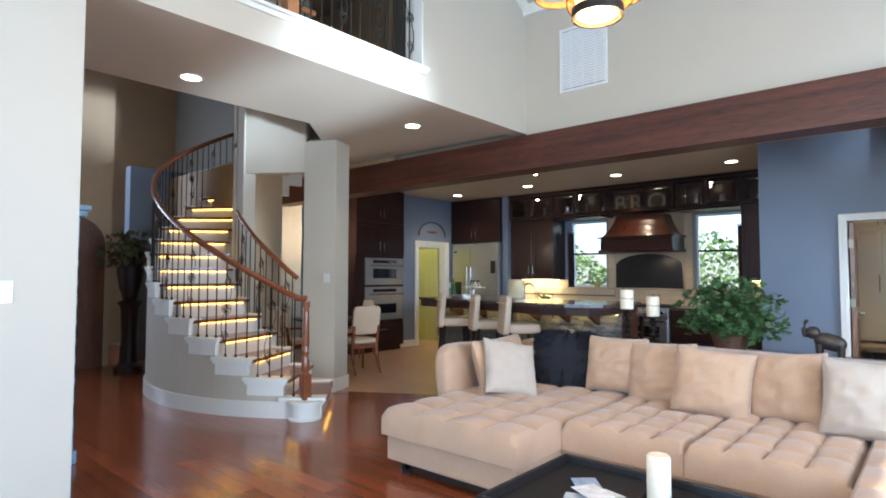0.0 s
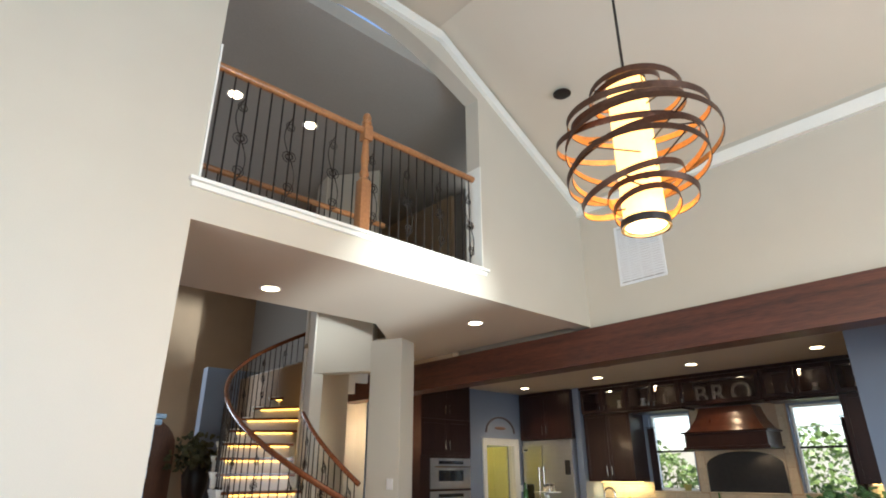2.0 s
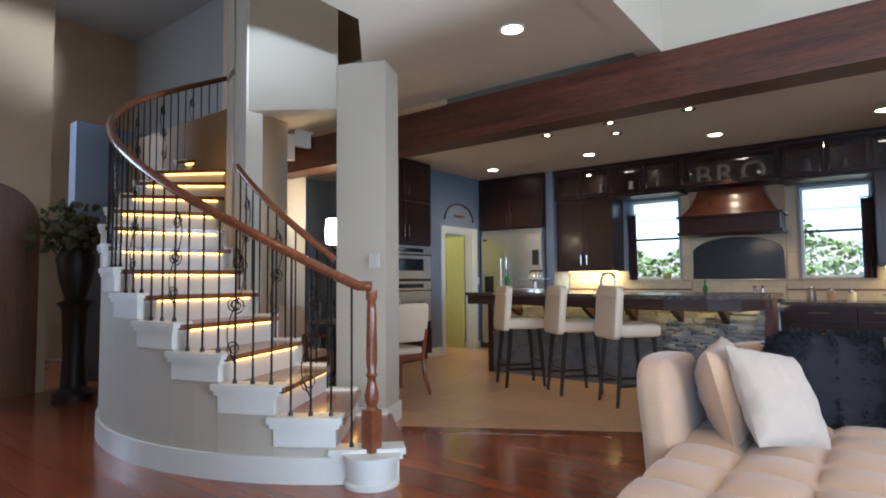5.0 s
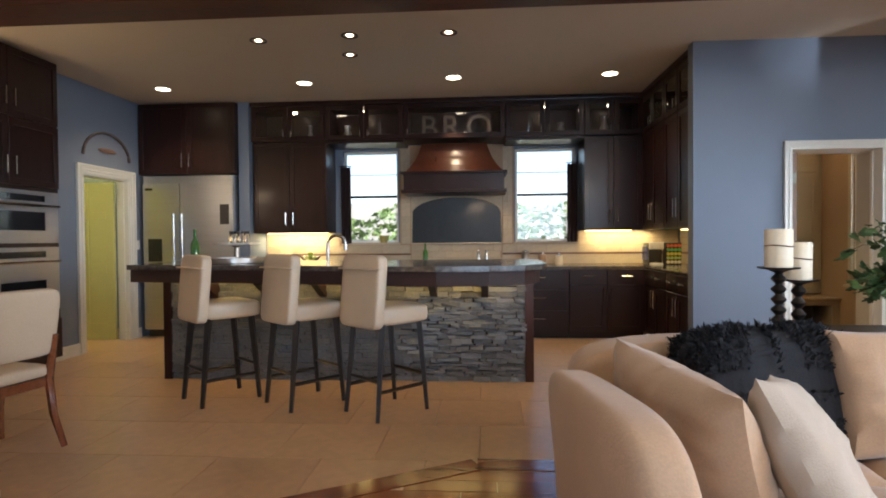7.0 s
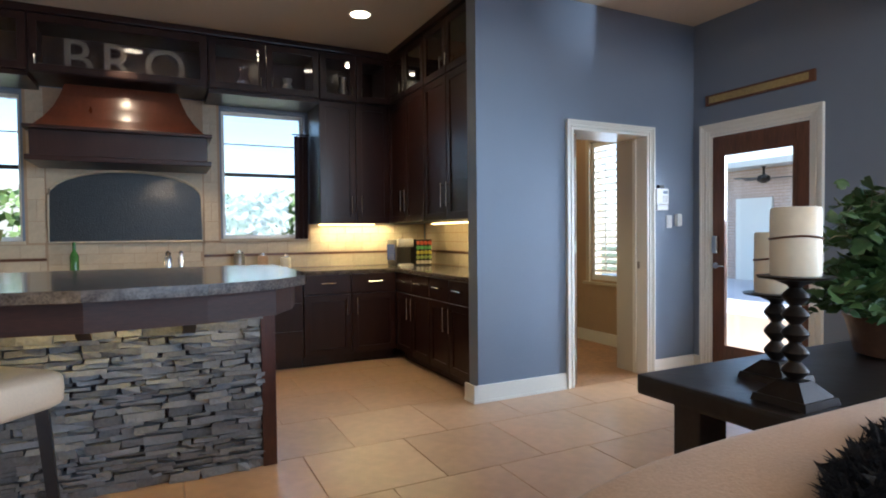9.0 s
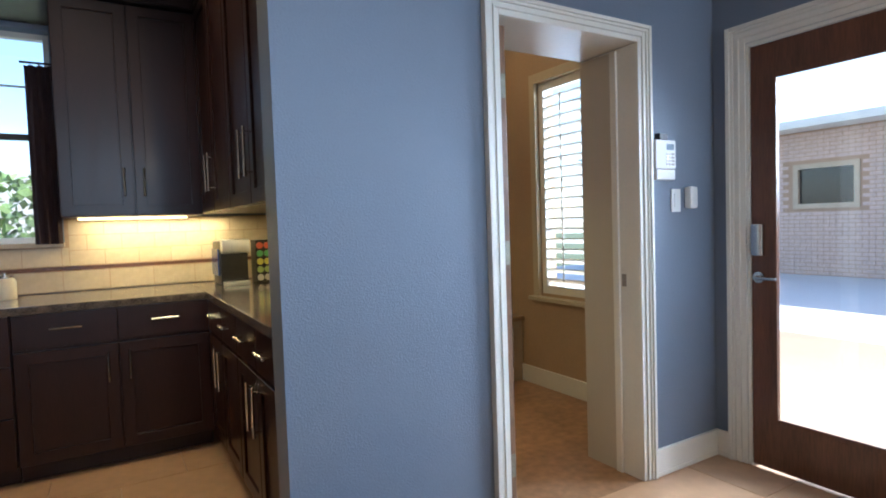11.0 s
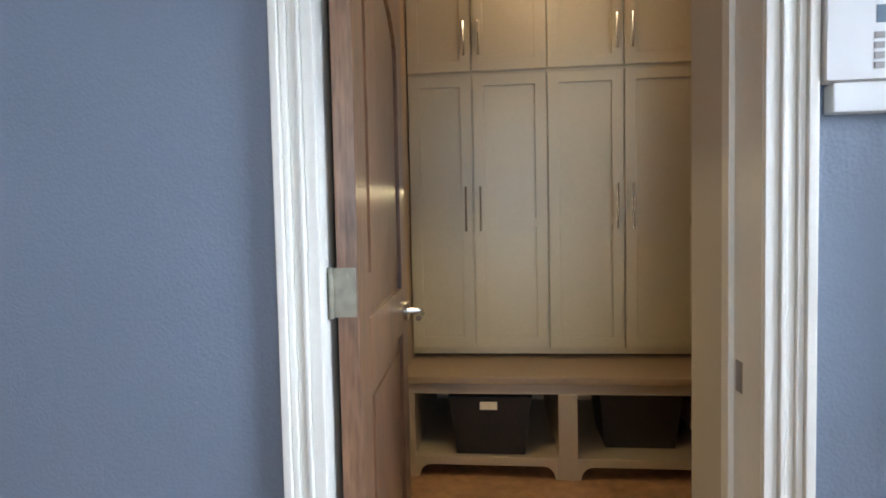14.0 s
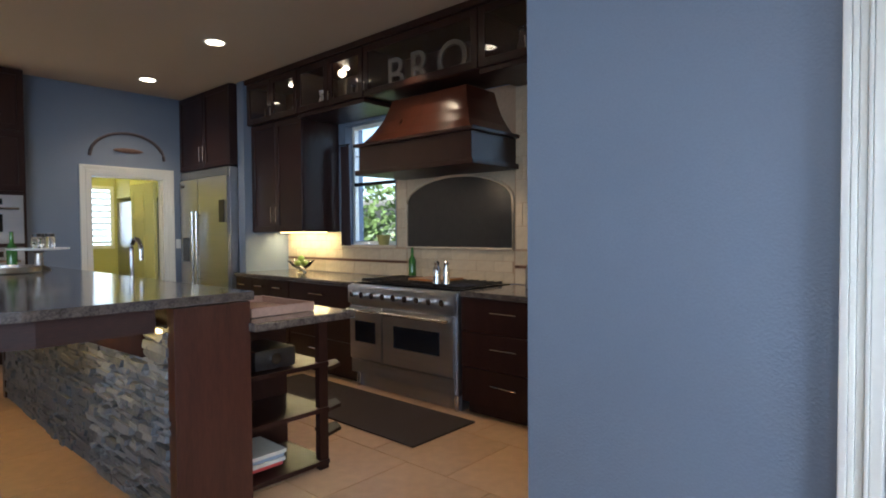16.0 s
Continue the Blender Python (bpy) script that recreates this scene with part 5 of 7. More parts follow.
bm = tube(B(), [(X1 + 0.002, 7.885, 0.945), (X1 - 0.047, 7.885, 0.945), (X1 - 0.052, 7.83, 0.945), (X1 - 0.052, 7.78, 0.945)], 0.009, 8)
tube(bm, [(X1 + 0.002, 7.885, 0.945), (X1 - 0.011, 7.885, 0.945)], 0.028, 16)
part("lever", bm, CHROME, bd, "silver lever handle")
plq = thing("wall_plaque", (X1 - 0.01, 7.5, 2.38), "long wooden plaque with a gold face above the door", "plaque")
part("board", box(B(), X1 - 0.025, 7.05, 2.335, X1 - 0.001, 7.98, 2.425, 0.006), DOORWOOD, plq, smooth=False)
part("face", box(B(), X1 - 0.029, 7.09, 2.352, X1 - 0.0255, 7.94, 2.408, 0.002), material("aged_gold_leaf", (0.34, 0.25, 0.09), 0.45, var=0.3), plq, "dull gold face", smooth=False)
# arched plaque over the pantry
pl = [( 9.24 + 0.42 * math.cos(t), 2.27 + 0.30 * math.sin(t)) for t in [math.pi * i / 16 for i in range(17)]]
ap_ = thing("arched_plaque", (-7.19, 9.24, 2.27), "slate blue arched wall plaque with a small painted motif", "plaque")
part("rim", tube(B(), [(-7.185, a, b) for a, b in pl], 0.018, 6), material("dark_taupe_resin", (0.10, 0.075, 0.07), 0.6), ap_)
part("motif", cushion(B(), 0.02, 0.34, 0.06, 2.5, 2, 8, Matrix.Translation((-7.185, 9.24, 2.36))), material("faded_terracotta", (0.16, 0.09, 0.06), 0.7, var=0.4), ap_)
# pantry / utility room beyond
YEL = material("yellow_green_paint", (0.52, 0.50, 0.20), 0.55, var=0.05)
structure("wall_pantry_room", [(-9.9, 8.31, 0, -9.8, 9.2, 2.9), (-9.9, 9.2, 0, -9.8, 9.92, 1.12), (-9.9, 9.2, 2.12, -9.8, 9.92, 2.9), (-9.9, 9.92, 0, -9.8, 11.4, 2.9), (-9.8, 11.3, 0, -7.36, 11.4, 2.9), (-9.8, 8.301, 0, -7.36, 8.34, 2.9)], YEL, "yellow-green painted utility room wall")
structure("floor_pantry", [(-9.8, 8.34, -0.0118, -7.2, 11.3, -0.002)], TILE, "pale tile utility room floor", "floor")
structure("ceiling_pantry", [(-9.8, 8.34, 2.7, -7.36, 11.3, 2.9)], CEIL, "pale utility room ceiling", "ceiling")
cabinet("utility_cabinet", at_wall(-9.2, 9.95, 90), 1.3, 0.59, 1.93, 2.69, doors(1.3, 1.93, 2.69, 2, 2.05, 0.1), "yellow-green utility cupboard above a refrigerator", mat=YEL)
uf = thing("utility_refrigerator", (-9.4, 10.2, 0), "grey steel refrigerator in the utility room", "refrigerator")
part("body", box(B(), -9.79, 9.96, 0.03, -9.13, 10.62, 1.86, 0.006), STEEL, uf, smooth=False)
for z0, z1 in ((0.05, 1.18), (1.19, 1.85)):
    d = part("door", box(B(), -9.129, 9.965, z0, -9.08, 10.615, z1, 0.01), STEEL, uf, smooth=False)
    part("handle", tube(B(), [(-9.04, 10.02, z0 + 0.12), (-9.03, 10.02, (z0 + z1) / 2), (-9.04, 10.02, z1 - 0.12)], 0.012, 8), BLACKWOOD, d, "black curved handle")
for y in (10.0, 10.58):
    part("foot", box(B(), -9.72, y - 0.02, 0.0, -9.2, y + 0.02, 0.03), BLACKWOOD, uf, smooth=False)
pwd = thing("window_5", (-9.8, 9.56, 1.12), "white plantation shutter in the utility room window", "window")
pwd["kind"] = "structure"
bm = B()
for q in ((9.2, 1.12, 9.25, 2.12), (9.87, 1.12, 9.92, 2.12), (9.25, 1.12, 9.87, 1.18), (9.25, 2.06, 9.87, 2.12)):
    box(bm, -9.84, q[0], q[1], -9.79, q[2], q[3], 0.003)
part("shutter_frame", bm, WHITE, pwd, smooth=False)
for i in range(9):
    part("slat", box(B(), -0.035, 9.252, -0.005, 0.035, 9.868, 0.005, 0.003, Matrix.Translation((-9.82, 0, 1.225 + i * 0.0985)) @ pose(0, 0, 0, 0, -30, 0)), WHITE, pwd, smooth=False)
structure("backdrop", [(-9.897, 9.2, 1.12, -9.893, 9.92, 2.12)], material("bright_outdoor_sky", (0.8, 0.9, 1.0), glow=3.0, bump=0, var=0), "bright daylight outside the utility window", "backdrop")
yd = thing("door_3", (-7.36, 9.6, 0), "open yellow-green panelled utility room door", "door")
part("leaf", box(B(), -8.13, 9.596, 0.012, -7.365, 9.628, 2.02, 0.003), YEL, yd, smooth=False)
for x0, x1 in ((-8.13, -8.03), (-7.79, -7.705), (-7.465, -7.365)):
    part("stile", box(B(), x0, 9.588, 0.012, x1, 9.5955, 2.02, 0.002), YEL, yd, smooth=False)
for z0, z1 in ((0.012, 0.22), (0.86, 0.98), (1.55, 1.64), (1.91, 2.02)):
    for x0, x1 in ((-8.029, -7.791), (-7.704, -7.466)):
        part("rail", box(B(), x0, 9.5885, z0, x1, 9.5955, z1, 0.002), YEL, yd, smooth=False)
part("knob", cushion(B(), 0.055, 0.07, 0.055, 2, 2, 8, Matrix.Translation((-8.06, 9.56, 0.96))), CHROME, yd, "nickel door knob")
lamp("pantry_light", "POINT", 42, (1.0, 0.84, 0.32), pose(-8.4, 9.4, 2.55), radius=0.1)

# ---- great room ----
# sofa
sofa = thing("sectional_sofa", (-1.2, 4.4, 0), "large camel microsuede sectional sofa with tufted seats", "sofa")
def seat(x0, y0, x1, y1, nx_, ny_):
    """A biscuit-tufted seat cushion: domed squares between stitched creases, with rounded edges."""
    bm, k = B(), 9
    nu, nv = nx_ * k, ny_ * k
    rows = []
    for i in range(nu + 1):
        row = []
        for j in range(nv + 1):
            x, y = x0 + (x1 - x0) * i / nu, y0 + (y1 - y0) * j / nv
            dome = max(0.0, math.sin(math.pi * (i / k % 1)) * math.sin(math.pi * (j / k % 1))) ** 0.45
            e = min(1.0, min(x - x0, x1 - x, y - y0, y1 - y) / 0.06)
            z = 0.475 - 0.07 * (1 - math.sqrt(1 - (1 - e) ** 2)) - 0.042 * (1 - dome) * (0.3 + 0.7 * e)
            w = noise.noise(Vector((x * 5, y * 5, 1.0))) * 0.006
            row.append(bm.verts.new((x + w, y + w * 0.6, z + w)))
        rows.append(row)
    for i in range(nu):
        for j in range(nv):
            bm.faces.new((rows[i][j], rows[i + 1][j], rows[i + 1][j + 1], rows[i][j + 1]))
    rim = [r[0] for r in rows] + rows[-1][1:] + [r[-1] for r in rows[::-1][1:]] + rows[0][::-1][1:-1]
    low = [bm.verts.new((v.co.x, v.co.y, 0.262)) for v in rim]
    for a in range(len(rim)):
        b = (a + 1) % len(rim)
        bm.faces.new((rim[b], rim[a], low[a], low[b]))
    return part("seat_cushion", bm, SUEDE, sofa)
SXL, SYB = -2.30, 5.30
part("base", box(B(), -2.16, 3.21, 0.08, -1.02, 4.95, 0.26, 0.02), SUEDE, sofa, smooth=False)
part("base", box(B(), -1.019, 3.75, 0.08, 1.55, 4.95, 0.26, 0.02), SUEDE, sofa, smooth=False)
part("base", box(B(), 0.60, 2.4, 0.08, 1.55, 3.949, 0.26, 0.02), SUEDE, sofa, smooth=False)
seat(-2.19, 3.18, -1.00, 4.90, 4, 6)
seat(-0.995, 3.72, -0.20, 4.80, 4, 4)
seat(-0.195, 3.72, 0.60, 4.80, 4, 4)
seat(0.605, 2.40, 1.50, 4.80, 3, 6)
def flare(c):
    return Vector((c.x - 0.10 * (c.z + 0.4) ** 2, c.y + 0.012 * noise.noise(c * 4), c.z - 0.08 * c.y * (c.z + 0.4) + 0.012 * noise.noise(c * 3)))
part("arm", cushion(B(), 0.20, 1.06, 0.76, 4, 5, 40, Matrix.Translation((-2.255, 4.42, 0.44)) @ pose(0, 0, 0, 0, 0, 5), flare), SUEDE, sofa)
part("back", cushion(B(), 3.9, 0.26, 0.78, 16, 7, 30, Matrix.Translation((-0.34, 5.16, 0.46))), SUEDE, sofa)
part("back", cushion(B(), 0.26, 2.9, 0.62, 14, 6, 24, Matrix.Translation((1.62, 3.85, 0.42))), SUEDE, sofa)
for x, y in ((-2.0, 3.28), (-1.08, 3.28), (-2.2, 5.1), (1.5, 5.1), (1.5, 2.5)):
    part("foot", box(B(), x - 0.04, y - 0.04, 0, x + 0.04, y + 0.04, 0.085, 0.004), BLACKWOOD, sofa, smooth=False)
part("plinth", box(B(), -2.0, 3.24, 0.03, -1.06, 3.26, 0.079), BLACKWOOD, sofa, smooth=False)
def pillow(x, y, z, s, t, turn, lean, roll, mat, label, group, h=None, soft=0.42):
    """A stuffed pillow: two bulging faces that meet in a seam, with creases."""
    m = Matrix.Translation((x, y, z)) @ pose(0, 0, 0, 0, 0, turn) @ pose(0, 0, 0, lean, 0, 0) @ pose(0, 0, 0, 0, roll, 0)
    h = h or s
    bm, n = B(), 26
    off = Vector((x * 7, y * 5, z * 3))
    sides = []
    for f in (-1, 1):
        rows = []
        for i in range(n + 1):
            row = []
            for j in range(n + 1):
                u, v = -1 + 2 * i / n, -1 + 2 * j / n
                px = u * (1 - 0.07 * (1 - v * v) * u * u) * s / 2
                pz = v * (1 - 0.07 * (1 - u * u) * v * v) * h / 2
                d = max(0.0, (1 - u * u) * (1 - v * v)) ** soft
                crease = noise.noise(Vector((u * 2.2 + v, v * 5 - u * 1.5, f * 3)) + off) * 0.05 + noise.noise(Vector((u * 6, v * 3, f)) + off) * 0.025
                row.append(bm.verts.new(m @ Vector((px, f * t / 2 * d * (1 + crease * 3.2), pz + 0.02 * crease))))
            rows.append(row)
        for i in range(n):
            for j in range(n):
                q = (rows[i][j], rows[i + 1][j], rows[i + 1][j + 1], rows[i][j + 1])
                bm.faces.new(q if f < 0 else q[::-1])
    bmesh.ops.remove_doubles(bm, verts=bm.verts, dist=0.0008)
    return solid("cushion", bm, mat, label, "cushion", group)
G = "sofa cushions"
pillow(-2.04, 4.50, 0.655, 0.86, 0.26, 97, -14, 0, SUEDE, "large camel back cushion leaning on the sofa arm", G, 0.46, 0.45)
pillow(-1.78, 4.26, 0.66, 0.48, 0.20, 66, -28, 12, PILLOW, "pale cream throw pillow on the chaise", G)
pillow(-1.12, 4.88, 0.68, 0.52, 0.26, 4, -14, 0, SUEDE, "camel back cushion on the sofa", G, 0.48, 0.3)
FURM = FUR
bm = B()
mf = Matrix.Translation((-1.60, 4.92, 0.655)) @ pose(0, 0, 0, 0, 0, 12) @ pose(0, 0, 0, -16, 0, 0)
cushion(bm, 0.60, 0.26, 0.50, 5, 5, 34, None, lambda c: c * (1 + 0.07 * noise.noise(c * 26)))
vs = [v.co.copy() for v in bm.verts]
rf = random.Random(8)
for c in vs:
    for _ in range(9):
        d = Vector((rf.gauss(0, 1), rf.gauss(0, 1), rf.gauss(0, 1))) * 0.009 + c.normalized() * 0.016
        s = Vector((rf.gauss(0, 1), rf.gauss(0, 1), rf.gauss(0, 1))) * 0.004
        o = c + Vector((rf.gauss(0, 0.008), rf.gauss(0, 0.008), rf.gauss(0, 0.008)))
        bm.faces.new([bm.verts.new(o + s), bm.verts.new(o - s), bm.verts.new(o + d)])
bmesh.ops.transform(bm, matrix=mf, verts=bm.verts)
solid("shag_throw", bm, FURM, "black shaggy cushion draped on the sofa back", "cushion", smooth=False)
for i, (x, t, rl, mt) in enumerate(((-0.72, -4, -3, SUEDE), (-0.30, 10, 5, SUEDE), (0.12, -8, -4, SUEDE), (0.62, 6, 3, PILLOW), (1.05, -4, 0, SUEDE), (1.35, -40, 2, SUEDE))):
    pillow(x, 4.82 - (0.16 if i in (1, 3) else 0), 0.66, 0.54, 0.26, t, -15, rl, mt, "plump camel back cushion on the sofa" if mt is SUEDE else "large pale cream cushion on the sofa", G, 0.50, 0.33)
# console table behind the sofa
ct = thing("console_table", (-0.3, 5.6, 0), "long black wooden console table with thick legs", "table")
part("tabletop", box(B(), -1.40, 5.36, 0.72, 1.0, 5.88, 0.785, 0.012), BLACKWOOD, ct, smooth=False)
for x in (-1.30, 0.78):
    for y in (5.42, 5.72):
        part("leg", box(B(), x, y, 0, x + 0.12, y + 0.10, 0.719, 0.005), BLACKWOOD, ct, smooth=False)
part("stretcher", box(B(), -1.17, 5.58, 0.12, 0.77, 5.64, 0.20, 0.004), BLACKWOOD, ct, smooth=False)
def candlestick(x, y, h, ch):
    ob = thing("candlestick", (x, y, 0.786), "turned dark bronze candlestick with an ivory pillar candle", "candlestick", "candlesticks")
    b = lathe(B(), [(0.0, 0.0), (0.02, 0.03)], x, y, 0.786, 6)
    b.clear()
    frustum(b, (x - 0.075, y - 0.075, x + 0.075, y + 0.075), 0.786, (x - 0.07, y - 0.07, x + 0.07, y + 0.07), 0.806)
    frustum(b, (x - 0.065, y - 0.065, x + 0.065, y + 0.065), 0.8062, (x - 0.028, y - 0.028, x + 0.028, y + 0.028), 0.845)
    part("foot", b, IRON, ob, "square stepped bronze foot", smooth=False)
    prof = [(0.026, 0.06)]
    n = max(3, round((h - 0.08) / 0.055))
    for i in range(n):
        z = 0.06 + (h - 0.09) * i / n
        s = (h - 0.09) / n
        prof += [(0.015, z + 0.04 * s), (0.03, z + 0.35 * s), (0.034, z + 0.5 * s), (0.03, z + 0.65 * s), (0.015, z + 0.96 * s)]
    prof += [(0.02, h - 0.025), (0.05, h - 0.012)]
    part("stem", lathe(B(), prof, x, y, 0.786, 16), IRON, ob)
    part("dish", lathe(B(), [(0.05, h - 0.0115), (0.088, h - 0.006), (0.092, h), (0.06, h + 0.0005)], x, y, 0.786, 24), IRON, ob)
    part("candle", lathe(B(), [(0.058, h + 0.001), (0.06, h + 0.01), (0.06, h + ch - 0.006), (0.055, h + ch), (0.03, h + ch - 0.006), (0.0, h + ch - 0.008)], x, y, 0.786, 28), WAX, ob, "ivory pillar candle")
    tw_ = [(x + 0.0615 * math.cos(a), y + 0.0615 * math.sin(a), 0.786 + h + ch * 0.56 + 0.004 * math.sin(2 * a)) for a in [2 * math.pi * i / 24 for i in range(24)]]
    part("twine", tube(B(), tw_, 0.003, 5, closed=True), DOORWOOD, ob, "brown twine round the candle")
    return ob
candlestick(-1.27, 5.45, 0.335, 0.18)
candlestick(-1.09, 5.62, 0.265, 0.185)
# ivy in a pot
PX, PY = -0.42, 5.62
ivy = thing("ivy_plant", (PX, PY, 0.786), "bushy green ivy in a brown pot", "plant")
part("pot", lathe(B(), [(0.09, 0), (0.12, 0.01), (0.15, 0.13), (0.16, 0.15), (0.14, 0.15), (0.13, 0.11), (0.0, 0.11)], PX, PY, 0.786, 20), material("brown_glazed_pot", (0.10, 0.05, 0.03), 0.4, var=0.3), ivy)
rv = random.Random(21)
stems, leaves = B(), []
leafshape = [(0, 0), (0.016, 0.006), (0.02, 0.022), (0.011, 0.024), (0.012, 0.036), (0, 0.048), (-0.012, 0.036), (-0.011, 0.024), (-0.02, 0.022), (-0.016, 0.006)]
lb = B()
for i in range(90):
    a = rv.uniform(0, 2 * math.pi)
    reach = rv.uniform(0.10, 0.38)
    lift = rv.uniform(0.05, 0.34) * (1.2 - reach)
    p0 = Vector((PX, PY, 0.90))
    d = Vector((math.cos(a) * 1.15, math.sin(a) * 0.62, 0))
    pts = []
    for k in range(7):
        f = k / 6
        pts.append(p0 + d * reach * f + Vector((0, 0, lift * math.sin(math.pi * 0.62 * f) * 1.5 - 0.12 * reach * f * f)) + Vector((rv.gauss(0, 0.008), rv.gauss(0, 0.008), 0)))
    tube(stems, pts, 0.0022, 4)
    for k in range(1, 7):
        for _ in range(4):
            c = pts[k] + Vector((rv.gauss(0, 0.022), rv.gauss(0, 0.022), rv.gauss(0, 0.018)))
            s = rv.uniform(0.8, 1.7)
            r = Euler((rv.uniform(-1.0, 0.9), rv.uniform(-0.7, 0.7), rv.uniform(0, 6.28))).to_matrix()
            vv = [lb.verts.new(c + r @ Vector((u * s, v * s, -0.12 * abs(u) * s * 3))) for u, v in leafshape]
            lb.faces.new(vv)
part("stems", stems, material("ivy_stem", (0.09, 0.07, 0.03), 0.7), ivy)
part("foliage", lb, LEAF, ivy, "pointed green ivy leaves", smooth=False)
# elephant figure
el = bmesh.new()
EX, EY = 0.30, 5.6
cushion(el, 0.22, 0.11, 0.13, 2.6, 2.4, 14, Matrix.Translation((EX, EY, 0.92)) @ pose(0, 0, 0, 0, 14, 0))
cushion(el, 0.10, 0.09, 0.10, 2.4, 2.2, 10, Matrix.Translation((EX - 0.11, EY, 0.985)))
tube(el, [(EX - 0.14, EY, 0.97), (EX - 0.165, EY, 0.96), (EX - 0.175, EY, 1.01), (EX - 0.165, EY, 1.06), (EX - 0.15, EY, 1.085)], 0.015, 8, radii=[0.028, 0.022, 0.018, 0.014, 0.012])
for x in (-0.07, 0.07):
    for y in (-0.03, 0.03):
        tube(el, [(EX + x, EY + y, 0.9), (EX + x, EY + y, 0.786)], 0.02, 8, radii=[0.027, 0.02])
solid("elephant_figurine", el, material("dark_bronze_figure", (0.045, 0.03, 0.022), 0.4, metal=0.4, var=0.4), "small dark bronze elephant figurine with raised trunk", "figurine")
# coffee table and things on it
co = thing("coffee_table", (-0.1, 2.6, 0), "low black wooden coffee table", "table")
part("tabletop", box(B(), -0.62, 2.30, 0.36, 0.42, 3.10, 0.42, 0.01), BLACKWOOD, co, smooth=False)
for x in (-0.58, 0.32):
    for y in (2.34, 3.0):
        part("leg", box(B(), x, y, 0, x + 0.06, y + 0.06, 0.359, 0.004), BLACKWOOD, co, smooth=False)
for q in ((-0.62, 2.30, 0.4205, 0.42, 2.325, 0.46), (-0.62, 3.075, 0.4205, 0.42, 3.10, 0.46), (-0.62, 2.326, 0.4205, -0.595, 3.074, 0.46), (0.395, 2.326, 0.4205, 0.42, 3.074, 0.46)):
    part("rim", box(B(), *q, 0.004), BLACKWOOD, co, smooth=False)
solid("pillar_candle", lathe(B(), [(0.05, 0), (0.052, 0.01), (0.052, 0.19), (0.045, 0.2), (0.0, 0.194)], -0.02, 2.86, 0.43, 24), WAX, "ivory pillar candle on the coffee table", "candle")
solid("candle_plate", box(B(), -0.10, 2.78, 0.421, 0.06, 2.94, 0.43, 0.003), BLACK, "small black glass plate under the candle", "plate", smooth=False)
for i, (x, y, r, c) in enumerate(((-0.30, 2.62, 20, (0.55, 0.58, 0.62)), (-0.22, 2.72, -15, (0.6, 0.6, 0.58)), (-0.34, 2.80, 40, (0.3, 0.38, 0.5)), (-0.12, 2.66, 5, (0.45, 0.42, 0.3)), (-0.26, 2.70, 60, (0.62, 0.6, 0.6)))):
    solid("magazine", box(B(), -0.06, -0.085, 0, 0.06, 0.085, 0.006, 0.001, Matrix.Translation((x, y, 0.4215 + 0.0065 * i)) @ pose(0, 0, 0, 0, 0, r)), material("glossy_paper", c, 0.3, var=0.3, scale=20), "loose magazine on the coffee table", "magazine", "papers", smooth=False)
rug = box(B(), -0.95, 1.0, 0.001, 1.5, 3.3, 0.02, 0.006)
solid("rug", rug, material("cream_shag_rug", (0.42, 0.36, 0.28), 0.95, var=0.3, scale=20, fine=160, bump=0.5), "cream shag rug under the coffee table", "rug", smooth=False)
# chandelier
CHX, CHY = -0.14, 2.55
ch = thing("chandelier", (CHX, CHY, 6.18), "bronze ribbon chandelier round a glowing amber cylinder", "chandelier")
part("rod", tube(B(), [(CHX, CHY, 3.42), (CHX, CHY, 6.16)], 0.008, 8), IRON, ch)
part("canopy", lathe(B(), [(0.07, 6.13), (0.07, 6.175), (0.02, 6.179)], CHX, CHY, 0, 20), IRON, ch)
AMBER = material("amber_glass_shade", (1.0, 0.56, 0.15), 0.4, glow=3.6, var=0.25, scale=8, bump=0)
part("shade", lathe(B(), [(0.09, 2.575), (0.095, 2.58), (0.095, 3.36), (0.05, 3.37)], CHX, CHY, 0, 28), AMBER, ch, "glowing amber glass cylinder")
part("bottom_ring", lathe(B(), [(0.098, 2.56), (0.112, 2.56), (0.112, 2.60), (0.098, 2.60)], CHX, CHY, 0, 28, True), IRON, ch)
part("top_cap", lathe(B(), [(0.1, 3.371), (0.1, 3.39), (0.02, 3.42)], CHX, CHY, 0, 24), IRON, ch)
part("diffuser", lathe(B(), [(0.001, 2.5735), (0.085, 2.574), (0.086, 2.5745)], CHX, CHY, 0, 24), BULB, ch, "pale lit diffuser")
RIBBON = material("bronze_ribbon", (0.075, 0.035, 0.02), 0.4, metal=0.7, var=0.4, bump=0.05)
LINING = material("gold_copper_leaf", (0.80, 0.36, 0.10), 0.45, metal=0.5, var=0.3, bump=0.03)
rb = random.Random(5)
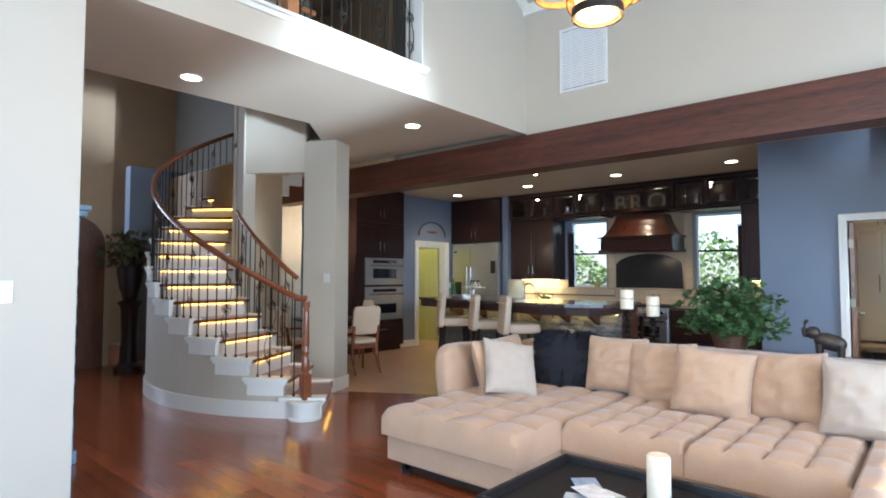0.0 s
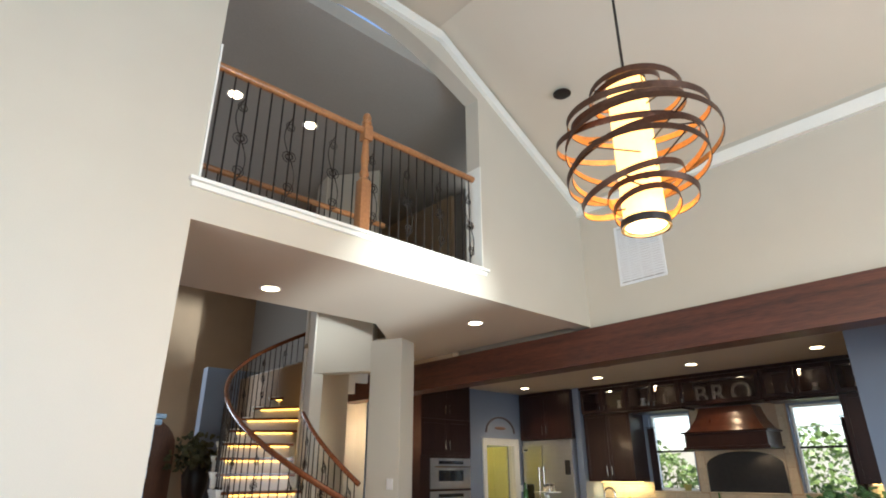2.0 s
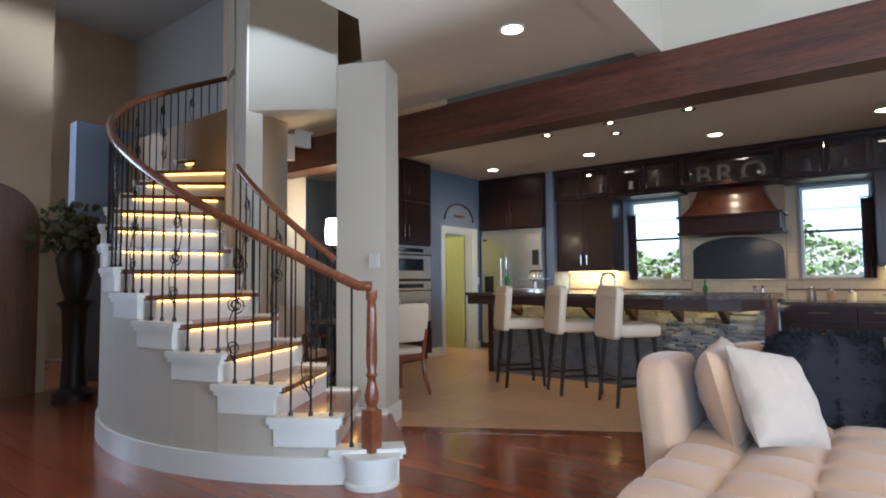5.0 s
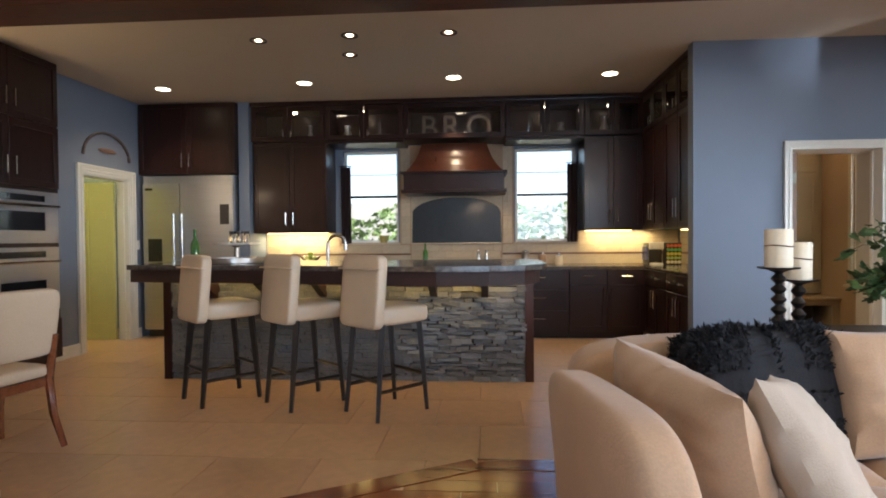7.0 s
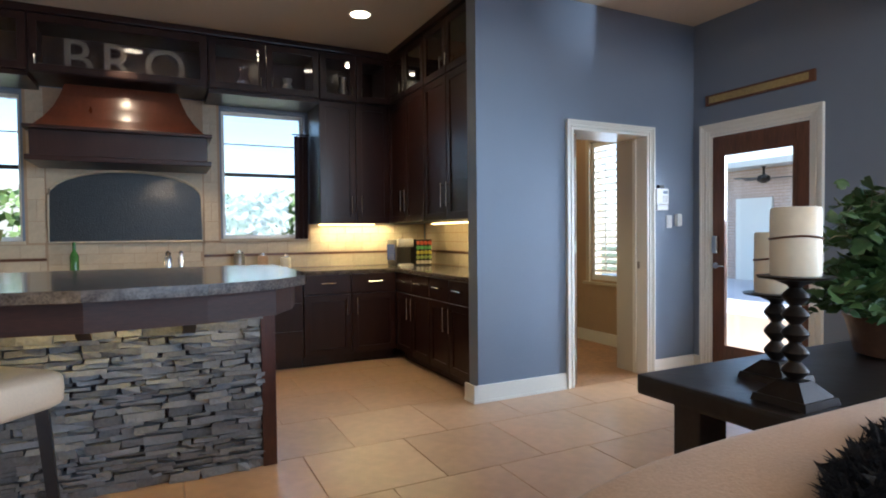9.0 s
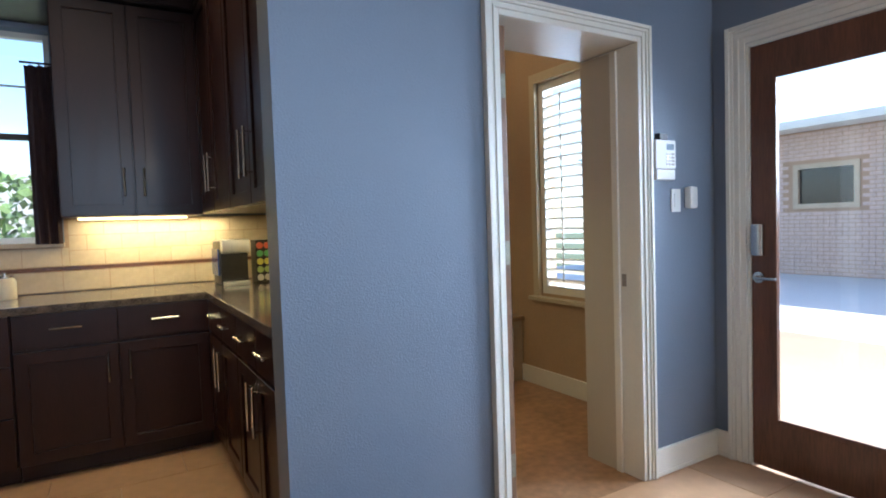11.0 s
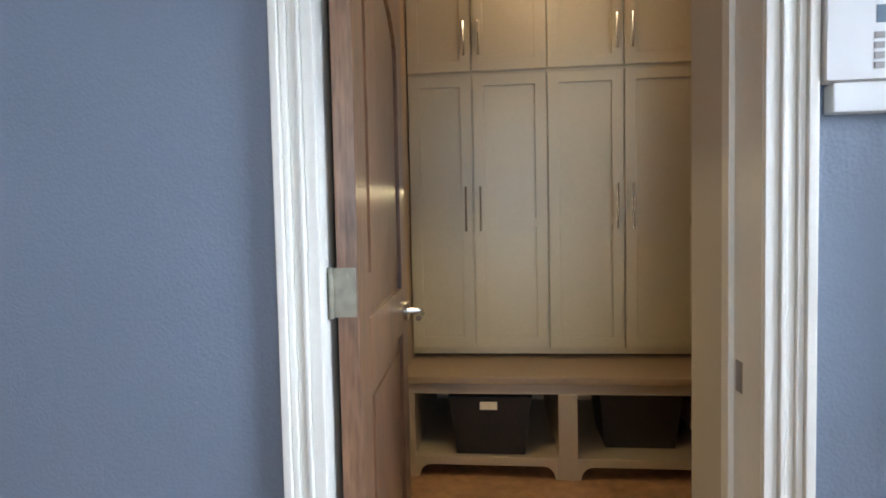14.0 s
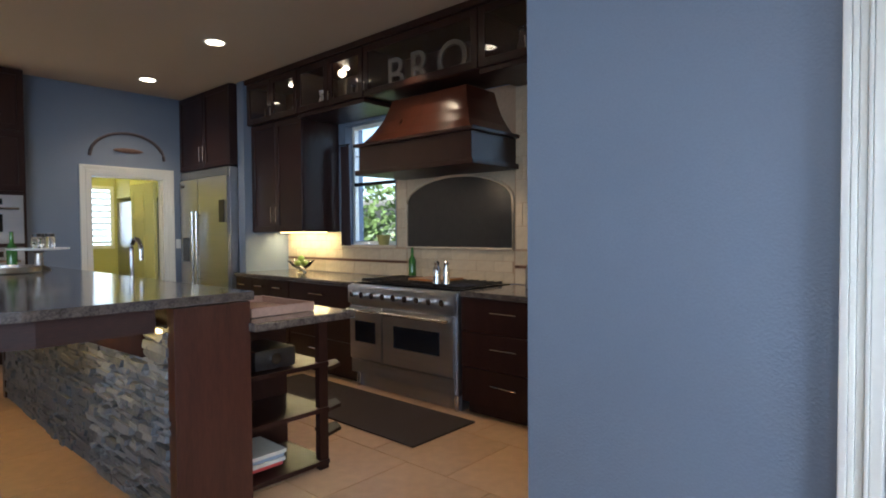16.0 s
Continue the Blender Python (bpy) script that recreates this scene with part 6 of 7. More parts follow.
for i, (z, r, ox, oy, tl) in enumerate(((2.66, 0.15, 0.02, 0.0, 6), (2.72, 0.20, 0.04, 0.03, -8), (2.78, 0.25, -0.05, 0.02, 9), (2.85, 0.31, 0.03, -0.04, -7), (2.92, 0.34, -0.02, 0.03, 8), (2.99, 0.36, 0.04, 0.0, -6), (3.06, 0.34, -0.05, 0.02, 7), (3.13, 0.33, 0.04, -0.02, -9), (3.20, 0.28, -0.03, 0.03, 8), (3.27, 0.22, 0.04, 0.0, -6), (3.33, 0.17, -0.01, 0.01, 5))):
    m = Matrix.Translation((CHX + ox, CHY + oy, z)) @ pose(0, 0, 0, tl, tl * 0.7, rb.uniform(0, 360))
    bm = B()
    n = 48
    ring = []
    for k in range(n):
        a = 2 * math.pi * k / n
        rows_ = []
        for rr, zz in ((r, -0.016), (r + 0.003, -0.016), (r + 0.003, 0.016), (r, 0.016)):
            rows_.append(bm.verts.new(m @ Vector((rr * math.cos(a), rr * math.sin(a), zz + 0.025 * math.sin(a)))))
        ring.append(rows_)
    for k in range(n):
        p, q = ring[k], ring[(k + 1) % n]
        for j in range(4):
            bm.faces.new((p[j], q[j], q[(j + 1) % 4], p[(j + 1) % 4]))
    part("ribbon", bm, RIBBON, ch, "curved bronze ribbon")
    lin = B()
    inn = [[lin.verts.new(m @ Vector(((r - 0.0015) * math.cos(2 * math.pi * k / n), (r - 0.0015) * math.sin(2 * math.pi * k / n), zz + 0.025 * math.sin(2 * math.pi * k / n)))) for zz in (-0.015, 0.015)] for k in range(n)]
    for k in range(n):
        p, q = inn[k], inn[(k + 1) % n]
        lin.faces.new((p[1], q[1], q[0], p[0]))
    part("ribbon_lining", lin, LINING, ch, "gold-copper inner face of the ribbon")
    part("strut", tube(B(), [m @ Vector((r, 0, 0)), (CHX + 0.09, CHY, z)], 0.004, 6), IRON, ch)
lamp("chandelier_light", "POINT", 75, (1.0, 0.62, 0.24), pose(CHX, CHY, 2.48), radius=0.1)
# ceiling fittings
def downlight(x, y, z, on=True, r=0.08, power=9.0):
    ob = thing("downlight", (x, y, z), "recessed ceiling downlight, lit" if on else "small recessed ceiling downlight with a dark eye", "downlight", "lit downlights" if on else "small downlights")
    part("trim", lathe(B(), [(r, -0.001), (r + 0.022, -0.003), (r + 0.022, -0.008), (r, -0.007)], x, y, z, 24, True), KW if on else IRON, ob)
    part("bulb", lathe(B(), [(0.001, -0.006), (r * (0.97 if on else 0.5), -0.0055), (r * (0.98 if on else 0.51), -0.001)], x, y, z, 20), BULB, ob, "glowing lamp face")
    if on:
        lamp("downlight_beam", "SPOT", power, WARM, look((x, y, z - 0.03), (x, y + 0.001, z - 1)), cone=radians(125), radius=0.07)
for x, y in ((-6.45, 9.2), (-4.71, 9.12), (-2.98, 9.06), (-1.25, 9.09)):
    downlight(x, y, KC, power=42)
for x, y in ((-4.68, 7.71), (-3.83, 7.66), (-3.95, 8.18), (-2.95, 7.67)):
    downlight(x, y, KC, False, 0.055)
downlight(-3.52, 4.86, LC, power=14)
downlight(-3.86, 2.47, LC, power=14)
downlight(-4.8, 2.19, 5.72, power=6)
downlight(-4.78, 3.18, 5.72, power=6)
def vent(name, m, w, h, n, label):
    """A white louvred grille: local x wide, z high, facing -y."""
    ob = thing(name, m @ Vector((w / 2, 0, h / 2)), label, "vent", "vents")
    bm = B()
    for q in ((0, 0, 0.03, h), (w - 0.03, 0, w, h), (0.03, 0, w - 0.03, 0.03), (0.03, h - 0.03, w - 0.03, h)):
        box(bm, q[0], -0.015, q[1], q[2], -0.001, q[3], 0.003, m)
    part("frame", bm, KW, ob, smooth=False)
    part("backing", box(B(), 0.03, -0.004, 0.03, w - 0.03, -0.001, h - 0.03, 0, m), PEWTER, ob, smooth=False)
    for i in range(n):
        z = 0.04 + (h - 0.08) * (i + 0.5) / n
        part("slat", box(B(), 0.031, -0.013, z - (h / n) * 0.36, w - 0.031, -0.008, z + (h / n) * 0.36, 0, m), KW, ob, smooth=False)
    for i in (1, 2, 3):
        u = w * i / 4
        part("bar", box(B(), u - 0.008, -0.0155, 0.031, u + 0.008, -0.0135, h - 0.031, 0, m), KW, ob, smooth=False)
    return ob
vent("return_vent", pose(-2.28, 6.03, 3.53, 0, 0, 0), 0.58, 0.74, 22, "large white return-air grille high on the wall")
vent("ceiling_vent", pose(-4.85, 9.55, KC, -90, 0, 0), 0.3, 0.16, 6, "white ceiling air vent")
vent("ceiling_vent", pose(-1.7, 7.22, KC, -90, 0, 0), 0.3, 0.16, 6, "white ceiling air vent")
vent("ceiling_vent", pose(-3.42, 2.35, 5.72, -90, 0, 0), 0.3, 0.3, 6, "white ceiling air vent above the gallery")
spk = thing("ceiling_speaker", (-2.0, 4.78, 5.45), "round dark speaker in the sloped ceiling", "speaker")
part("grille", lathe(B(), [(0.09, 0), (0.1, 0.004), (0.1, 0.012), (0.06, 0.006), (0.0, 0.003)], -2.0, 4.78, 5.45, 24), IRON, spk)

# ---- foyer, nook and outside ----
HBLUE = material("distressed_blue_paint", (0.16, 0.25, 0.33), 0.55, var=0.45, scale=9, fine=50, bump=0.1)
hu = thing("tall_hutch", (-4.23, 1.2, 0), "tall distressed blue hutch with an iron scroll crest", "cabinet")
part("body", box(B(), -4.42, 0.62, 0.10, -4.04, 1.72, 1.88, 0.008), HBLUE, hu, smooth=False)
part("plinth", box(B(), -4.44, 0.60, 0.0, -4.02, 1.74, 0.0995, 0.008), HBLUE, hu, smooth=False)
part("cornice", box(B(), -4.46, 0.58, 1.8805, -4.00, 1.76, 1.93, 0.015), HBLUE, hu, smooth=False)
part("cornice", box(B(), -4.48, 0.56, 1.9305, -3.98, 1.78, 1.97, 0.012), HBLUE, hu, smooth=False)
part("side_panel", box(B(), -4.36, 1.7205, 0.25, -4.10, 1.735, 1.75, 0.006), HBLUE, hu, smooth=False)
for i in range(9):
    bm = B()
    scroll(bm, (-4.035, 1.66, 0.35 + i * 0.15), (0, 1, 0), 0.15, 0.004)
    part("grille_scroll", bm, IRON, hu, "dark iron scroll grille")
bm = B()
scroll(bm, (-4.2, 1.62, 1.971), (0, 1, 0), 0.30, 0.009)
scroll(bm, (-4.2, 1.45, 1.971), (0, 1, 0), 0.30, 0.009)
part("crest", bm, IRON, hu, "dark iron scroll crest")
URN = material("dark_urn", (0.02, 0.016, 0.014), 0.35, var=0.4)
ur = thing("urn_plant", (-8.3, 3.65, 0), "tall dark urn with dried leaves and flowers in the foyer", "plant")
part("pedestal", lathe(B(), [(0.20, 0), (0.20, 0.06), (0.13, 0.12), (0.11, 0.5), (0.13, 0.95), (0.18, 1.02), (0.10, 1.06), (0.16, 1.25), (0.20, 1.5), (0.14, 1.62), (0.17, 1.66)], -8.3, 3.65, 0, 20), URN, ur)
fl = B()
rr_ = random.Random(77)
for i in range(260):
    a, e = rr_.uniform(0, 6.28), rr_.uniform(-0.2, 1.4)
    d = Vector((math.cos(a) * math.cos(e), math.sin(a) * math.cos(e), math.sin(e)))
    c = Vector((-8.3, 3.65, 1.66)) + d * rr_.uniform(0.1, 0.5)
    r = Euler((rr_.uniform(-1.5, 1.5), rr_.uniform(-1.5, 1.5), rr_.uniform(0, 6.28))).to_matrix()
    s = rr_.uniform(1.4, 2.6)
    fl.faces.new([fl.verts.new(c + r @ Vector((u * s, v * s, 0))) for u, v in leafshape])
part("foliage", fl, material("olive_dried_leaf", (0.07, 0.07, 0.025), 0.6, var=0.6, scale=12), ur, smooth=False)
adoor = [(2.5, 0), (3.5, 0), (3.5, 1.9)] + [(3.0 + 0.5 * math.cos(t), 1.9 + 0.45 * math.sin(t)) for t in [math.pi * i / 12 for i in range(1, 12)]] + [(2.5, 1.9)]
solid("door_4", slab(B(), adoor, "x", -8.998, -8.95), DOORWOOD, "arched dark wooden foyer door", "door", kind="structure", smooth=False)
switch_plate(-6.0, -1.4, 1.2, 0.12, 0.12, 180)
# dining nook
def dining_chair():
    ob = thing("dining_chair", (0, 0, 0), "dark mahogany dining chair with cream leather seat and back", "chair", "nook dining chairs")
    part("seat", cushion(B(), 0.47, 0.46, 0.09, 6, 4, 14, Matrix.Translation((0, 0, 0.47))), LEATHER, ob)
    part("backrest", cushion(B(), 0.44, 0.06, 0.42, 6, 7, 14, Matrix.Translation((0, -0.255, 0.78)) @ pose(0, 0, 0, 10, 0, 0)), LEATHER, ob)
    part("seat_frame", box(B(), -0.22, -0.21, 0.37, 0.22, 0.21, 0.43, 0.008), RAILWOOD, ob, smooth=False)
    for sx in (-1, 1):
        part("leg", tube(B(), [(sx * 0.2, 0.19, 0.40), (sx * 0.2, 0.205, 0.2), (sx * 0.205, 0.21, 0.0)], 0.02, 6, radii=[0.026, 0.02, 0.017]), RAILWOOD, ob)
        part("leg", tube(B(), [(sx * 0.2, -0.27, 0.70), (sx * 0.2, -0.21, 0.42), (sx * 0.2, -0.24, 0.2), (sx * 0.205, -0.32, 0.0)], 0.02, 6, radii=[0.02, 0.026, 0.022, 0.018]), RAILWOOD, ob)
        part("arm", tube(B(), [(sx * 0.23, -0.24, 0.68), (sx * 0.25, -0.05, 0.67), (sx * 0.24, 0.12, 0.64), (sx * 0.22, 0.16, 0.45)], 0.016, 6), RAILWOOD, ob)
    return ob
dc = dining_chair()
dc.matrix_basis = pose(-5.62, 5.86, 0, 0, 0, 78)
copy_thing(dc, pose(-6.25, 5.05, 0, 0, 0, 20))
copy_thing(dc, pose(-6.9, 6.9, 0, 0, 0, 200))
dt = thing("dining_table", (-6.55, 5.95, 0), "round dark wooden dining table", "table")
part("tabletop", lathe(B(), [(0.50, 0.71), (0.52, 0.72), (0.52, 0.745), (0.51, 0.75), (0.0, 0.751)], -6.55, 5.98, 0, 36), BLACKWOOD, dt)
part("pedestal", lathe(B(), [(0.28, 0), (0.26, 0.04), (0.09, 0.1), (0.07, 0.3), (0.11, 0.45), (0.07, 0.6), (0.2, 0.709)], -6.55, 5.98, 0, 24), BLACKWOOD, dt)
fl_ = thing("floor_lamp", (-7.08, 6.27, 0), "tall dark floor lamp with a glowing glass shade", "floor lamp")
part("base", lathe(B(), [(0.15, 0), (0.15, 0.02), (0.03, 0.05), (0.015, 0.06)], -7.08, 6.27, 0, 20), IRON, fl_)
part("pole", lathe(B(), [(0.014, 0.055), (0.014, 0.9), (0.03, 0.95), (0.014, 1.0), (0.014, 1.62), (0.05, 1.66), (0.05, 1.70)], -7.08, 6.27, 0, 14), IRON, fl_)
part("shade", lathe(B(), [(0.10, 1.72), (0.13, 1.74), (0.14, 1.9), (0.12, 2.06), (0.11, 2.06), (0.13, 1.9), (0.12, 1.75)], -7.08, 6.27, 0, 24, True), material("frosted_lamp_glass", (1.0, 0.85, 0.6), glow=5.0, bump=0, var=0), fl_, "glowing frosted glass shade")
lamp("floor_lamp_bulb", "POINT", 30, WARM, pose(-7.08, 6.27, 2.15), radius=0.08)
solid("kitchen_mat", box(B(), -4.3, 9.1, 0.0, -2.2, 9.72, 0.012, 0.004), material("brown_mat", (0.035, 0.02, 0.015), 0.8, var=0.3, fine=150, bump=0.2), "dark brown mat in front of the range", "mat", smooth=False)
# things on the worktops and bar
def bottle(x, y, z, r, h, mat, label):
    return solid("bottle", lathe(B(), [(r, 0), (r, h * 0.55), (r * 0.4, h * 0.72), (r * 0.36, h * 0.97), (r * 0.42, h)], x, y, z, 16), mat, label, "bottle")
GREENG = material("green_glass", (0.05, 0.14, 0.03), 0.1, var=0.2, bump=0)
bottle(-5.3, 7.7, 1.073, 0.038, 0.30, GREENG, "green glass bottle on the bar")
bottle(-3.45, 10.36, 0.911, 0.035, 0.26, GREENG, "green oil bottle behind the range").location.z = 0.034
cs = thing("cake_stand", (-4.95, 7.8, 1.073), "white pedestal cake stand with small jars", "stand")
part("stem", lathe(B(), [(0.08, 0), (0.07, 0.015), (0.03, 0.04), (0.025, 0.13), (0.05, 0.15)], -4.95, 7.8, 1.073, 18), PEWTER, cs)
part("plate", lathe(B(), [(0.05, 0.1505), (0.20, 0.16), (0.205, 0.172), (0.0, 0.166)], -4.95, 7.8, 1.073, 28), KW, cs)
for dx, dy in ((-0.05, 0.03), (0.04, -0.02), (0.06, 0.06)):
    jar = solid("jar", lathe(B(), [(0.035, 0), (0.037, 0.01), (0.037, 0.07), (0.03, 0.085)], -4.95 + dx, 7.8 + dy, 1.245, 14), GLASS, "small glass jar on the cake stand", "jar", "cake stand jars")
    part("lid", lathe(B(), [(0.033, 0.0855), (0.033, 0.11), (0.0, 0.112)], -4.95 + dx, 7.8 + dy, 1.245, 14), BLACKWOOD, jar, "black lid")
lt = thing("lazy_susan", (-4.9, 7.55, 1.073), "low round dark wooden tray on the bar", "tray")
part("tray", lathe(B(), [(0.26, 0), (0.27, 0.005), (0.27, 0.045), (0.255, 0.045), (0.25, 0.012), (0.0, 0.012)], -4.85, 7.52, 1.073, 32), PEWTER, lt)
tapm = thing("kitchen_tap", (-4.2, 8.35, 0.916), "tall arched nickel kitchen tap", "tap")
part("spout", tube(B(), [(-4.2, 8.2, 0.93), (-4.2, 8.2, 1.22)] + [(-4.2 + 0.09 - 0.09 * math.cos(t), 8.2, 1.22 + 0.09 * math.sin(t)) for t in [math.pi * i / 10 for i in range(1, 11)]] + [(-4.02, 8.2, 1.16)], 0.016, 10), CHROME, tapm)
part("base", lathe(B(), [(0.03, 0), (0.03, 0.02), (0.02, 0.03)], -4.2, 8.2, 0.916, 14), CHROME, tapm)
fb = thing("fruit_bowl", (-5.0, 10.2, 0.911), "glass bowl of green apples on the worktop", "bowl")
part("bowl", lathe(B(), [(0.05, 0), (0.06, 0.01), (0.03, 0.03), (0.09, 0.07), (0.15, 0.14), (0.145, 0.142), (0.08, 0.078), (0.0, 0.05)], -5.0, 10.2, 0.911, 24), GLASS, fb)
APPLE = material("green_apple", (0.24, 0.34, 0.05), 0.35, var=0.25, scale=14)
for dx, dy, dz in ((-0.045, 0, 0.105), (0.045, 0.01, 0.105), (0, 0.05, 0.108), (0.0, -0.045, 0.108), (0, 0, 0.16)):
    part("apple", cushion(B(), 0.075, 0.075, 0.07, 2, 2.2, 8, Matrix.Translation((-5.0 + dx, 10.2 + dy, 0.911 + dz))), APPLE, fb, "green apple")
cm = thing("coffee_machine", (-0.32, 10.25, 0.911), "black and silver pod coffee machine", "coffee machine")
part("body", box(B(), -0.55, 10.1, 0.911, -0.38, 10.38, 1.19, 0.02), BLACKWOOD, cm)
part("head", box(B(), -0.55, 10.03, 1.11, -0.38, 10.0999, 1.20, 0.015), STEEL, cm)
part("drip_tray", box(B(), -0.54, 10.02, 0.911, -0.39, 10.0995, 0.935, 0.004), STEEL, cm, smooth=False)
part("tank", box(B(), -0.5505, 10.14, 0.97, -0.56, 10.36, 1.14), material("blue_water_tank", (0.03, 0.06, 0.2), 0.15), cm, smooth=False)
pr = thing("pod_rack", (-0.25, 10.15, 0.911), "rack of coffee pods with coloured lids", "rack")
part("frame", box(B(), -0.33, 10.10, 0.911, -0.14, 10.25, 1.19, 0.004), BLACKWOOD, pr, smooth=False)
for r_, c in enumerate(((0.55, 0.5, 0.45), (0.3, 0.4, 0.1), (0.55, 0.5, 0.05), (0.1, 0.4, 0.12), (0.6, 0.1, 0.04))):
    pm = material("pod_lid", c, 0.4)
    for k in range(4):
        part("pod", tube(B(), [(-0.308 + k * 0.047, 10.099, 0.945 + r_ * 0.052), (-0.308 + k * 0.047, 10.085, 0.945 + r_ * 0.052)], 0.021, 10), pm, pr, "foil coffee pod lid")
for x, h, c in ((-2.1, 0.17, PEWTER), (-1.88, 0.14, SUEDE), (-1.66, 0.12, WAX)):
    cn = solid("canister", lathe(B(), [(0.05, 0), (0.052, 0.01), (0.052, h * 0.85), (0.04, h)], x, 10.3, 0.911, 16), c, "small canister on the worktop", "canister", "canisters")
    part("lid", lathe(B(), [(0.042, h + 0.0005), (0.042, h + 0.012), (0.012, h + 0.016), (0.012, h + 0.03), (0, h + 0.032)], x, 10.3, 0.911, 14), CHROME, cn)
for n_, (x, r) in enumerate(((-2.72, 0.035), (-2.62, 0.03))):
    solid("pepper_mill", lathe(B(), [(r, 0), (r * 0.8, 0.05), (r * 0.9, 0.11), (r * 0.5, 0.14), (r * 0.7, 0.16), (0.005, 0.18)], x, 9.90, 0.944, 14), CHROME, "silver mill standing on the range", "mill", "mills")
solid("flower_pot", lathe(B(), [(0.05, 0), (0.07, 0.09), (0.078, 0.1), (0.06, 0.1), (0.0, 0.09)], -4.05, YN + 0.03, 1.2195, 16), material("yellow_pot", (0.42, 0.34, 0.10), 0.5), "small yellow pot on the window sill", "pot")
# patio seen through the back door
CONC = material("pale_patio_concrete", (0.66, 0.63, 0.58), 0.8, var=0.08)
BRICK = material("red_brown_brick", (0.56, 0.43, 0.35), 0.8, var=0.3, scale=8, rand=0.6, bump=0.15)
structure("pavement_patio", [(X1 + 0.2, 0, -0.119, 14, 18, -0.03)], CONC, "pale concrete patio", "pavement")
structure("patio_roof", [(10.3, 5.0, 2.85, 12, 18, 3.0)], WHITE, "white patio roof", "roof")
bw = structure("patio_wall", [(11.0, 4, -0.03, 11.2, 11.4, 2.849), (11.0, 12.6, -0.03, 11.2, 18, 2.849), (11.0, 11.4, -0.03, 11.2, 12.6, 1.3), (11.0, 11.4, 2.2, 11.2, 12.6, 2.849)], GROUT, "red-brown brick house wall across the patio")
bk = B()
for j in range(36):
    y = 4.0 - (0.11 if j % 2 else 0)
    z = -0.02 + j * 0.079
    while y < 18:
        if not (11.3 < y + 0.1 < 12.7 and 1.25 < z + 0.04 < 2.25):
            box(bk, 10.988, y + 0.005, z + 0.004, 11.02, y + 0.21, z + 0.072)
        y += 0.22
ob = part("brick_field", bk, BRICK, bw, smooth=False)
tagged(ob, kind="stuff")
pwn = thing("window_4", (11.0, 12.0, 1.3), "tan framed patio window", "window")
pwn["kind"] = "structure"
bm = B()
for q in ((11.4, 1.3, 11.5, 2.2), (12.5, 1.3, 12.6, 2.2), (11.5, 1.3, 12.5, 1.4), (11.5, 2.1, 12.5, 2.2)):
    box(bm, 10.97, q[0], q[1], 11.1, q[2], q[3], 0.004)
part("window_frame", bm, SPLASH, pwn, smooth=False)
part("pane", box(B(), 11.05, 11.5, 1.4, 11.06, 12.5, 2.1), BLACK, pwn, smooth=False)
pdr = solid("door_5", box(B(), 10.93, 13.6, -0.03, 10.985, 14.6, 2.1, 0.006), WHITE, "white panelled door across the patio", "door", kind="structure", smooth=False)
fan = thing("ceiling_fan", (10.6, 13.6, 2.84), "bronze patio ceiling fan at rest", "ceiling fan")
part("motor", lathe(B(), [(0.06, 2.84), (0.03, 2.80), (0.03, 2.65), (0.14, 2.60), (0.15, 2.50), (0.08, 2.44), (0.0, 2.42)], 10.6, 13.6, 0, 18), IRON, fan)
for i in range(5):
    part("blade", box(B(), 0.15, -0.065, -0.004, 0.68, 0.065, 0.004, 0.003, Matrix.Translation((10.6, 13.6, 2.55)) @ pose(0, 0, 0, 0, 0, 72 * i) @ pose(0, 0, 0, 12, 0, 0)), BLACKWOOD, fan, smooth=False)
# hedge outside the kitchen windows
rh = random.Random(9)
hv, hf = [], []
for i in range(13000):
    x, z = rh.uniform(-8.5, 1.5), rh.uniform(0, 2.5)
    top = 2.08 + 0.25 * math.sin(x * 1.7) + 0.15 * math.sin(x * 4.1)
    if z > top:
        continue
    c = Vector((x, 13.0 + rh.gauss(0, 0.16) + 0.2 * math.sin(x * 3 + z * 4), z - 0.1))
    r = Euler((rh.uniform(-1.5, 1.5), rh.uniform(-1.5, 1.5), rh.uniform(0, 6.28))).to_matrix()
    s = rh.uniform(0.04, 0.09)
    k = len(hv)
    hv += [c + r @ Vector(p) * s for p in ((-0.5, 0, 0), (0, -1, 0), (0.5, 0, 0.1), (0, 1, 0))]
    hf.append((k, k + 1, k + 2, k + 3))
me = bpy.data.meshes.new("hedge")
me.from_pydata(hv, [], hf)
me.materials.append(material("sunlit_hedge_leaf", (0.16, 0.24, 0.07), 0.5, var=0.6, scale=3, fine=12))
tagged(new("hedge", me), "leafy green hedge outside the kitchen windows", "hedge", kind="stuff")
structure("wall_garden", [(-12, 14.2, -0.12, 3, 14.4, 2.0)], CONC, "pale garden wall behind the hedge", "wall")

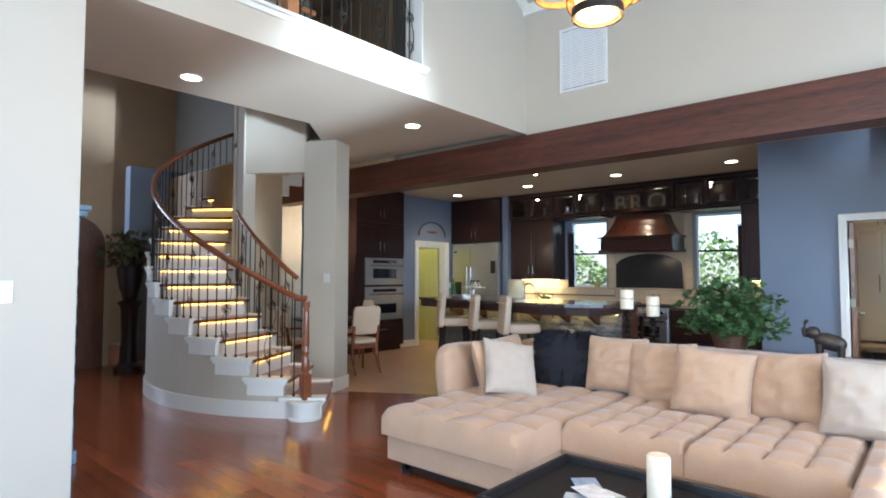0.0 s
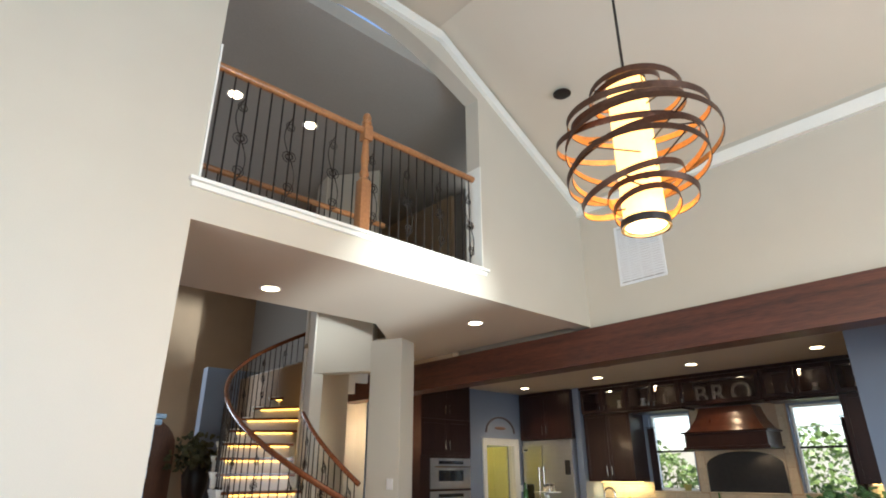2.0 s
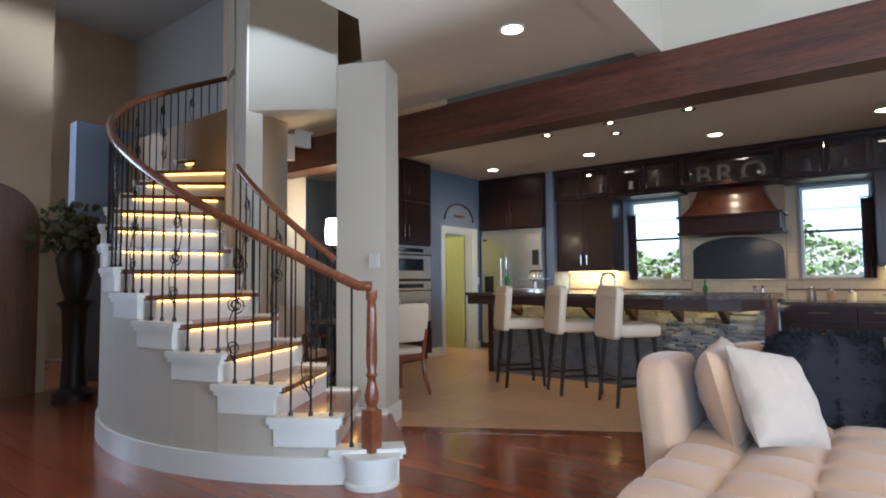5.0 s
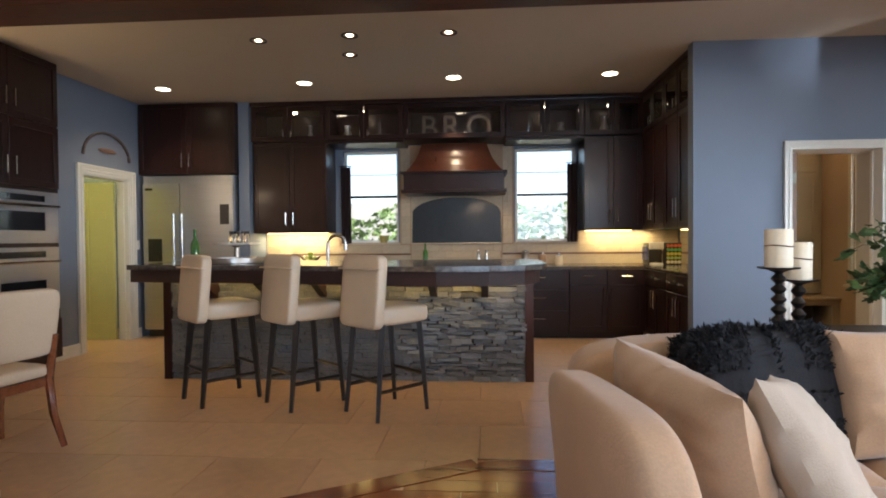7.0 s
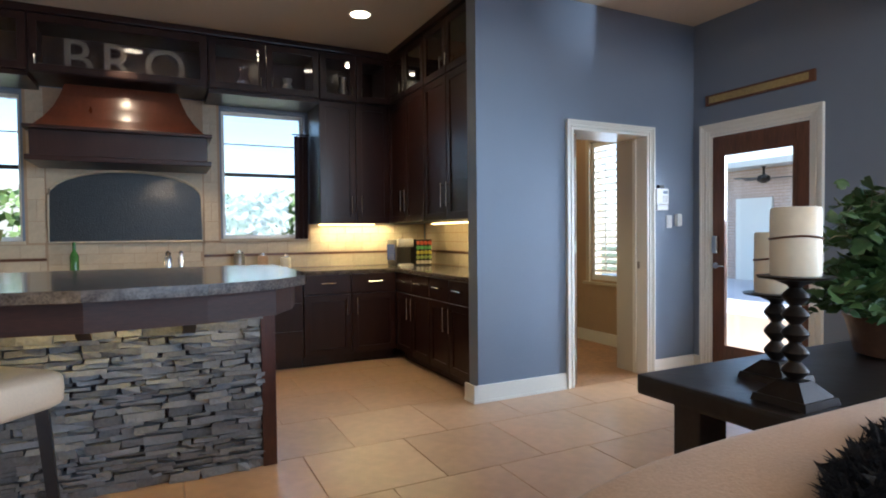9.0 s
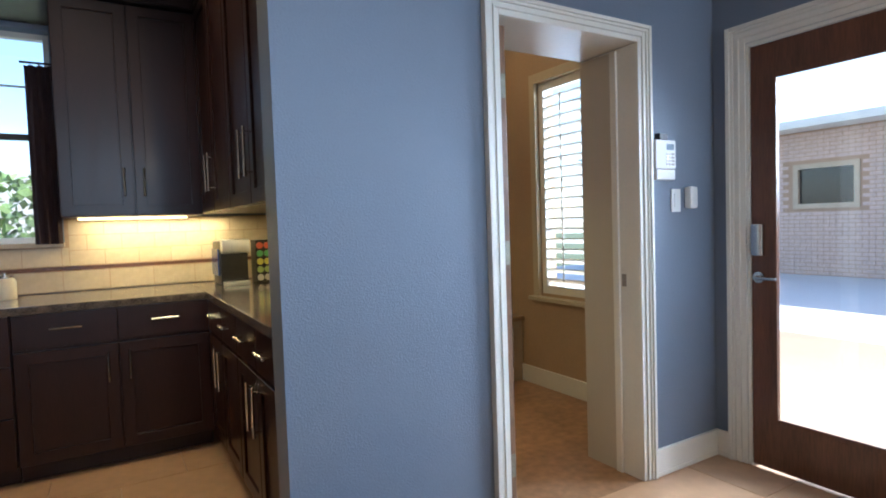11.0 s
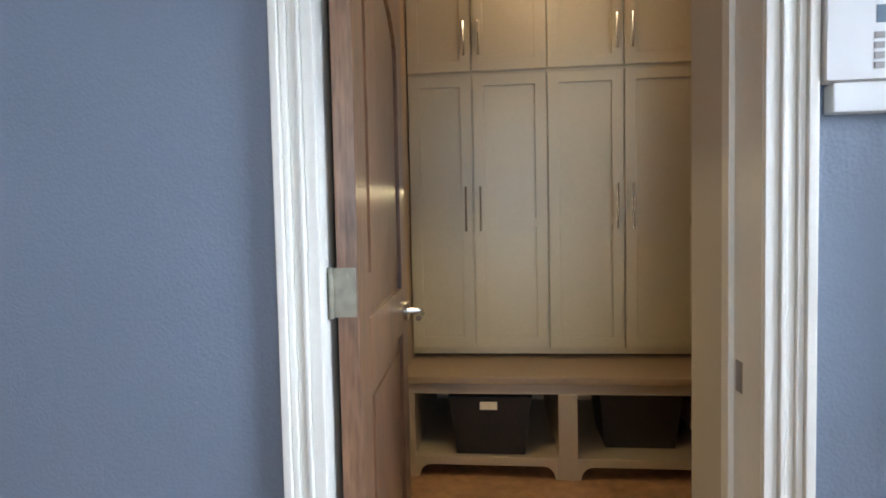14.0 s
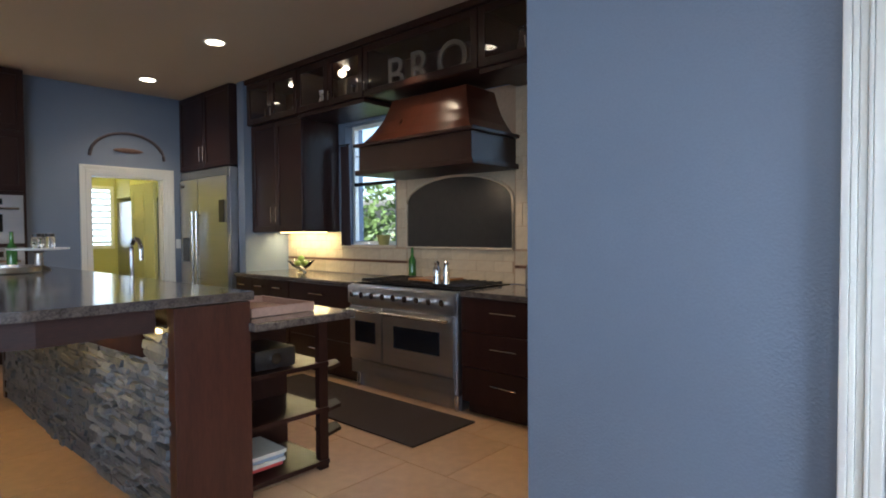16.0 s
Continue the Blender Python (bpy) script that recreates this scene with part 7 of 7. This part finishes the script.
# ---- floor pieces, nearest the walk ----
def floor_pieces(name, holder, mat, rects, z0, z1, bev, limit=300):
    """Rectangular floor pieces (x0, y0, x1, y1): parts up to the limit, the rest joined."""
    rest = B()
    cache = {}
    for i, (x0, y0, x1, y1) in enumerate(rects):
        if i < limit:
            key = (round(x1 - x0, 3), round(y1 - y0, 3))
            if key not in cache:
                bm = box(B(), -key[0] / 2, -key[1] / 2, z0, key[0] / 2, key[1] / 2, z1)
                top = [v for v in bm.verts if v.co.z > (z0 + z1) / 2]
                for v in top:
                    v.co.x -= math.copysign(bev, v.co.x)
                    v.co.y -= math.copysign(bev, v.co.y)
                cache[key] = mesh_of(name, bm, mat)
            ob = new(name, cache[key])
            ob.parent = holder
            ob.location = ((x0 + x1) / 2, (y0 + y1) / 2, 0)
        else:
            v = [rest.verts.new(p) for p in ((x0 + bev, y0 + bev, z1), (x1 - bev, y0 + bev, z1), (x1 - bev, y1 - bev, z1), (x0 + bev, y1 - bev, z1))]
            rest.faces.new(v)
    if rest.verts:
        ob = solid(name + "_field", rest, mat, "", "", smooth=False)
        ob.parent = holder
        tagged(ob, kind="stuff")
    else:
        rest.free()


wood = structure("floor_wood", [(-12.2, YS, -0.0118, 4.6, 4.62, -0.011)], material("dark_joint", (0.03, 0.012, 0.008), 0.7), "glossy cherry plank floor", "floor")
rp = random.Random(3)
planks = []
pw = 0.13
n = int((5.86 - YS) / pw)
for j in range(n):
    y0 = YS + j * pw
    x = -12.2 + rp.uniform(0, 1.2)
    while x < 4.6:
        l = rp.uniform(0.7, 1.5)
        planks.append((x, y0, min(x + l, 4.6), y0 + pw))
        x += l
def in_wood(x, y):
    edge = 5.84 if x > -2.7 else (4.74 + (x + 4.6) * 1.1 / 1.9 if x > -4.6 else 4.74)
    return y < edge
clipped = []
for x0, y0, x1, y1 in planks:
    if in_wood((x0 + x1) / 2, y1 - 0.02) and in_wood(x0 + 0.05, y1 - 0.03):
        clipped.append((x0, y0, x1, y1))
    elif in_wood(x1 - 0.05, y1 - 0.03):
        while x0 < x1 and not in_wood(x0 + 0.03, y1 - 0.03):
            x0 += 0.1
        if x1 - x0 > 0.08:
            clipped.append((x0, y0, x1, y1))
clipped.sort(key=lambda r: (r[0] + 3.0) ** 2 + (r[1] - 3.6) ** 2)
floor_pieces("plank", wood, PLANK, clipped, -0.0105, 0.0, 0.0012)
bm = B()
for (xa, ya), (xb, yb2) in (((-4.66, 4.70), (-2.70, 5.835)), ((-2.70, 5.835), (1.0, 5.835)), ((1.0, 5.835), (4.6, 5.835))):
    d = Vector((xb - xa, yb2 - ya)).normalized() * 0.075
    prism(bm, [(xa + d.y, ya - d.x), (xb + d.y, yb2 - d.x), (xb - d.y, yb2 + d.x), (xa - d.y, ya + d.x)], -0.001, 0.004)
bmesh.ops.remove_doubles(bm, verts=bm.verts, dist=0.0001)
part("border_plank", bm, PLANK, wood, "cherry border plank along the tile", smooth=False)
mudf = structure("floor_mudroom", [(0.0155, 8.12, -0.0118, MUDX, MUDN, -0.001)], material("mudroom_tile", (0.40, 0.22, 0.11), 0.35, var=0.4, scale=3, fine=20, bump=0.03), "warm brown tile mudroom floor", "floor")
tilef = structure("floor_tile", [(-9.4, 4.64, -0.0119, X1, YN, -0.0112)], GROUT, "large travertine tile floor", "floor")
tiles = []
ts = 0.61
for i in range(int(11.0 / ts) + 1):
    for j in range(int(6.0 / ts) + 1):
        x0, y0 = -9.4 + i * ts + (0.305 if j % 2 else 0.0), 4.66 + j * ts
        x1, y1 = min(x0 + ts, X1), min(y0 + ts, YN)
        if x1 - x0 < 0.05 or y1 - y0 < 0.05:
            continue
        if y0 > 8.0 and x0 > -0.1:
            continue
        if in_wood((x0 + x1) / 2, y1):
            continue
        tiles.append((x0, y0, x1, y1))
tiles.sort(key=lambda r: (r[0] + 2.0) ** 2 + (r[1] - 6.5) ** 2)
floor_pieces("tile", tilef, TILE, tiles, -0.011, -0.0015, 0.003)
# backsplash tiles
spl = structure("backsplash", [(-5.72, YN - 0.004, 0.912, -0.04, YN - 0.001, 1.20), (-0.026, 8.26, 0.912, -0.021, 10.5, 1.36), (-5.72, YN - 0.004, 1.2001, -4.64, YN - 0.001, 1.359), (-3.82, YN - 0.004, 1.2001, -2.24, YN - 0.001, 2.56), (-1.38, YN - 0.004, 1.2001, -0.04, YN - 0.001, 1.359)], GROUT, "tan grout bed of the backsplash", "backsplash")
small = []
def splash(x0, x1, z0, z1, h, w, off=0.0):
    z, j = z0, 0
    while z < z1 - 0.01:
        x = x0 - (w / 2 if j % 2 else 0)
        while x < x1:
            a, b = max(x, x0), min(x + w, x1)
            if b - a > 0.02:
                small.append((a, z, b, min(z + h, z1)))
            x += w
        z += h
        j += 1
splash(-5.72, -3.67, 0.915, 1.04, 0.125, 0.25)
splash(-2.40, -0.05, 0.915, 1.04, 0.125, 0.25)
splash(-3.66, -2.41, 0.915, 1.185, 0.09, 0.19)
splash(-5.72, -4.66, 1.07, 1.355, 0.095, 0.19)
splash(-1.36, -0.05, 1.07, 1.355, 0.095, 0.19)
splash(-4.66, -3.68, 1.07, 1.185, 0.115, 0.2)
splash(-2.40, -1.36, 1.07, 1.185, 0.115, 0.2)
splash(-3.80, -3.67, 1.2, 2.55, 0.19, 0.13)
splash(-2.39, -2.26, 1.2, 2.55, 0.19, 0.13)
cache = {}
for x0, z0, x1, z1 in small:
    key = (round(x1 - x0, 3), round(z1 - z0, 3))
    if key not in cache:
        cache[key] = mesh_of("backsplash_tile", box(B(), -key[0] / 2 + 0.002, -0.008, -key[1] / 2 + 0.002, key[0] / 2 - 0.002, 0, key[1] / 2 - 0.002), SPLASH)
    ob = new("backsplash_tile", cache[key])
    ob.parent, ob.location = spl, ((x0 + x1) / 2, YN - 0.0045, (z0 + z1) / 2)
part("border", box(B(), -5.72, YN - 0.014, 1.045, -3.67, YN - 0.0045, 1.066, 0.003), DOORWOOD, spl, "dark liner tile", smooth=False)
part("border", box(B(), -2.40, YN - 0.014, 1.045, -0.05, YN - 0.0045, 1.066, 0.003), DOORWOOD, spl, "dark liner tile", smooth=False)
part("border", box(B(), -0.04, 8.26, 1.045, -0.027, 10.5, 1.066, 0.003), DOORWOOD, spl, "dark liner tile", smooth=False)
small2 = B()
for j, z in enumerate((0.915, 1.07, 1.165, 1.26)):
    h = 0.125 if j == 0 else 0.093
    y = 8.26 - (0.1 if j % 2 else 0)
    while y < 10.45:
        a, b = max(8.26, y) + 0.002, min(10.48, y + 0.2) - 0.002
        if b > a:
            box(small2, -0.034, a, z + 0.002, -0.0265, b, z + h - 0.002)
        y += 0.2
part("backsplash_tile_field", small2, SPLASH, spl, smooth=False)
# filler stone round the arched panel
fill = B()
slab(fill, [(-3.66, 1.2), (-3.655, 1.2), (-3.655, 1.62)] + [(-3.03 + 0.635 * math.cos(t), 1.62 + 0.245 * math.sin(t)) for t in [math.pi * (1 - i / 14) for i in range(1, 14)]] + [(-2.405, 1.62), (-2.405, 1.2), (-2.40, 1.2), (-2.40, 1.9), (-3.66, 1.9)], "y", YN - 0.012, YN - 0.005)
part("arch_surround", fill, SPLASH, spl, "tan stone arch surround", smooth=False)
# ledgestone of the island front
rs = random.Random(11)
z = 0.0
stones = []
while z < 0.915:
    h = rs.choice((0.02, 0.027, 0.034, 0.045))
    h = min(h, 0.92 - z)
    x = IX0
    while x < IX1:
        l = rs.uniform(0.04, 0.21)
        stones.append((x, z, min(x + l, IX1), z + h))
        x += l
    z += h
stones.sort(key=lambda s: abs(s[0] + 2.6))
shapes = {}
rest = B()
for i, (x0, z0, x1, z1) in enumerate(stones):
    d = rs.uniform(0.006, 0.04)
    if i < 300:
        key = (round((x1 - x0) * 25) / 25 or 0.04, round(z1 - z0, 3), round(d * 100) / 100)
        if key not in shapes:
            bm = B()
            w2, h2 = (x1 - x0) / 2 - 0.002, (z1 - z0) / 2 - 0.0015
            box(bm, -w2, -key[2], -h2, w2, 0.03, h2)
            for v in bm.verts:
                if v.co.y < 0:
                    v.co += Vector((rs.uniform(-0.008, 0.008), rs.uniform(-0.012, 0.008), rs.uniform(-0.006, 0.006)))
            shapes[key] = mesh_of("stone", bm, SLATE)
        ob = new("stone", shapes[key])
        ob.parent = isl
        ob.location = Vector(((x0 + x1) / 2, IY, (z0 + z1) / 2)) - ORIGIN[isl.name]
    else:
        box(rest, x0 + 0.002, IY - d, z0 + 0.0015, x1 - 0.002, IY + 0.03, z1 - 0.0015)
ob = part("stone_field", rest, SLATE, isl, smooth=False)
tagged(ob, kind="stuff")
